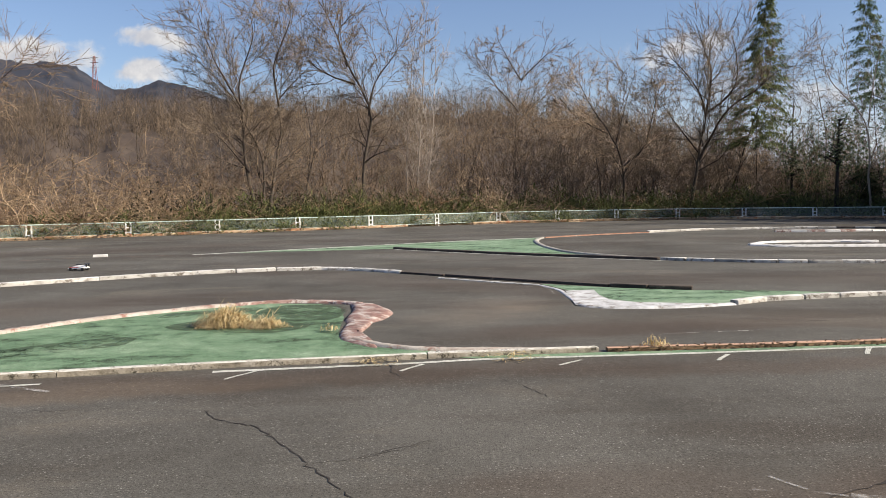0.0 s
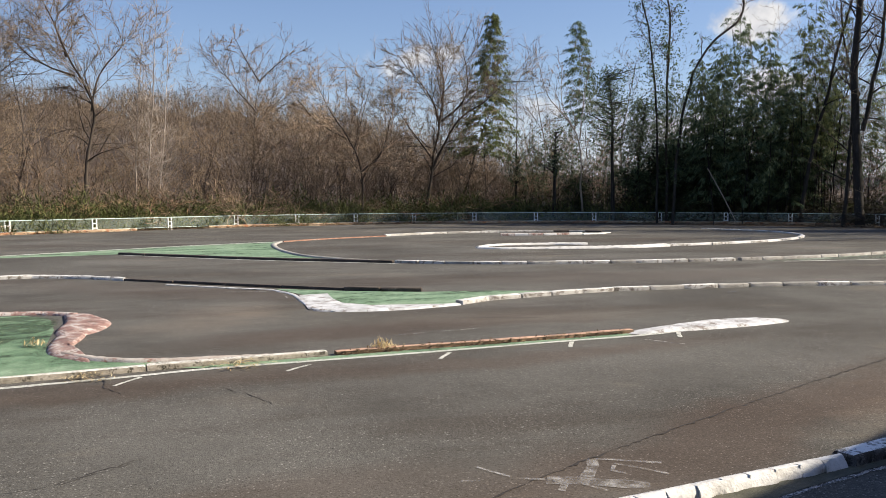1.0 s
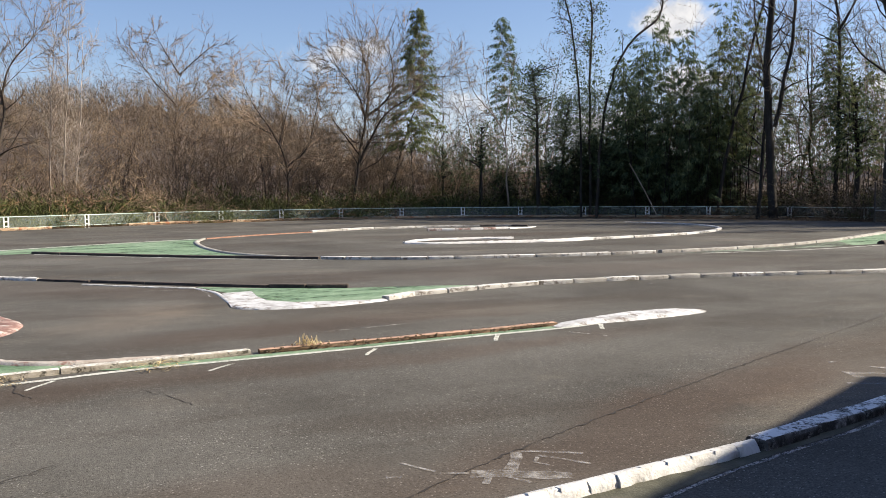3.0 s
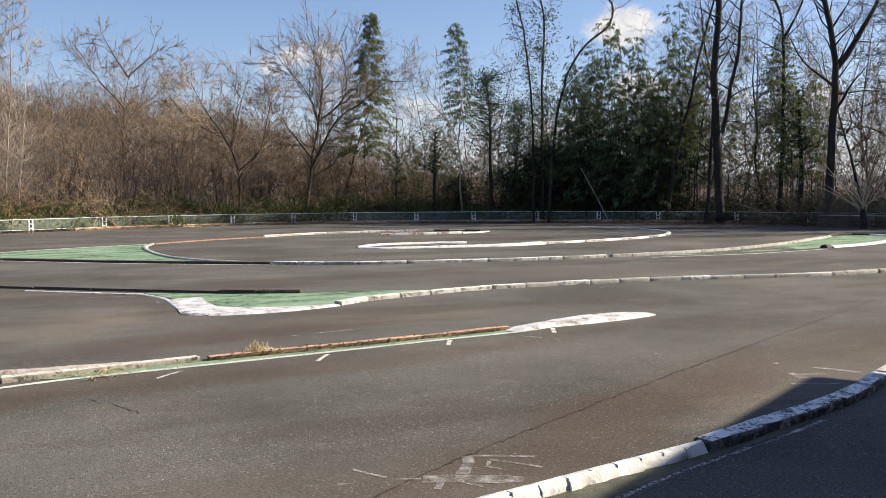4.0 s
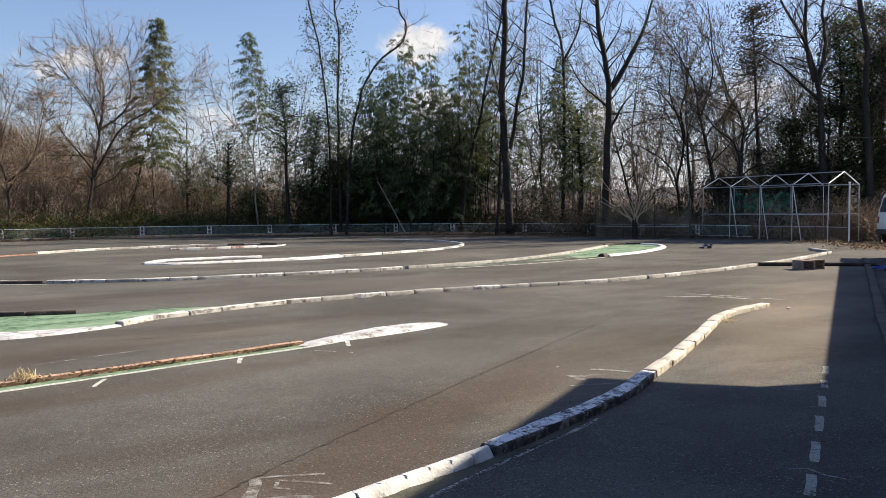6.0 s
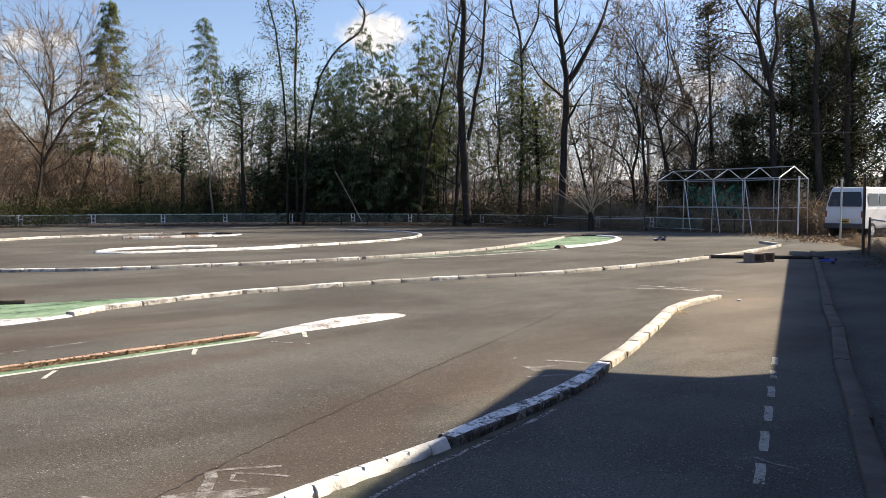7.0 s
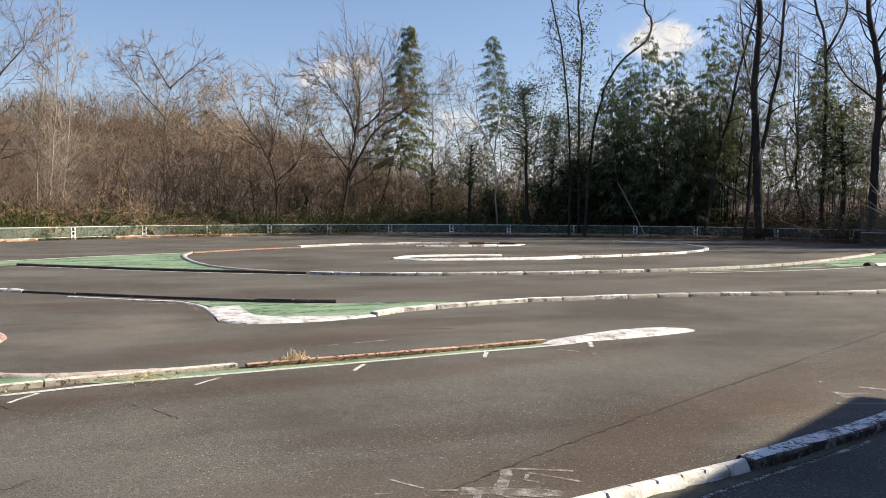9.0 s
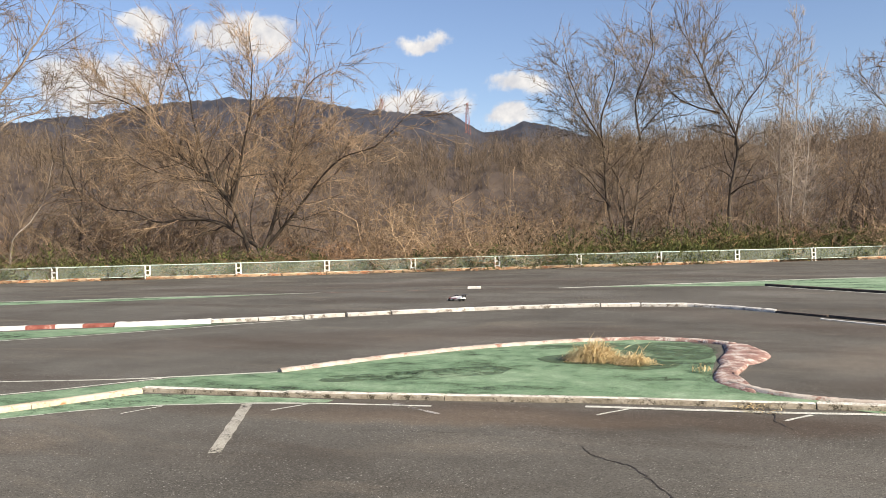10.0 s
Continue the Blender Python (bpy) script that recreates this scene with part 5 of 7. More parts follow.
trained_tree("bare tree with a bent trunk and a high open crown", 15, -6.6, 46, [
    ([(0, -0.2), (0.2, 3.4), (0.5, 6.1), (-0.6, 8.5), (-1.5, 10.6), (-2.2, 11.8), (-2.5, 12.4)], 0.13, 0.02), ([(0.5, 5.9), (0.9, 7.6), (2.0, 9.1), (2.2, 10.0)], 0.07, 0.02),
    ([(-0.6, 8.5), (-1.0, 10.2), (-0.2, 11.3)], 0.06, 0.02), ([(-0.2, 7.6), (-2.0, 8.3), (-3.1, 9.5), (-4.3, 10.5)], 0.06, 0.02)], BROWN_BARK, TWIG_MID, 0.19, 2.6, (8, 7))
trained_tree("group of slender pale bare stems with upright twigs", 16, -3.6, 49, [
    ([(0, -0.2), (0.1, 2.4), (0.2, 6.7), (0.4, 9.5), (0.7, 11.6)], 0.06, 0.012), ([(0.7, -0.2), (0.7, 2.8), (1.0, 6.8), (1.3, 10.8), (1.4, 12.2)], 0.06, 0.012), ([(1.1, -0.2), (1.7, 5.7), (2.0, 9.1), (2.1, 10.9)], 0.05, 0.012)], PALE_BARK, PALE_BARK, 0.2, 1.5, (6, 5), -0.06)
trained_tree("bare tree with a fan of grey limbs above the brush", 17, 4.1, 58, [
    ([(0, -0.2), (-0.2, 3.6), (-0.1, 7.4), (0.2, 9.3)], 0.12, 0.06), ([(0, 7.2), (-1.6, 9.2), (-3.0, 11.4)], 0.06, 0.02), ([(0.2, 9.3), (-0.8, 10.8), (-1.3, 11.6)], 0.05, 0.02),
    ([(0.2, 9.3), (1.8, 10.7), (2.4, 11.0)], 0.05, 0.02), ([(0, 6.7), (2.0, 8.5), (3.1, 10.1)], 0.05, 0.02)], BARK, TWIG, 0.17, 2.3, (7, 7))
trained_tree("bare tree with a low forked trunk", 18, 11.0, 50, [
    ([(0, -0.2), (-0.1, 3.0), (-0.9, 5.0), (-1.9, 6.5), (-2.6, 8.1)], 0.11, 0.02), ([(-0.1, 3.0), (1.1, 4.1), (1.6, 6.0), (2.0, 7.6)], 0.07, 0.02), ([(-0.5, 4.1), (0, 6.4), (0.5, 8.3)], 0.06, 0.02), ([(-0.9, 5.0), (-2.6, 5.9), (-3.6, 7.0)], 0.05, 0.02)], BROWN_BARK, TWIG, 0.17, 2.5, (8, 7))
trained_tree("dark bare tree with a wide crooked crown", 19, 15.2, 52, [
    ([(0, -0.2), (0.5, 3.9), (0.9, 6.1), (0.3, 7.8), (-0.7, 9.1), (-1.6, 10.3)], 0.13, 0.02), ([(0.9, 6.1), (1.2, 8.4), (0.8, 10.0), (0.3, 11.4)], 0.1, 0.02), ([(0.9, 6.1), (2.3, 7.4), (2.6, 9.0), (2.3, 10.6)], 0.09, 0.02),
    ([(0.4, 3.2), (2.0, 6.1), (3.6, 7.1), (4.9, 8.2), (6.0, 8.3)], 0.1, 0.02), ([(0.5, 3.9), (-0.8, 5.7), (-1.8, 7.2)], 0.06, 0.02)], BROWN_BARK, TWIG_MID, 0.18, 2.6, (8, 7))
trained_tree("thin pale bare tree among the evergreens", 20, 25.9, 52, [([(0, -0.2), (-0.2, 2.1), (-0.3, 5.0), (-1.3, 7.1), (-1.3, 9.5)], 0.08, 0.015), ([(-0.3, 5.0), (0, 7.8), (0.4, 9.6)], 0.05, 0.015), ([(-0.6, 5.6), (-2.2, 7.6), (-2.8, 9.6)], 0.05, 0.015)], PALE_BARK, TWIG_MID, 0.4, 1.8, (5, 4))
slim_tree = trained_tree("thin dark trunk reaching above the wood", 21, 30.6, 49.5, [([(0, -0.2), (-0.1, 6.5), (-0.6, 10.8), (-1.1, 13.0), (-1.3, 14.3)], 0.085, 0.04)], BACKLIT_DARK_BARK, TWIG_SHADE_DARK, 0.5, 1.3, (5, 4), 0.0, 2.5, 0.5)
ivy_tree = trained_tree("thin dark trunk with ivy reaching above the wood", 22, 31.2, 50, [([(0, -0.2), (0, 7.6), (0.1, 11.3), (-0.2, 13.1), (-0.1, 14.4)], 0.10, 0.045)], BACKLIT_DARK_BARK, TWIG_SHADE_DARK, 0.45, 1.5, (5, 4), 0.0, 2.0, 0.5)
bowed_tree = trained_tree("bowed dark trunk with a crooked top", 23, 31.6, 49, [([(0, -0.2), (0.2, 4.2), (0.9, 7.9), (2.1, 10.0), (3.4, 11.0), (3.7, 12.1), (3.3, 12.7), (3.2, 13.7)], 0.11, 0.045)], BACKLIT_DARK_BARK, TWIG_SHADE_DARK, 0.6, 1.3, (5, 4), 0.0, 2.0, 0.55)
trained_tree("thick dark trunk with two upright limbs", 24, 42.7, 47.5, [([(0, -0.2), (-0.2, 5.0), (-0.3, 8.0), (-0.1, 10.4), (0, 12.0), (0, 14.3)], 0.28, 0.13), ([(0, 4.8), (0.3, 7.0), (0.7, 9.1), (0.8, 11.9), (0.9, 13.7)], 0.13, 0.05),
    ([(-0.8, -0.2), (-0.7, 2.9), (-0.6, 7.0), (-1.1, 9.6), (-1.4, 12.1)], 0.13, 0.04)], BACKLIT_DARK_BARK, TWIG_SHADE_DARK, 0.42, 2.4, (6, 5), 0.0, 3.0, 0.35)
trained_tree("slanting dark trunk inside the bamboo", 25, 39.3, 49, [([(0, -0.2), (0.4, 3.0), (1.2, 7.2), (1.8, 10.3), (2.2, 12.0), (2.4, 13.3)], 0.13, 0.04)], BACKLIT_DARK_BARK, TWIG_SHADE_DARK, 0.5, 1.6, (5, 4), 0.0, 2.5, 0.4)
forked_tree = trained_tree("dark trunk with a high fork", 26, 46.2, 48, [([(0, -0.2), (0.1, 4.4), (0, 9.9), (-0.4, 11.6), (-0.7, 12.8)], 0.15, 0.05), ([(0, 9.6), (0.8, 11.2), (1.0, 12.3)], 0.09, 0.04)], BACKLIT_DARK_BARK, TWIG_SHADE_DARK, 0.4, 1.9, (6, 5), 0.0, 2.5, 0.4)
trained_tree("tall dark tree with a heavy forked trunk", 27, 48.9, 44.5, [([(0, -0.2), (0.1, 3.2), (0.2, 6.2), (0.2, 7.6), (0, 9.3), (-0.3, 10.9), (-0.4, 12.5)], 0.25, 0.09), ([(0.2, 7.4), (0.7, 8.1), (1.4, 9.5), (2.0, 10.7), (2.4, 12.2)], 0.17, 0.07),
    ([(0, 9.3), (0.7, 10.5), (0.9, 11.6)], 0.07, 0.03), ([(0.3, 5.5), (1.0, 6.8), (1.7, 7.8)], 0.08, 0.02), ([(0.2, 6.6), (-1.2, 8.0), (-2.0, 9.6)], 0.07, 0.02)], BACKLIT_DARK_BARK, TWIG_SHADE_DARK, 0.4, 2.3, (6, 5), 0.0, 3.0, 0.4)
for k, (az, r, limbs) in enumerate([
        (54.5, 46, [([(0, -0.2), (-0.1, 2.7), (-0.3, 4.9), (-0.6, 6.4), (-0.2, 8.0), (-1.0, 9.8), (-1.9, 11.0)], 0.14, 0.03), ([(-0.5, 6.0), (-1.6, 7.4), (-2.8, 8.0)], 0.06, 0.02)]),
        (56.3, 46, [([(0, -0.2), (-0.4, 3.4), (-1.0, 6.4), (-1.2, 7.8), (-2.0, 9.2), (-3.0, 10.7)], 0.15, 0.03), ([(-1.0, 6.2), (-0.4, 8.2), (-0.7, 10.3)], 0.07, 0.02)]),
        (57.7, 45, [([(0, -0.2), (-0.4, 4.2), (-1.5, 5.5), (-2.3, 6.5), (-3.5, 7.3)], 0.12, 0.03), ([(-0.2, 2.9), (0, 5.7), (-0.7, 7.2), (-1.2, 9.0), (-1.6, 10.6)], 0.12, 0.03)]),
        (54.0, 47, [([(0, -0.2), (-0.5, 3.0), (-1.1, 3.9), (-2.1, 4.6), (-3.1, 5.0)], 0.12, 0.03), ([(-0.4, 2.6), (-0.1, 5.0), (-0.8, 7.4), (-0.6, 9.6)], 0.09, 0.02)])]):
    trained_tree("arching dark tree with crooked limbs over the shelter", 30 + k, az, r, limbs, BACKLIT_DARK_BARK, TWIG_SHADE_DARK, 0.26, 2.7, (7, 5), 0.02, 0.0, 0.3)
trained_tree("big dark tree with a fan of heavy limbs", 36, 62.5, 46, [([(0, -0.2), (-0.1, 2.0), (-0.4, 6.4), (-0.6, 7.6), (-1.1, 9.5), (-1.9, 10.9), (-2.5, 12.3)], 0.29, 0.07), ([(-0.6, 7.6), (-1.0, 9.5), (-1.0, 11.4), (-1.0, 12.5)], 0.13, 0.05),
    ([(-0.5, 7.3), (-0.1, 9.6), (-0.3, 11.3), (-0.2, 12.4)], 0.13, 0.05), ([(-0.4, 6.7), (-2.0, 8.4), (-3.3, 9.3), (-4.2, 9.6)], 0.1, 0.03)], BACKLIT_DARK_BARK, TWIG_SHADE_DARK, 0.36, 2.3, (6, 5), 0.0, 2.5, 0.45)
trained_tree("dark upright trunk behind the van", 37, 65.1, 45, [([(0, -0.2), (-0.1, 2.8), (-0.3, 6.4), (-0.3, 9.1), (-0.6, 11.0), (-0.7, 12.6)], 0.2, 0.11)], BACKLIT_DARK_BARK, TWIG_SHADE_DARK, 0.4, 1.9, (6, 5), 0.0, 2.5, 0.3)
trained_tree("dark upright trunk behind the van", 38, 66.6, 46, [([(0, -0.2), (-0.2, 7.4), (-0.2, 9.2), (0, 11.0), (0.1, 12.6)], 0.18, 0.1)], BACKLIT_DARK_BARK, TWIG_SHADE_DARK, 0.4, 1.9, (6, 5), 0.0, 2.5, 0.3)

# trees behind those, copied; heights are those of a tree of size 1
open_tree = bare_tree("bare tree with a forked trunk and open grey twigs", 21, BARK, TWIG_MID, height=12.4, r=0.085, limbs=12, subs=(6, 4, 2), angle=(30, 62), reach=0.5, lift=0.06, first=0.18, fork=0.26)
plant(open_tree, [(-10.4, 50, 0.9, 130), (-15.4, 52, 0.72, 200), (-48.6, 47, 0.9, 60), (43.8, 58, 1.15, 20), (20.7, 56, 0.8, 40), (23.0, 57, 0.8, 110), (28.4, 56, 0.85, 300), (7.6, 58, 0.78, 20), (0.6, 60, 0.78, 170), (51.5, 56, 1.0, 220), (60.0, 56, 1.15, 60), (39.4, 57, 0.95, 10), (62.0, 51, 1.15, 250), (65.6, 52, 1.2, 130)])
gnarled = bare_tree("dark bare tree with a wide crooked crown", 22, BACKLIT_DARK_BARK, TWIG_SHADE_DARK, height=11.8, r=0.11, limbs=12, subs=(8, 6), angle=(42, 82), reach=0.5, lift=0.03, first=0.3, fork=0.5, wander=0.19)
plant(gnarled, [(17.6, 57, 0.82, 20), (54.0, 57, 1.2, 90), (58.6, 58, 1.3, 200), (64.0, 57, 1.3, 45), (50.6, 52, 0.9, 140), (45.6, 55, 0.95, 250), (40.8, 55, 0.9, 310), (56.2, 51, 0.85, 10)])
round_top = bare_tree("bare tree with a rounded twiggy crown", 14, BARK, TWIG, height=9.0, r=0.08, limbs=14, subs=(7, 5, 2), angle=(38, 70), reach=0.5, first=0.25, wander=0.15)
plant(round_top, [(1.0, 56, 0.9, 0), (7.2, 56, 0.88, 150), (12.8, 58, 0.84, 60), (-18.5, 58, 0.7, 80), (-30.0, 56, 0.7, 85), (-45.0, 50, 0.72, 200), (-41.0, 54, 0.7, 260), (-1.6, 56, 0.86, 300), (4.6, 54, 0.72, 40), (9.6, 54, 0.74, 240)])


def thicket(label, seed, mat, stems, tall_, width, deep, leaf):
    """A stretch of brush: many thin arching stems with tangled twigs, in one mesh, with some dead leaves."""
    rng = np.random.default_rng(seed)
    rods, tips = [], []
    for _ in range(stems):
        p = np.array([rng.uniform(-width / 2, width / 2), rng.uniform(-deep / 2, deep / 2), -0.1])
        h = tall_ * rng.uniform(0.45, 1.15)
        bold = rng.random() < 0.38
        st = branch(rng, p, np.array([rng.normal(0, 0.5), rng.normal(0, 0.5), 1.0]), h, rng.uniform(0.024, 0.036) if bold else rng.uniform(0.012, 0.02), 0.008, 5, 0.26, -0.10)
        rods.append(st)
        for _ in range(9):
            q, d = along(st[0], rng.uniform(0.12, 1.0))
            tw = branch(rng, q, d + rng.normal(0, 0.8, 3), rng.uniform(0.4, 1.5), 0.017 if bold else 0.009, 0.006, 2, 0.32, -0.10)
            rods.append(tw)
            for _ in range(5):
                q2, d2 = along(tw[0], rng.uniform(0.1, 1.0))
                rods.append(branch(rng, q2, d2 + rng.normal(0, 0.9, 3), rng.uniform(0.15, 0.6), 0.010 if bold else 0.006, 0.004, 1, 0.1, 0.0))
                tips.append(rods[-1][0][-1])
    th = thing("thicket", label, "brush", kind="stuff")
    v, f = twigs_of(rods)
    part("stems", fast_mesh("stems", v, f, mat, False), None, th)
    t = np.array(tips)
    t = t[rng.random(len(t)) < leaf]
    if len(t):
        v, f = leaves(t, 0.10, 0.05, rng)
        part("dead_leaves", fast_mesh("dead_leaves", v, f, DRY_LEAF, False), None, th)
    return th


brush = [thicket(lb, 31 + k, mt, 40, 3.4 + 0.4 * k, 6.2, 3.0, lf) for k, (lb, mt, lf) in enumerate([("tangled reddish-brown bare brush behind the fence", RUSSET_TWIG, 0.30), ("tangled brown bare brush behind the fence", TWIG, 0.15), ("tan dry tangled brush behind the fence", TAN_TWIG, 0.40), ("grey-brown bare brush behind the fence", TWIG_MID, 0.05)])]
# brush in dark twigs: the shade at the wood's foot is in its colour
dark_brush = [thicket("bare undergrowth, twigs coloured dark for the shade of the trees", 41 + k, TWIG_SHADE_DARK, 30, 4.2, 6.0, 3.0, 0.10) for k in range(2)]


def sapling_stand(label, seed, mat, stems, high, limbs=11, twigs=7):
    """A stand of slim young trees with fine upright limbs, in one mesh."""
    rng = np.random.default_rng(seed)
    rods = []
    for _ in range(stems):
        p = np.array([rng.uniform(-3.4, 3.4), rng.uniform(-1.8, 1.8), -0.1])
        h = high * rng.uniform(0.55, 1.08)
        st = branch(rng, p, np.array([*rng.normal(0, 0.16, 2), 1.0]), h, rng.uniform(0.014, 0.034), 0.007, 5, 0.15, 0.03)
        rods.append(st)
        for _ in range(limbs):
            u = rng.uniform(0.22, 0.98)
            q, d = along(st[0], u)
            lim = branch(rng, q, d * 0.7 + rng.normal(0, 0.55, 3), h * 0.26 * (1.25 - u) * rng.uniform(0.6, 1.5), 0.012, 0.006, 2, 0.16, 0.10)
            rods.append(lim)
            for _ in range(twigs):
                q2, d2 = along(lim[0], rng.uniform(0.1, 1.0))
                rods.append(branch(rng, q2, d2 + rng.normal(0, 0.5, 3), rng.uniform(0.25, 0.9), 0.007, 0.004, 1, 0.2, 0.06))
    st = thing("sapling_stand", label, "young trees", kind="stuff")
    part("stems", fast_mesh("stems", *twigs_of(rods), mat, False), None, st)
    return st


thin_young = [sapling_stand("stand of fine bare young trees, grey-brown", 101 + k, (TWIG_MID, TWIG)[k], 15, 7.6, 9, 5) for k in range(2)]
young = [sapling_stand("stand of slim bare young trees, warm brown", 91 + k, (TWIG, TWIG_MID, TWIG)[k], 21, 7.2) for k in range(3)]
grey_young = [sapling_stand("stand of slim grey-brown bare young trees", 96 + k, TWIG_MID, 16, 8.4) for k in range(2)]
rnd = random.Random(9)
used = set()


def scatter(models, az0, az1, step, r0, dr, size0, size1):
    az = az0
    while az < az1:
        k = rnd.randrange(len(models))
        m = standing(polar(az + rnd.uniform(-0.8, 0.8), r0(az) + dr + rnd.uniform(-0.8, 0.8), -0.05), -az + rnd.choice((0, 180)) + rnd.uniform(-15, 15), rnd.uniform(size0, size1), rnd.uniform(0.9, 1.2))
        if models[k].name in used:
            copy_thing(models[k], m)
        else:
            used.add(models[k].name)
            models[k].matrix_world = m
        az += step


def fence_r(az):
    """Distance of the fence line at a heading."""
    pts = [(-75, 45.0), (-60, 41.5), (-50, 39.8), (-40, 38.6), (-27, 37.0), (-15, 38.5), (-5, 43.0), (3, 45.5), (15, 49.3), (25, 50.2), (35, 49.5), (42, 47.0), (50, 43.5), (56, 41.5), (75, 40.0)]
    for (a, ra), (b, rb) in zip(pts, pts[1:]):
        if a <= az <= b:
            return ra + (rb - ra) * (az - a) / (b - a)
    return 45.0


scatter(brush, -62, -30, 4.4, fence_r, 2.4, 0.45, 1.0)
scatter(brush[:3], -30, -18, 3.0, fence_r, 2.4, 0.6, 1.15)
scatter(brush, -18, 16, 4.4, fence_r, 3.6, 0.55, 1.10)
scatter(brush, -60, 19, 5.2, fence_r, 5.6, 0.8, 1.45)
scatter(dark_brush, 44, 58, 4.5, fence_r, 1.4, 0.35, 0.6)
scatter(young, -60, -44, 5.2, fence_r, 9.0, 0.6, 0.95)
scatter(young, -44, -7, 4.6, fence_r, 9.0, 0.6, 0.95)
scatter(young, -7, 14, 3.8, fence_r, 8.5, 0.9, 1.2)
scatter(young, 14, 24, 3.6, fence_r, 9.0, 0.9, 1.15)
scatter(young, 6, 27, 3.6, fence_r, 6.0, 0.75, 1.1)
scatter(young, 19, 31, 4.0, fence_r, 11.0, 1.05, 1.3)
scatter(grey_young, 36, 67, 4.2, fence_r, 12.0, 0.95, 1.35)
scatter(thin_young, -64, -16, 5.0, fence_r, 14.0, 0.7, 0.9)
scatter(thin_young, -16, -6, 4.0, fence_r, 14.0, 0.8, 1.0)
scatter(thin_young, -6, 18, 3.0, fence_r, 14.0, 1.05, 1.3)
scatter(thin_young, 18, 34, 3.6, fence_r, 13.0, 1.0, 1.25)
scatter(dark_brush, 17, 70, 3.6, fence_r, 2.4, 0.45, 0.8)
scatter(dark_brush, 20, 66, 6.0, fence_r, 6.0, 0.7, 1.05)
scatter(grey_young, 17, 66, 4.2, fence_r, 8.5, 0.75, 1.1)
scatter(thin_young, 34, 70, 4.6, fence_r, 15.0, 0.9, 1.25)


def under_growth(seed, mat, n, width, deep, high, length, wide):
    rng = np.random.default_rng(seed)
    c = np.stack([rng.uniform(-width / 2, width / 2, n), rng.normal(0, deep / 2.5, n), high * rng.beta(1.6, 1.8, n)], 1)
    c[:, 2] *= 0.55 + 0.45 * np.sin(c[:, 0] * 1.9 + seed) * np.cos(c[:, 0] * 0.7 + c[:, 1])
    v, f = leaves(c, length, wide, rng, -0.75)
    return fast_mesh("undergrowth", v, f, mat, False)


sasa = []
for k in range(3):
    ob = part("undergrowth", under_growth(51 + k, SASA, 2000, 7.0, 2.4, 2.2, 0.40, 0.045))
    sasa.append(tagged(ob, "green-brown bamboo grass behind the fence", "undergrowth", kind="stuff"))
scatter(sasa, -64, -38, 5.0, fence_r, 1.5, 0.60, 0.95)
scatter(sasa, -38, -16, 6.0, fence_r, 1.6, 0.40, 0.75)
scatter(sasa, -22, 14, 5.0, fence_r, 1.3, 0.5, 0.75)
scatter(sasa, -18, 36, 5.2, fence_r, 2.3, 0.75, 1.1)
scatter(sasa, -14, 66, 6.5, fence_r, 4.2, 0.9, 1.3)
scatter(sasa, -8, 24, 5.0, fence_r, 4.0, 1.1, 1.5)


# dark leaf mass that stands in for the shadow inside the growth
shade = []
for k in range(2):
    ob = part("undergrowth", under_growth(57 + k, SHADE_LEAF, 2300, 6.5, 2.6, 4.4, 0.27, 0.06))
    shade.append(tagged(ob, "brown-green undergrowth, coloured dark for the shade of the trees", "undergrowth", kind="stuff"))
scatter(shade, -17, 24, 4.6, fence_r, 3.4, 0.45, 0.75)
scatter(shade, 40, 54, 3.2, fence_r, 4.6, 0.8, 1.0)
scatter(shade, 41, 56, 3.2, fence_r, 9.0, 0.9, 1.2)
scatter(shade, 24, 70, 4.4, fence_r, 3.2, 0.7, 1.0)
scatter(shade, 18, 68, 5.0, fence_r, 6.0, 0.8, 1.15)


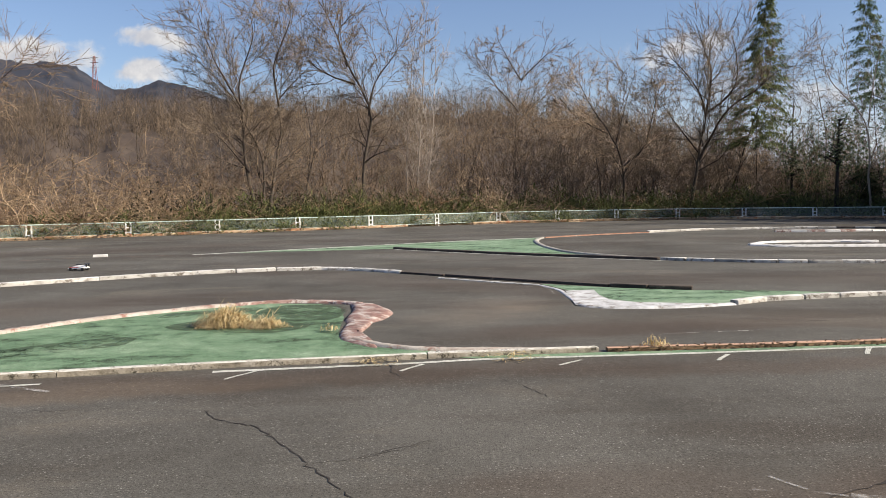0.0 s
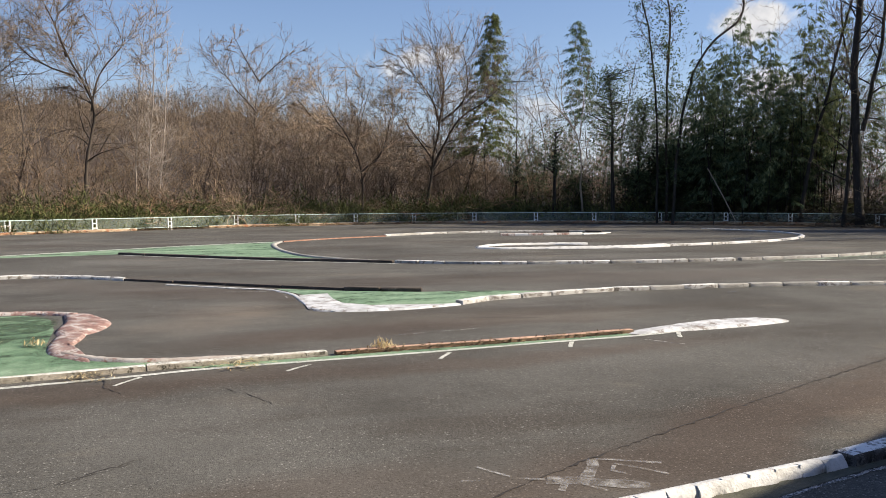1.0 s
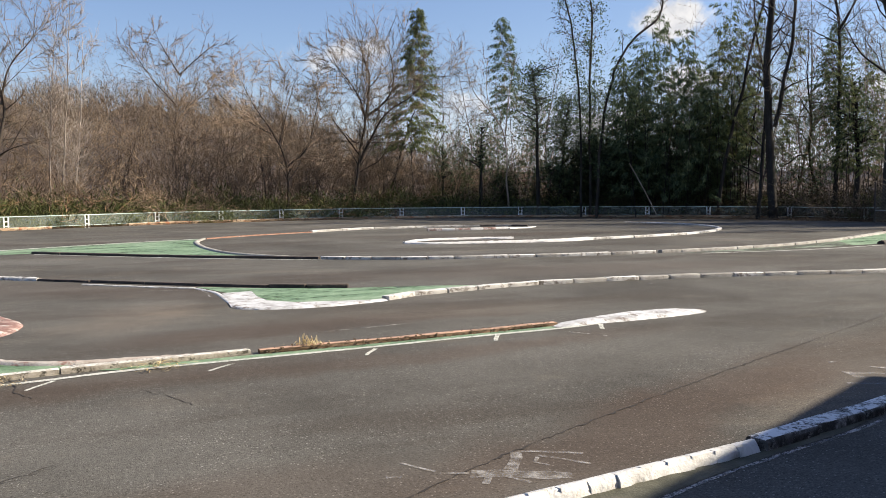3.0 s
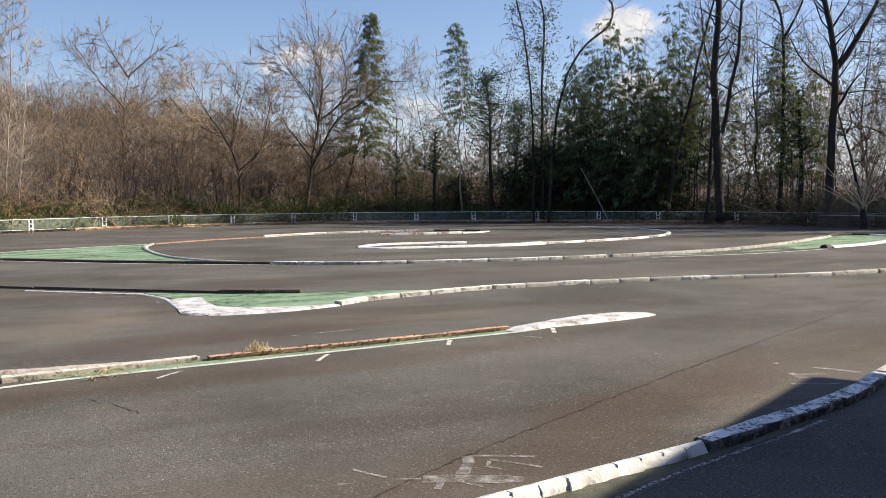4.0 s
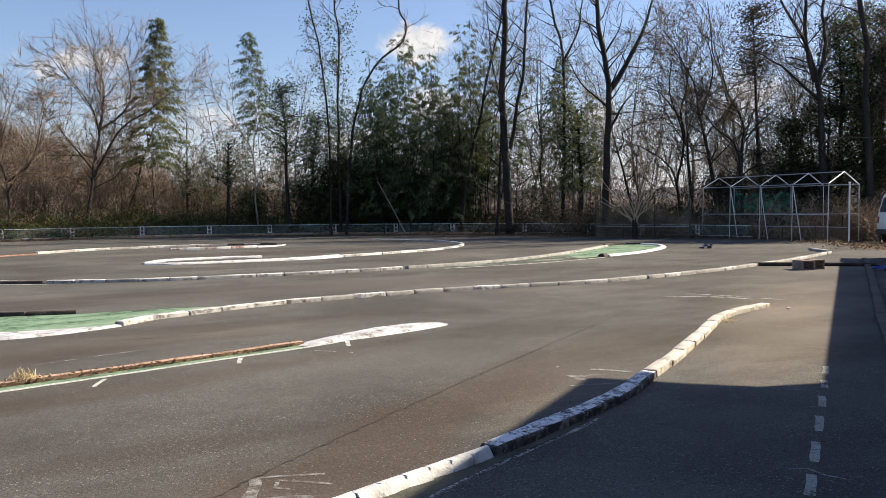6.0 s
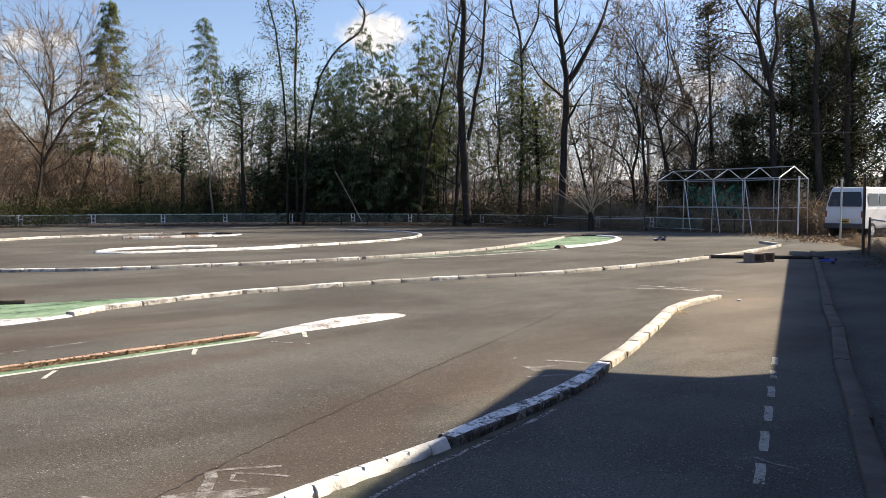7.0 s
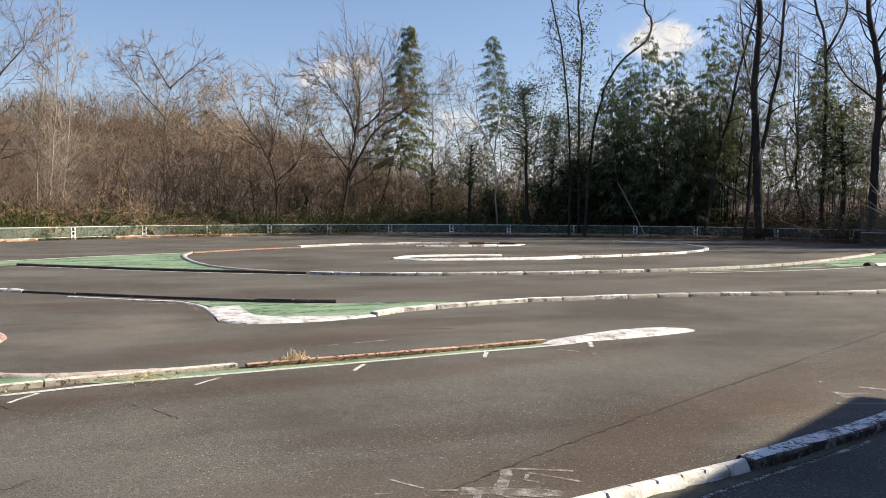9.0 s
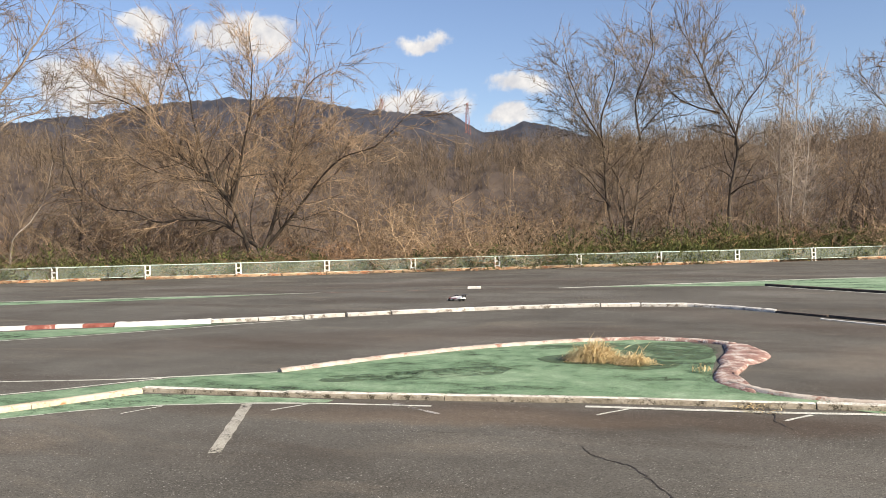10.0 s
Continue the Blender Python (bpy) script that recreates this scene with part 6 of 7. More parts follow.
def bamboo_clump(label, seed, culms, height, width, sprays, per, mat, base=0.15, low=0.6, reach=1.3, cone=0.0, size=0.30, bow=0.05):
    """A stand of bamboo: bowed culms with drooping plumes of small leaves."""
    rng = np.random.default_rng(seed)
    clump = thing("bamboo_clump", label, "bamboo")
    rods, spots, lead = [], [], []
    for k in range(culms):
        ring = math.sqrt((k + 0.5) / culms)
        az = k * 2.4
        p = np.array([math.cos(az) * ring * width / 2, math.sin(az) * ring * width / 2, -0.1])
        h = height * (1.0 - (1.0 - low) * ring) * rng.uniform(0.9, 1.04)
        culm = branch(rng, p, np.array([*(p[:2] * bow + rng.normal(0, 0.035, 2)), 1.0]), h, 0.03, 0.008, 8, 0.04, -0.02 * ring)
        rods.append(culm)
        for i in range(sprays):
            u = base + (1 - base) * (i + rng.uniform(0, 1)) / sprays
            q, d = along(culm[0], u)
            out = unit(rng.normal(0, 1, 3) * [1, 1, 0])
            # cone 1: reach shrinks to nothing at the tip; 0: almost even
            ln = reach * ((1.06 - u) / (1.06 - base)) ** (0.35 + 0.65 * cone) * rng.uniform(0.55, 1.25) + 0.12
            tw = branch(rng, q, out + [0, 0, 0.75], ln, 0.008, 0.003, 3, 0.10, -0.34)
            rods.append((tw[0][[0, 2]], tw[1][[0, 2]]))
            n = max(4, int(per * ln / reach * rng.uniform(0.7, 1.3)) + per // 3)
            at = [along(tw[0], a) for a in rng.uniform(0.25, 1.0, n)]
            spots.append(np.array([a[0] for a in at]) + rng.normal(0, 1, (n, 3)) * [0.07, 0.07, 0.05])
            lead.append(np.array([a[1] for a in at]) + [0, 0, -0.45])
    v, f = twigs_of(rods)
    part("culm", fast_mesh("culm", v, f, BACKLIT_DARK_BARK, False), None, clump)
    v, f = leaves(np.concatenate(spots), size, size * 0.2, rng, 0.45, np.concatenate(lead))
    part("foliage", fast_mesh("foliage", v, f, mat, False), None, clump, "small hanging green leaves")
    return clump


broad = bamboo_clump("broad dark green bamboo stand with hanging plumes", 61, 26, 11.8, 5.0, 46, 30, BAMBOO, 0.14, 0.62, 1.25, 0.25, 0.24, 0.05)
plant(broad, [(36.1, 51.2, 1.12, 0), (38.0, 53.5, 0.78, 140), (33.6, 53, 0.62, 120)])
wispy = bamboo_clump("loose green bamboo with open plumes", 64, 7, 12.5, 2.6, 44, 20, BAMBOO_MID, 0.26, 0.7, 1.1, 0.3, 0.23)
plant(wispy, [(29.2, 52, 0.74, 0), (39.6, 50.5, 0.9, 60), (41.8, 52.5, 0.9, 200), (66.0, 56, 1.15, 0), (64.2, 53, 1.1, 310), (31.6, 53, 0.86, 200), (33.2, 54, 0.98, 20), (44.8, 53, 0.62, 250), (38.8, 52, 0.82, 100), (27.2, 54, 0.62, 300), (25.0, 55, 0.55, 40), (22.6, 56, 0.55, 170), (30.4, 52, 0.66, 260), (34.2, 55, 0.9, 320), (60.6, 54, 0.9, 30)])
column = bamboo_clump("tall narrow column of green bamboo", 65, 9, 14.6, 2.4, 42, 30, LIT_BAMBOO, 0.30, 0.74, 1.0, 0.4, 0.25)
plant(column, [(40.6, 50.5, 1.0, 60), (47.2, 47.5, 0.72, 10)])
spire = bamboo_clump("narrow tall bamboo spire, yellow-green", 62, 1, 13.4, 0.25, 360, 54, LIT_BAMBOO, 0.32, 0.99, 2.5, 1.0, 0.22)
plant(spire, [(19.3, 55, 1.0, 0)])
feather = bamboo_clump("single feathery bamboo above the wood", 63, 1, 13.9, 0.3, 170, 46, BAMBOO_MID, 0.48, 0.98, 1.7, 0.6, 0.21)
plant(feather, [(26.4, 55, 1.0, 90), (44.9, 53, 0.85, 10)])


def evergreen(label, seed, height, width, n, low=0.10, mat=None):
    """A broad-leaved evergreen: a trunk, limbs and clumps of leaves with gaps."""
    rng = np.random.default_rng(seed)
    tree = thing("evergreen_tree", label, "tree", "evergreens behind the fence")
    wood, spots = [branch(rng, np.array([0, 0, -0.2]), np.array([0, 0, 1.0]), height * 0.92, 0.16, 0.03, 7, 0.06, 0.03)], []
    for i in range(58):
        u = rng.uniform(low, 1.0)
        p, d = along(wood[0][0], u)
        az = i * 2.4
        ln = width * 0.5 * (1.12 - 0.75 * u) * rng.uniform(0.5, 1.15)
        limb = branch(rng, p, np.array([math.cos(az), math.sin(az), 0.45]), ln * (0.75 + 0.5 * math.sin(u * 9 + az)), 0.04, 0.010, 4, 0.2, 0.02)
        wood.append(limb)
        for _ in range(5):
            c, _d = along(limb[0], rng.uniform(0.25, 1.0))
            k = max(3, int(n / 290 * rng.uniform(0.3, 1.7)))
            spots.append(c + rng.normal(0, 1, (k, 3)) * [0.42, 0.42, 0.30])
    v, f = tubes(wood, 5)
    part("trunk", fast_mesh("trunk", v, f, BACKLIT_DARK_BARK), None, tree)
    v, f = leaves(np.concatenate(spots), 0.17, 0.075, rng, 0.2)
    part("crown", fast_mesh("crown", v, f, mat or EVERGREEN, False), None, tree, "dense dark evergreen leaves")
    return tree


dense = evergreen("dark broad-leaved evergreen in deep shade", 71, 8.0, 7.0, 10500)
# the copies at 30.8 and 32.4 darken a shaded hollow under the trees
plant(dense, [(60.6, 47, 0.78, 0), (62.6, 48.5, 0.92, 90), (64.6, 47.5, 0.95, 160), (66.8, 49, 1.22, 45), (69.5, 47, 1.3, 160), (30.8, 54, 0.62, 200), (32.4, 52.5, 0.55, 20), (58.6, 50, 0.62, 10)])
upper = evergreen("evergreen with a leafy crown on a bare stem", 72, 10.4, 6.4, 4000, 0.52, BAMBOO)
plant(upper, [(27.8, 51, 0.95, 30), (29.0, 52.5, 0.78, 140), (63.3, 50, 1.2, 0), (66.6, 51, 1.25, 200), (68.2, 49, 1.3, 90), (65.0, 53, 1.3, 300)])
olive = evergreen("olive-brown leafy crown high on a bent stem", 75, 13.2, 6.6, 4200, 0.70, OLIVE_LEAF)
plant(olive, [(58.9, 49, 1.0, 0), (65.2, 52, 0.98, 120)])
mid_bush = evergreen("green leafy bush on a thin stem", 74, 6.2, 3.0, 1500, 0.55, BAMBOO_MID)
plant(mid_bush, [(23.9, 52, 1.0, 0), (47.4, 47.5, 1.25, 90), (21.4, 54, 0.8, 200)])


def ivy(tree, seed, bends, low, high, n, wide, mat):
    """Leafy climbers round a trunk, in uneven clumps."""
    rng = np.random.default_rng(seed)
    way = np.array([tuple(q) for q in spline([(x, z, 0) for x, z in bends], 0.35)])
    path = np.stack([way[:, 0], 0 * way[:, 0], way[:, 1]], 1)
    spots = []
    for _ in range(n):
        p, _d = along(path, rng.uniform(low, high))
        p = p + rng.normal(0, wide, 3) * [1, 1, 0.5]
        spots.append(p + rng.normal(0, 1, (rng.integers(14, 60), 3)) * [0.20, 0.20, 0.28])
    part("ivy", fast_mesh("ivy", *leaves(np.concatenate(spots), 0.16, 0.07, rng, 0.3), mat, False), None, tree, "climbing green leaves in loose clumps")


ivy(slim_tree, 1, [(0, -0.2), (-0.1, 6.5), (-0.6, 10.8), (-1.1, 13.0)], 0.35, 0.97, 34, 0.30, BAMBOO)
ivy(ivy_tree, 2, [(0, -0.2), (0, 7.6), (0.1, 11.3), (-0.2, 13.1)], 0.25, 0.98, 60, 0.36, BAMBOO)
ivy(bowed_tree, 3, [(0, -0.2), (0.2, 4.2), (0.9, 7.9), (2.1, 10.0), (3.4, 11.0)], 0.2, 0.75, 24, 0.30, BAMBOO_MID)
ivy(forked_tree, 4, [(0, -0.2), (0.1, 4.4), (0, 9.9)], 0.2, 1.0, 40, 0.36, BAMBOO_MID)
low_bush = evergreen("low dark evergreen bush under the trees", 73, 3.4, 5.5, 6500, 0.05, EVERGREEN)
plant(low_bush, [(25.6, 55, 0.8, 40), (29.4, 54, 1.0, 80), (31.4, 52, 1.25, 120), (33.2, 52, 1.2, 20), (36.0, 53, 1.1, 200), (39.0, 53, 0.95, 240), (56.6, 50, 1.0, 70), (61.0, 49, 1.2, 20)])

vines = thicket("tan dry vines and weeds by the shelter", 47, TAN_TWIG, 55, 2.0, 6.0, 2.0, 0.3)
for k, (az, r, s) in enumerate([(62.0, 41.0, 0.9), (65.6, 40.5, 1.0), (58.4, 43.0, 0.8), (54.5, 43.0, 0.7)]):
    m = standing(polar(az, r, -0.05), -az, s)
    if k:
        copy_thing(vines, m)
    else:
        first_m = m
vines.matrix_world = first_m

# wooded slope behind, and the hills beyond
HEIGHTS = [(-95, 5.6), (-60, 5.8), (-45, 5.6), (-30, 5.4), (-20, 5.2), (-8, 5.6), (4, 5.4), (10, 4.4), (14, 2.8), (22, 0.7), (40, 0.3), (95, 0.3)]
RIDGE = [(-100, 6.0), (-60, 6.8), (-52, 7.3), (-47.2, 8.1), (-42.5, 9.2), (-38.3, 9.5), (-35.4, 9.6), (-30.2, 8.7), (-27.2, 8.4), (-25.3, 7.9), (-21.9, 6.6), (-18, 5.8), (-10, 5.0), (5, 3.2), (20, 1.2), (60, 0.9), (100, 0.9)]
RIDGE_TWO = [(-60, 5.0), (-30, 7.6), (-27.0, 8.2), (-25.4, 8.5), (-24.0, 8.1), (-21.9, 6.9), (-20.6, 7.2), (-19.3, 7.6), (-17.5, 7.2), (-15, 6.4), (-5, 5.2), (8, 3.2), (20, 1.2), (40, 0.8)]


def curve_at(table, az):
    for (a, ha), (b, hb) in zip(table, table[1:]):
        if a <= az <= b:
            u = (az - a) / (b - a)
            return ha + (hb - ha) * u
    return table[-1][1]


def slope(name, label, table, r0, r1, az0, az1, steps, rows, rough, grain, mat):
    vs, fs = [], []
    for j in range(rows):
        u = j / (rows - 1)
        r = r0 + (r1 - r0) * u
        for i in range(steps + 1):
            az = az0 + (az1 - az0) * i / steps
            p = polar(az, r)
            top = 1.5 + r1 * math.tan(radians(curve_at(table, az)))
            bump = noise.fractal(Vector((p.x * grain, p.y * grain, 3.0)), 1.0, 2.0, 4) * rough
            bump += noise.noise(Vector((p.x * grain * 26, p.y * grain * 26, 7.0))) * rough * 0.28
            p.z = -0.5 + top * (u ** 0.8) + bump * min(1.0, u * 3)
            vs.append(p)
    for j in range(rows - 1):
        for i in range(steps):
            a = j * (steps + 1) + i
            fs.append((a, a + 1, a + steps + 2, a + steps + 1))
    return tagged(part(name, mesh_of(name, vs, fs, mat, True)), label, "hill", kind="structure")


slope("wooded_slope", "brown slope covered with bare trees", HEIGHTS, 75, 175, -90, 90, 420, 26, 2.6, 0.11, WOODS)
slope("far_hill", "distant wooded hill, tinted dark blue for haze", RIDGE, 700, 1500, -100, 100, 1100, 16, 16.0, 0.006, FAR_HILL)
slope("far_hill", "more distant wooded ridge, tinted blue for haze", RIDGE_TWO, 1500, 2400, -60, 40, 500, 10, 20.0, 0.004, FAR_HILL)


def far_trees(seed, n):
    """Bare crowns standing on the slope, joined: fans of fine twigs on thin stems."""
    rng = np.random.default_rng(seed)
    rods = []
    for _ in range(n):
        az, r = rng.uniform(-66, 20), 80 + 94 * rng.uniform(0, 1) ** 0.55
        u = (r - 75) / 100.0
        top = 1.5 + 175 * math.tan(radians(curve_at(HEIGHTS, az)))
        b = np.array(polar(az, r, -1.5 + top * max(0.0, u) ** 0.8))
        h = rng.uniform(5, 8)
        lean_ = np.array([*rng.normal(0, 0.06, 2), 1.0])
        stem = np.array([b, b + lean_ * h])
        rods.append((stem, (0.07, 0.02)))
        for _ in range(44):
            w_ = rng.uniform(0.15, 0.85)
            p = b + lean_ * h * w_ + rng.normal(0, 0.25 + 0.5 * w_, 3)
            d = unit(rng.normal(0, 0.45, 3) + np.array([0, 0, 0.85]))
            rods.append((np.array([p, p + d * rng.uniform(1.0, 3.4) * (1.2 - w_ * 0.6)]), (rng.uniform(0.018, 0.032), 0.01)))
    return twigs_of(rods)


tagged(part("far_woods", fast_mesh("far_woods", *far_trees(81, 1450), FAR_TWIG, False)), "bare brown trees covering the slope", "woods", kind="stuff")

# ---- power line pylons on the ridge ----


def pylon(label, az, r, base, height):
    tower = thing("pylon", label, "pylon", at=polar(az, r, base))
    v, f = tubes([(np.array([(sx * 4, sy * 4, 0), (sx * 1.2, sy * 1.2, height)]), (0.42, 0.36)) for sx in (-1, 1) for sy in (-1, 1)], 4)
    part("tower_frame", fast_mesh("tower_frame", v, f, RED_KERB), None, tower)
    for k in range(7):
        z, h = height * k / 7, height * (k + 1) / 7
        w0, w1 = 4 - 2.8 * k / 7, 4 - 2.8 * (k + 1) / 7
        v, f = tubes([(np.array([(-w0, -w0, z), (w1, -w1, h)]), (0.24, 0.24)), (np.array([(w0, -w0, z), (-w1, -w1, h)]), (0.24, 0.24))], 4)
        part("brace", fast_mesh("brace", v, f, RED_KERB if k % 2 else DARK_STEEL), None, tower)
    for z in (0.72, 0.84, 0.96):
        v, f = tubes([(np.array([(-6.5, 0, height * z), (6.5, 0, height * z)]), (0.3, 0.3))], 4)
        part("cross_arm", fast_mesh("cross_arm", v, f, DARK_STEEL), None, tower)
    return tower


pylon("red and white lattice pylon on the ridge", -22.95, 1460, 168.0, 62.0)
pylon("small lattice pylon on the hill's crest", -28.7, 1480, 222.0, 22.0)

# ---- dry grass ----


def tuft(label, at, n, high, spread, seed, mat=None, flat_=0.5):
    """Bent dry blades heaped thickest at the middle."""
    rng = np.random.default_rng(seed)
    vs, fs = [], []
    for i in range(n):
        p = np.array([rng.normal(0, spread * 0.30), rng.normal(0, spread * 0.20), 0.0])
        near = math.exp(-3.0 * (p[0] ** 2 + (1.5 * p[1]) ** 2) / spread ** 2)
        p[2] = rng.uniform(0, 0.35) * high * near
        d = unit(np.array([rng.normal(0, flat_), rng.normal(0, flat_), rng.uniform(0.05, 0.7)]))
        ln = high * rng.uniform(0.4, 1.0) * (0.5 + 0.6 * near)
        side = unit(np.cross(d, [0.3, 0.2, 1])) * rng.uniform(0.0025, 0.0055)
        mid, tip = p + d * ln * 0.55, p + d * ln + np.array([0, 0, -ln * rng.uniform(0.15, 0.6)])
        tip[2], mid[2] = max(0.012, tip[2]), max(0.012, mid[2])
        b = len(vs)
        vs += [p - side, p + side, mid + side * 0.8, mid - side * 0.8, tip]
        fs += [(b, b + 1, b + 2, b + 3), (b + 3, b + 2, b + 4)]
    ob = part("grass_tuft", mesh_of("grass_tuft", vs, fs, mat or STRAW))
    ob.location = at
    return tagged(ob, label, "grass", kind="stuff")


tuft("dry straw-coloured grass clump on the green island", (-2.9, 9.82, 0.004), 2300, 0.36, 0.44, 1, flat_=0.95)
tuft("dry straw-coloured grass clump on the green island", (-2.42, 9.68, 0.004), 700, 0.26, 0.38, 2, flat_=1.1)
tuft("a few tall dry stalks on the green island", (-2.7, 9.9, 0.1), 12, 0.5, 0.8, 8, flat_=0.5)
tuft("small dry grass tuft against the kerb", (1.72, 8.02, 0.03), 110, 0.16, 0.22, 3)
tuft("small dry grass tuft at the island's nose", (-1.6, 9.3, 0.004), 45, 0.15, 0.25, 4)
tuft("flattened dry grass beside the white line", (0.35, 7.62, 0.006), 90, 0.16, 0.5, 5, flat_=2.0)
tuft("flattened dry grass beside the white line", (-0.9, 7.5, 0.006), 70, 0.15, 0.4, 6, flat_=2.0)
tuft("small dry grass tuft by the pit kerb", (9.7, 6.25, 0.0), 40, 0.07, 0.3, 7)

# stains on the green island
MUD = paint_material("dark_soil_stain", [(0.045, 0.062, 0.038), (0.075, 0.10, 0.06)], (0.42, 0.56), 1.2, (0.10, 0.19, 0.11), 1.0)
for c, (rx, ry), turn in [((-2.75, 9.78), (0.85, 0.5), -12), ((-2.2, 10.9), (0.6, 0.85), 10), ((-4.2, 8.5), (0.75, 0.35), 40), ((-4.9, 8.0), (0.6, 0.25), 35), ((-3.4, 11.0), (0.7, 0.25), 30)]:
    pts = [(c[0] + rx * math.cos(t) * math.cos(radians(turn)) - ry * math.sin(t) * math.sin(radians(turn)) + 0.05 * math.sin(5 * t), c[1] + rx * math.cos(t) * math.sin(radians(turn)) + ry * math.sin(t) * math.cos(radians(turn)) + 0.04 * math.sin(3 * t)) for t in [k * math.pi / 8 for k in range(16)]]
    area("soil_stain", "dark soil stain on the green paint", pts, MUD, 0.007)


def litter(label, places, n, spread, seed, size=0.10):
    rng = np.random.default_rng(seed)
    c = []
    for (ax, ay), (bx, by) in zip(places, places[1:]):
        u = rng.random(n)
        c.append(np.stack([ax + (bx - ax) * u + rng.normal(0, spread, n), ay + (by - ay) * u + rng.normal(0, spread, n), rng.uniform(0.012, 0.06, n)], 1))
    v, f = leaves(np.concatenate(c), size, size * 0.65, rng, 0.0)
    v[:, 2] = np.clip(v[:, 2], 0.006, 0.12)
    return tagged(part("leaf_litter", fast_mesh("leaf_litter", v, f, LITTER, False)), label, "dead leaves", kind="stuff")


litter("brown dead leaves along the edge of the asphalt", [(18.0, 45.3), (24.0, 41.0), (28.5, 36.6), (31.6, 32.0), (33.0, 27.5), (33.9, 23.0), (34.2, 19.0), (31.8, 15.8), (28.5, 12.8)], 700, 0.6, 3)
litter("brown dead leaves below the track fence", [(-46.0, 14.2), (-33.0, 22.4), (-17.0, 32.4), (-1.0, 42.5), (5.4, 46.0), (12.3, 47.0)], 420, 0.16, 4)
litter("dry moss and crumbs at the foot of the rust-brown kerb", [(1.3, 7.895), (2.3, 7.98), (3.6, 8.11), (4.5, 8.23)], 170, 0.014, 6, 0.028)
litter("dead leaves and rubbish beside the pit lane", [(18.5, 6.6), (21.0, 8.1), (24.4, 10.0)], 320, 0.35, 5, 0.05)

# ---- pipe shelter, net fence and poles at the far corner ----
NET_GREEN = bpy.data.materials.new("dark_green_net")
NET_GREEN.use_nodes = True
g = Nodes(NET_GREEN.node_tree)
p = g.add("NewGeometry").outputs["Position"]
g.add("OutputMaterial", {0: g.add("MixShader", {0: g.step(g.noise(p, 2.6, 4.0, 0.6), 0.36, 0.66), 1: g.add("BsdfPrincipled", {"Base Color": g.ramp(g.noise(p, 1.5), [(0.3, (0.02, 0.12, 0.075)), (0.7, (0.06, 0.22, 0.14))]), "Roughness": 0.7}).outputs[0], 2: g.add("BsdfTransparent").outputs[0]}).outputs[0]})

A, B = polar(63.48, 37.8), polar(56.19, 43.2)
ridge_way = (B - A).normalized()
cross = Vector((0.998, 0.06, 0))
shelter = thing("pipe_shelter", "bare white pipe frame of a shelter with torn green netting", "shelter")


def pipe(name, pts, r, mat, parent, label=""):
    v, f = tubes([(np.array([tuple(q) for q in pts]), [r] * len(pts))], 6)
    return part(name, fast_mesh(name, v, f, mat), None, parent, label)


HALF, EAVE, TOP, LONG = 1.40, 2.33, 2.82, (B - A).length
for k in range(5):
    c = A + ridge_way * LONG * k / 4
    l, r = c - cross * HALF, c + cross * HALF
    up = lambda q, z: q + Vector((0, 0, z))
    pipe("roof_bow", [up(l, EAVE), up(c, TOP), up(r, EAVE)], 0.022, FENCE_WHITE, shelter)
    for foot, side in ((l, -0.05), (r, 0.05)):
        pipe("post", [up(foot + cross * side, -0.05), up(foot, EAVE)], 0.021, STEEL, shelter)
    if k in (1, 2, 3):
        pipe("brace", [up(l - ridge_way * 0.5, -0.05), up(l, EAVE)], 0.022, STEEL, shelter)
for s in (-HALF, HALF):
    for z in (EAVE, 1.1):
        pipe("side_rail", [A + cross * s + Vector((0, 0, z)), B + cross * s + Vector((0, 0, z))], 0.024, STEEL, shelter)
pipe("ridge_rail", [A + Vector((0, 0, TOP)), B + Vector((0, 0, TOP))], 0.022, STEEL, shelter)
n0, n1 = A + ridge_way * LONG * 0.50 + cross * (HALF + 0.06), A + ridge_way * LONG * 1.04 + cross * (HALF + 0.06)
vs, fs = [], []
for i in range(13):
    q = n0.lerp(n1, i / 12)
    sag = 0.14 * math.sin(i * 1.3)
    for j in range(5):
        vs.append(q + cross * (0.05 * math.sin(i + j)) + Vector((0, 0, 0.62 + (2.05 + sag - 0.62) * j / 4)))
for i in range(12):
    for j in range(4):
        fs.append((i * 5 + j, (i + 1) * 5 + j, (i + 1) * 5 + j + 1, i * 5 + j + 1))
part("netting", mesh_of("netting", vs, fs, NET_GREEN), None, shelter, "torn dark green netting")

# chain-link fence by the shelter


def wire_net(name, way, pitch, thick, dark, light):
    """Wire mesh: thin slanting wires with open gaps, for a fence that runs along `way`."""
    m = bpy.data.materials.new(name)
    m.use_nodes = True
    g = Nodes(m.node_tree)
    p = g.add("NewGeometry").outputs["Position"]
    s = g.add("SeparateXYZ", {0: p})
    run = g.math("ADD", g.math("MULTIPLY", s.outputs[0], way[0]), g.math("MULTIPLY", s.outputs[1], way[1]))
    lines = []
    for sign in (1.0, -1.0):
        t = g.math("PINGPONG", g.math("ADD", run, g.math("MULTIPLY", s.outputs[2], sign)), pitch)
        lines.append(g.math("LESS_THAN", t, thick))
    wire = g.math("MAXIMUM", lines[0], lines[1])
    b = g.add("BsdfPrincipled", {"Base Color": g.ramp(g.noise(p, 2.0), [(0.3, dark), (0.7, light)]), "Roughness": 0.6})
    g.add("OutputMaterial", {0: g.add("MixShader", {0: wire, 1: g.add("BsdfTransparent").outputs[0], 2: b.outputs[0]}).outputs[0]})
    return m


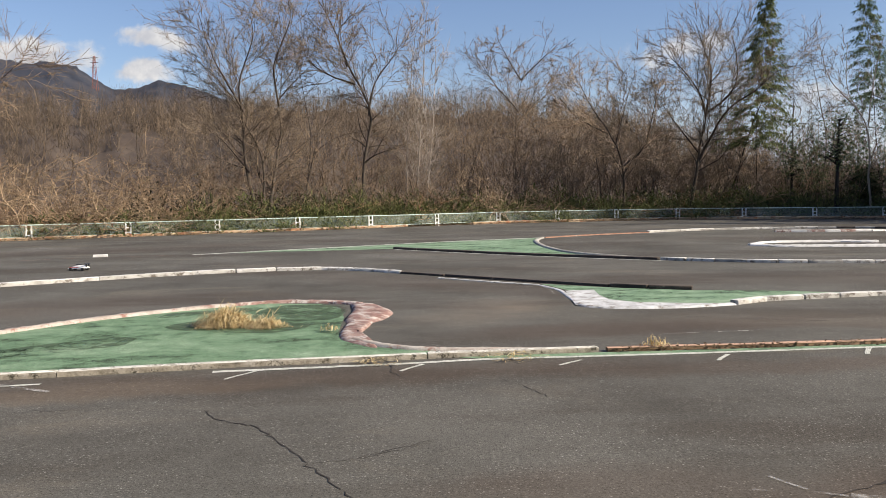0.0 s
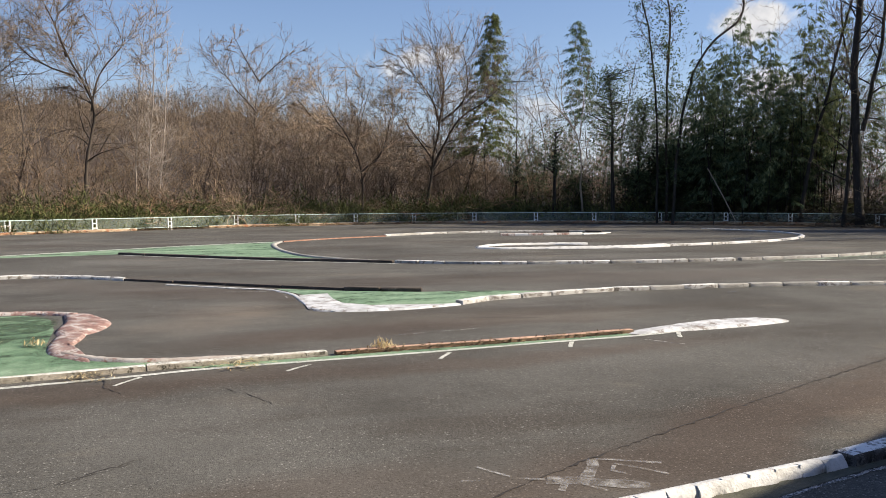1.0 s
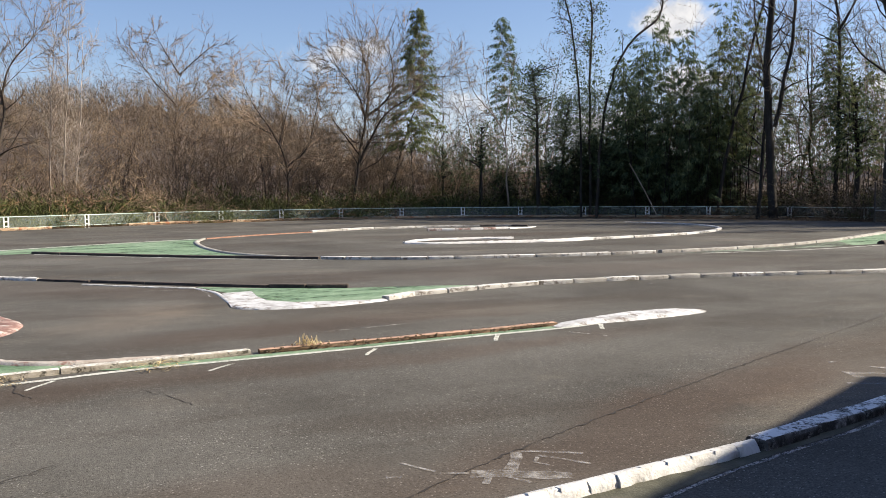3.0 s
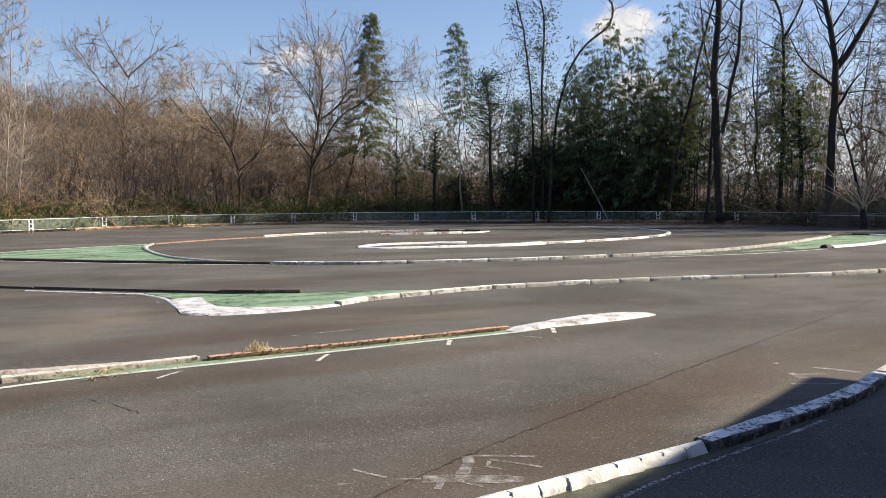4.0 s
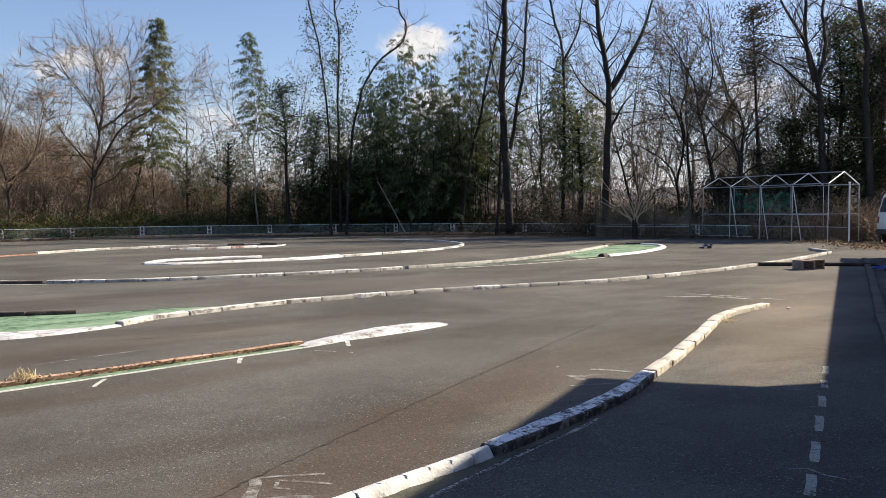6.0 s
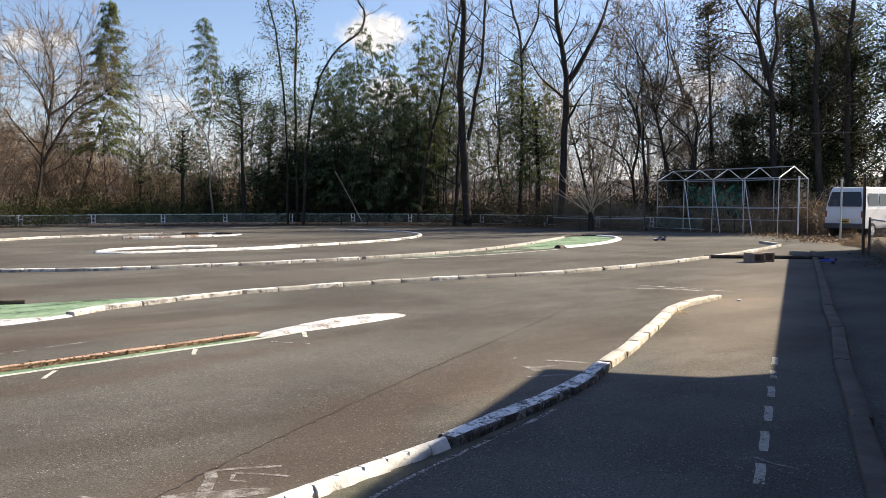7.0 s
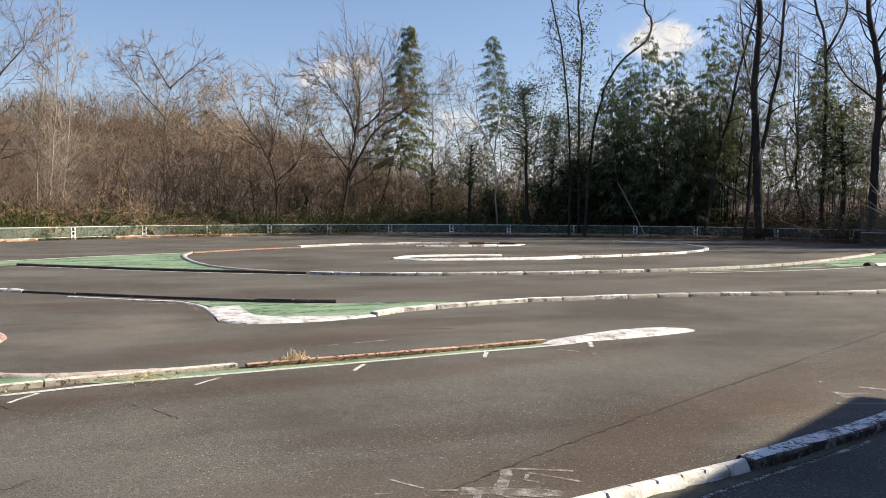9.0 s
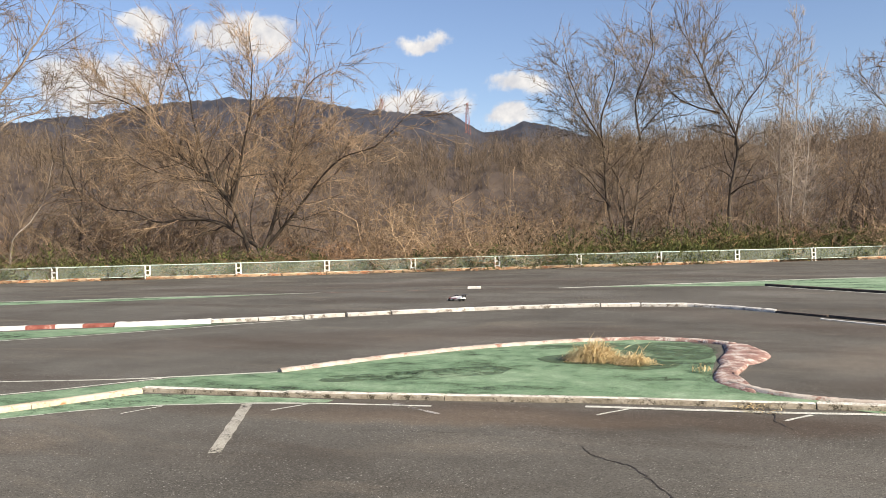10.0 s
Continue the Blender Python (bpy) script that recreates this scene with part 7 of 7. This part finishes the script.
WIRE = wire_net("chain_link", (0.35, -0.94), 0.075, 0.007, (0.20, 0.145, 0.09), (0.42, 0.33, 0.23))
WIRE_PIT = wire_net("pit_chain_link", (0.87, 0.49), 0.06, 0.012, (0.10, 0.09, 0.08), (0.22, 0.20, 0.18))
chain = thing("chain_link_fence", "rusty chain-link fence with dark posts", "fence")
line = [polar(48.4, 41.8), polar(50.2, 41.1), polar(52.2, 40.6), polar(54.4, 40.2)]
for i, q in enumerate(line):
    pipe("fence_post", [q + Vector((0, 0, -0.1)), q + Vector((0, 0, 1.85))], 0.035, DARK_STEEL, chain)
    if i:
        pipe("rail", [line[i - 1] + Vector((0, 0, 0.55)), q + Vector((0, 0, 0.55))], 0.02, STEEL, chain)
        a = line[i - 1]
        sag = 0.35 if i == 3 else 0.0
        vs = [a + Vector((0, 0, 0.02)), q + Vector((0, 0, 0.02)), q + Vector((0, 0, 1.75 - sag)), a.lerp(q, 0.5) + Vector((0, 0, 1.7 - sag * 2)), a + Vector((0, 0, 1.75))]
        part("wire_net", mesh_of("wire_net", vs, [(0, 1, 2, 3, 4)], WIRE), None, chain, "see-through rusty wire net")

for q, h, r, mt, lb in [((34.0, 16.75), 2.36, 0.036, FENCE_WHITE, "white-painted steel pole by the shelter"), ((31.06, 13.71), 2.16, 0.038, STEEL, "grey steel fence pole beside the van"), ((23.38, 9.7), 2.08, 0.042, DARK_STEEL, "dark steel fence pole at the pit lane's end")]:
    pole = thing("steel_pole", lb, "pole", "poles at the track's corner", at=(*q, 0))
    pipe("shaft", [(0, 0, -0.08), (0, 0, h)], r, mt, pole)
    pipe("cap", [(0, 0, h), (0, 0, h + 0.05)], r * 1.35, mt, pole)

net = thing("pit_fence", "low wire fence overgrown with dry weeds beside the pit lane", "fence")
last = None
for q in [(23.4, 9.55), (20.2, 7.6), (17.0, 5.9)]:
    v0 = Vector((*q, 0))
    pipe("fence_post", [v0 + Vector((0, 0, -0.06)), v0 + Vector((0, 0, 1.0))], 0.035, DARK_STEEL, net)
    if last:
        vs = [last, v0, v0 + Vector((0, 0, 0.95)), last + Vector((0, 0, 0.95))]
        part("wire_net", mesh_of("wire_net", vs, [(0, 1, 2, 3)], WIRE_PIT), None, net)
        pipe("rail", [last + Vector((0, 0, 0.95)), v0 + Vector((0, 0, 0.95))], 0.02, STEEL, net)
    last = v0

for q, turn, s in [((25.4, 10.2), 30, 0.22), ((22.2, 8.3), 28, 0.26), ((28.0, 11.9), 35, 0.26)]:
    copy_thing(vines, standing(Vector((*q, -0.03)), turn, s))

back_net = thing("chain_link_fence", "tan rusty chain-link net hanging behind the shelter", "fence")
q0, q1 = A - ridge_way * 0.9 + cross * (HALF + 0.35), B + ridge_way * 1.2 + cross * (HALF + 0.35)
for k in range(5):
    a, b = q0.lerp(q1, k / 5), q0.lerp(q1, (k + 1) / 5)
    pipe("fence_post", [a + Vector((0, 0, -0.1)), a + Vector((0, 0, 1.9))], 0.03, DARK_STEEL, back_net)
    vs = [a + Vector((0, 0, 0.02)), b + Vector((0, 0, 0.02)), b + Vector((0, 0, 1.85)), a.lerp(b, 0.5) + Vector((0, 0, 1.74)), a + Vector((0, 0, 1.85))]
    part("wire_net", mesh_of("wire_net", vs, [(0, 1, 2, 3, 4)], WIRE), None, back_net, "see-through rusty wire net")

# low bare rail carrying on from the track fence to the pole
rail_fence = thing("rail_fence", "low dull steel rail with thin posts below the shelter", "fence")
ends = [Vector((34.2, 21.2, 0)), Vector((34.15, 19.7, 0)), Vector((34.1, 18.2, 0)), Vector((34.0, 16.85, 0))]
for a, b in zip(ends, ends[1:]):
    pipe("rail", [a + Vector((0, 0, 0.58)), b + Vector((0, 0, 0.57))], 0.018, STEEL, rail_fence)
    pipe("post", [a + Vector((0, 0, -0.05)), a + Vector((0, 0, 0.58))], 0.018, DARK_STEEL, rail_fence)
    part("wire_net", mesh_of("wire_net", [a + Vector((0, 0, 0.06)), b + Vector((0, 0, 0.06)), b + Vector((0, 0, 0.56)), a + Vector((0, 0, 0.56))], [(0, 1, 2, 3)], WIRE), None, rail_fence, "see-through rusty wire net")

# leaning pale bamboo stick and a pollarded bush
SHOOT = material("pale_shoots", [(0.36, 0.275, 0.17), (0.58, 0.47, 0.32)], 3.0, bump=0.2)
stick = thing("leaning_stick", "pale bamboo stick leaning against the bushes", "stick", at=polar(35.67, 47.2))
pipe("cane", [(0, 0, -0.05), (-0.63, 0.44, 1.5), (-1.30, 0.91, 3.0)], 0.026, PALE_BARK, stick)
bush = thing("pollarded_bush", "cut-back bush with long pale shoots fanning out", "bush", at=polar(50.9, 40.0))
rng = np.random.default_rng(5)
wood = [branch(rng, np.array([x, y, -0.1]), np.array([x * 0.9, y * 0.9, 1.0]), h, 0.075, 0.05, 3, 0.08, 0.0) for x, y, h in ((0, 0, 1.15), (0.16, 0.05, 0.9), (-0.15, -0.08, 1.0))]
part("stump", fast_mesh("stump", *tubes(wood, 7), BACKLIT_DARK_BARK), None, bush)
shoots = []
for k in range(20):
    top = wood[k % 3][0][-1] * rng.uniform(0.75, 1.0)
    shoots.append(branch(rng, top, np.array([rng.normal(0, 1.1), rng.normal(0, 0.7), 1.0]), rng.uniform(1.5, 3.3), 0.022, 0.009, 5, 0.10, 0.02))
for one in shoots:
    part("shoot", fast_mesh("shoot", *tubes([one], 4), SHOOT), None, bush, "long pale straight shoot")

# ---- small things on the track ----


def hollow_block(at, turn, label):
    bm_ = bmesh.new()
    t = 0.03
    for cx, cz, sx, sz in ((0, t / 2, 0.30, t), (0, 0.22 - t / 2, 0.30, t), (-0.15 + t / 2, 0.11, t, 0.22 - 2 * t), (0.15 - t / 2, 0.11, t, 0.22 - 2 * t)):
        box(bm_, cx, 0, cz, sx, 0.42, sz, 0.004)
    ob = part("concrete_trough", bm_, material("grey_trough", [(0.17, 0.13, 0.115), (0.27, 0.215, 0.19)], 5.0, bump=0.5))
    ob.matrix_world = pose(*at, 0, 0, turn)
    return tagged(ob, label, "block", "concrete troughs by the pit lane")


hollow_block((18.72, 10.25, 0), -28, "dark hollow concrete trough lying on the asphalt")
hollow_block((19.16, 10.23, 0), -36, "dark hollow concrete trough lying on the asphalt")
pole = thing("ground_pipe", "black pipe lying across the pit lane", "pipe", at=(0, 0, 0))
pipe("tube", [(19.0, 11.75, 0.045), (19.8, 10.9, 0.045), (20.9, 9.6, 0.045)], 0.05, DARK_KERB, pole)
bit = bmesh.new()
box(bit, 0, 0, 0.012, 0.07, 0.05, 0.024, 0.006)
pb = part("paper_scrap", bit, BRIGHT_KERB)
pb.matrix_world = pose(11.5, 6.5, 0, 0, 0, 30)
tagged(pb, "small white scrap on the sandy asphalt", "scrap")


def gloss(name, colour, rough=0.25, metal=0.0):
    return material(name, [tuple(c * 0.92 for c in colour), colour], 8.0, (rough, rough + 0.1), 0.02, metal=metal, spec=0.5)


RUBBER = gloss("black_rubber", (0.018, 0.018, 0.019), 0.7)
BLACK_SHELL = gloss("black_plastic", (0.02, 0.02, 0.022), 0.35)
WHITE_SHELL = gloss("white_car_shell", (0.78, 0.78, 0.77), 0.25)
BLUE_SHELL = gloss("blue_car_shell", (0.02, 0.05, 0.36), 0.25)
NAVY_SHELL = gloss("navy_car_shell", (0.012, 0.02, 0.09), 0.25)
RED_TRIM = gloss("red_trim", (0.45, 0.04, 0.03), 0.3)


def model_car(label, at, turn, shell, trim, wing):
    """A model race car, about 0.45 m long: low shell, cockpit, rear wing, four wheels."""
    car = thing("model_car", label, "model car", "model race cars on the track", at=at)
    car.rotation_euler = (0, 0, radians(turn))
    sect = [(-0.21, 0.075, 0.055, 0.085), (-0.12, 0.095, 0.05, 0.105), (-0.02, 0.085, 0.045, 0.125), (0.06, 0.08, 0.045, 0.105), (0.14, 0.088, 0.04, 0.075), (0.225, 0.06, 0.035, 0.05)]
    vs, fs = [], []
    for x, hw, z0, z1 in sect:
        vs += [(x, -hw, z0), (x, hw, z0), (x, hw * 0.95, (z0 + z1) / 2), (x, hw * 0.55, z1), (x, -hw * 0.55, z1), (x, -hw * 0.95, (z0 + z1) / 2)]
    for i in range(len(sect) - 1):
        for j in range(6):
            a, b = i * 6 + j, i * 6 + (j + 1) % 6
            fs.append((a, b, b + 6, a + 6))
    fs += [tuple(range(5, -1, -1)), tuple(len(vs) - 6 + j for j in range(6))]
    part("shell", mesh_of("shell", vs, fs, shell), None, car)
    bm_ = bmesh.new()
    box(bm_, -0.01, 0, 0.128, 0.10, 0.075, 0.035, 0.012)
    part("cockpit", bm_, BLACK_SHELL, car, "dark tinted cockpit")
    bm_ = bmesh.new()
    box(bm_, -0.215, 0, 0.155, 0.06, 0.19, 0.008, 0.002)
    w_ = part("rear_wing", bm_, wing, car)
    for s in (-0.05, 0.05):
        bm_ = bmesh.new()
        box(bm_, -0.205, s, 0.118, 0.03, 0.006, 0.07, 0.001)
        part("wing_strut", bm_, BLACK_SHELL, w_)
    bm_ = bmesh.new()
    box(bm_, 0.02, 0, 0.07, 0.30, 0.172, 0.012, 0.003)
    part("side_stripe", bm_, trim, car)
    for x in (-0.14, 0.145):
        for s in (-0.082, 0.082):
            v, f = tubes([(np.array([(x, s - 0.021, 0.034), (x, s + 0.021, 0.034)]), (0.034, 0.034))], 14)
            wh = part("wheel", fast_mesh("wheel", v, f, RUBBER), None, car)
            for o in (-0.0215, 0.0215):
                bm_ = bmesh.new()
                bmesh.ops.create_circle(bm_, cap_ends=True, segments=14, radius=0.033, matrix=pose(x, s + o, 0.034, 90, 0, 0))
                part("rim", bm_, BLACK_SHELL, wh)
    return car

cable = thing("overhead_cable", "dark cable strung between the trees behind the van", "cable")
pipe("wire", [polar(62.6, 43.0, 4.55) + (polar(75.0, 43.0, 5.0) - polar(62.6, 43.0, 4.55)) * (k / 6) + Vector((0, 0, -0.25 * math.sin(math.pi * k / 6))) for k in range(7)], 0.025, DARK_STEEL, cable)


model_car("white and red model race car with a black rear wing", (-8.33, 18.05, 0), 172, WHITE_SHELL, RED_TRIM, BLACK_SHELL)
model_car("dark blue and white model race car", (25.59, 17.64, 0), 150, NAVY_SHELL, WHITE_SHELL, NAVY_SHELL)
model_car("bright blue model race car parked in the shade", (19.5, 8.9, 0), 118, BLUE_SHELL, BLACK_SHELL, BLUE_SHELL)

VAN_WHITE = gloss("van_enamel", (0.74, 0.75, 0.75), 0.22)
PANE = gloss("tinted_glass", (0.012, 0.014, 0.017), 0.06)
LAMP_RED = gloss("red_lamp", (0.30, 0.085, 0.07), 0.2)
BUMPER = gloss("dark_bumper", (0.05, 0.05, 0.055), 0.45)
PLATE = gloss("yellow_plate", (0.56, 0.37, 0.07), 0.4)


def van(label, at, turn):
    """A small box van; its tail is at the origin and it points along +x."""
    v_ = thing("van", label, "van", at=at)
    v_.rotation_euler = (0, 0, radians(turn))
    v_.scale = (1.08, 1.08, 1.08)
    prof = [(0.0, 0.32), (-0.03, 0.75), (0.02, 1.05), (0.16, 1.72), (0.30, 1.86), (2.55, 1.86), (2.75, 1.78), (3.25, 1.08), (3.36, 0.95), (3.38, 0.34)]
    bm_ = bmesh.new()
    rows = []
    for s in (-0.74, 0.74):
        rows.append([bm_.verts.new((x, s * (1.0 if z < 1.1 else 0.86 if z > 1.6 else 0.97), z)) for x, z in prof])
    n = len(prof)
    for i in range(n):
        bm_.faces.new((rows[0][i], rows[0][(i + 1) % n], rows[1][(i + 1) % n], rows[1][i]))
    bm_.faces.new(rows[0][::-1])
    bm_.faces.new(rows[1])
    bmesh.ops.recalc_face_normals(bm_, faces=bm_.faces[:])
    bmesh.ops.bevel(bm_, geom=bm_.edges[:], offset=0.075, segments=3, affect="EDGES", profile=0.6)
    part("body", bm_, VAN_WHITE, v_)

    def panel(name, pts, mat, label_="", parent=None):
        return part(name, mesh_of(name, [Vector(q) for q in pts], [tuple(range(len(pts)))], mat), None, parent or v_, label_)

    tail = panel("rear_window", [(0.024, -0.62, 1.14), (0.024, 0.62, 1.14), (0.036, 0.645, 1.20), (0.118, 0.57, 1.60), (0.136, 0.53, 1.68), (0.136, -0.53, 1.68), (0.118, -0.57, 1.60), (0.036, -0.645, 1.20)][::-1], PANE, "dark rear window")
    tail.location = (-0.018, 0, 0.0)
    for s in (-1, 1):
        for x0, x1 in ((0.35, 1.10), (1.18, 1.95), (2.03, 2.72)):
            q = [(x0, s * 0.735, 1.16), (x1, s * 0.735, 1.16), (x1 - (0.22 if x1 > 2.5 else 0), s * 0.690, 1.62), (x0 + 0.03, s * 0.690, 1.62)]
            panel("side_window", q if s < 0 else q[::-1], PANE, "dark side window")
        bm_ = bmesh.new()
        box(bm_, -0.02, s * 0.675, 0.86, 0.05, 0.06, 0.24, 0.012)
        part("tail_lamp", bm_, LAMP_RED, v_, "red tail lamp")
        for x in (0.62, 2.72):
            v, f = tubes([(np.array([(x, s * 0.60, 0.27), (x, s * 0.75, 0.27)]), (0.27, 0.27))], 18)
            wh = part("wheel", fast_mesh("wheel", v, f, RUBBER), None, v_)
            bm_ = bmesh.new()
            bmesh.ops.create_circle(bm_, cap_ends=True, segments=18, radius=0.265, matrix=pose(x, s * 0.748, 0.27, 90, 0, 0))
            part("tyre_wall", bm_, RUBBER, wh)
            bm_ = bmesh.new()
            bmesh.ops.create_circle(bm_, cap_ends=True, segments=18, radius=0.17, matrix=pose(x, s * 0.754, 0.27, 90, 0, 0))
            part("rim", bm_, STEEL, wh)
    bm_ = bmesh.new()
    box(bm_, -0.05, 0, 0.42, 0.12, 1.44, 0.20, 0.03)
    part("rear_bumper", bm_, BUMPER, v_)
    bm_ = bmesh.new()
    box(bm_, 3.40, 0, 0.42, 0.12, 1.44, 0.22, 0.03)
    part("front_bumper", bm_, BUMPER, v_)
    bm_ = bmesh.new()
    box(bm_, -0.045, -0.05, 0.60, 0.02, 0.33, 0.165, 0.006)
    pl = part("number_plate", bm_, PLATE, v_, "plain yellow number plate")
    bm_ = bmesh.new()
    box(bm_, -0.058, -0.05, 0.585, 0.008, 0.24, 0.06, 0.002)
    part("plate_bar", bm_, BLACK_SHELL, pl)
    return v_


van("small white box van with dark windows parked outside the fence", (34.39, 15.06, -0.05), -4)
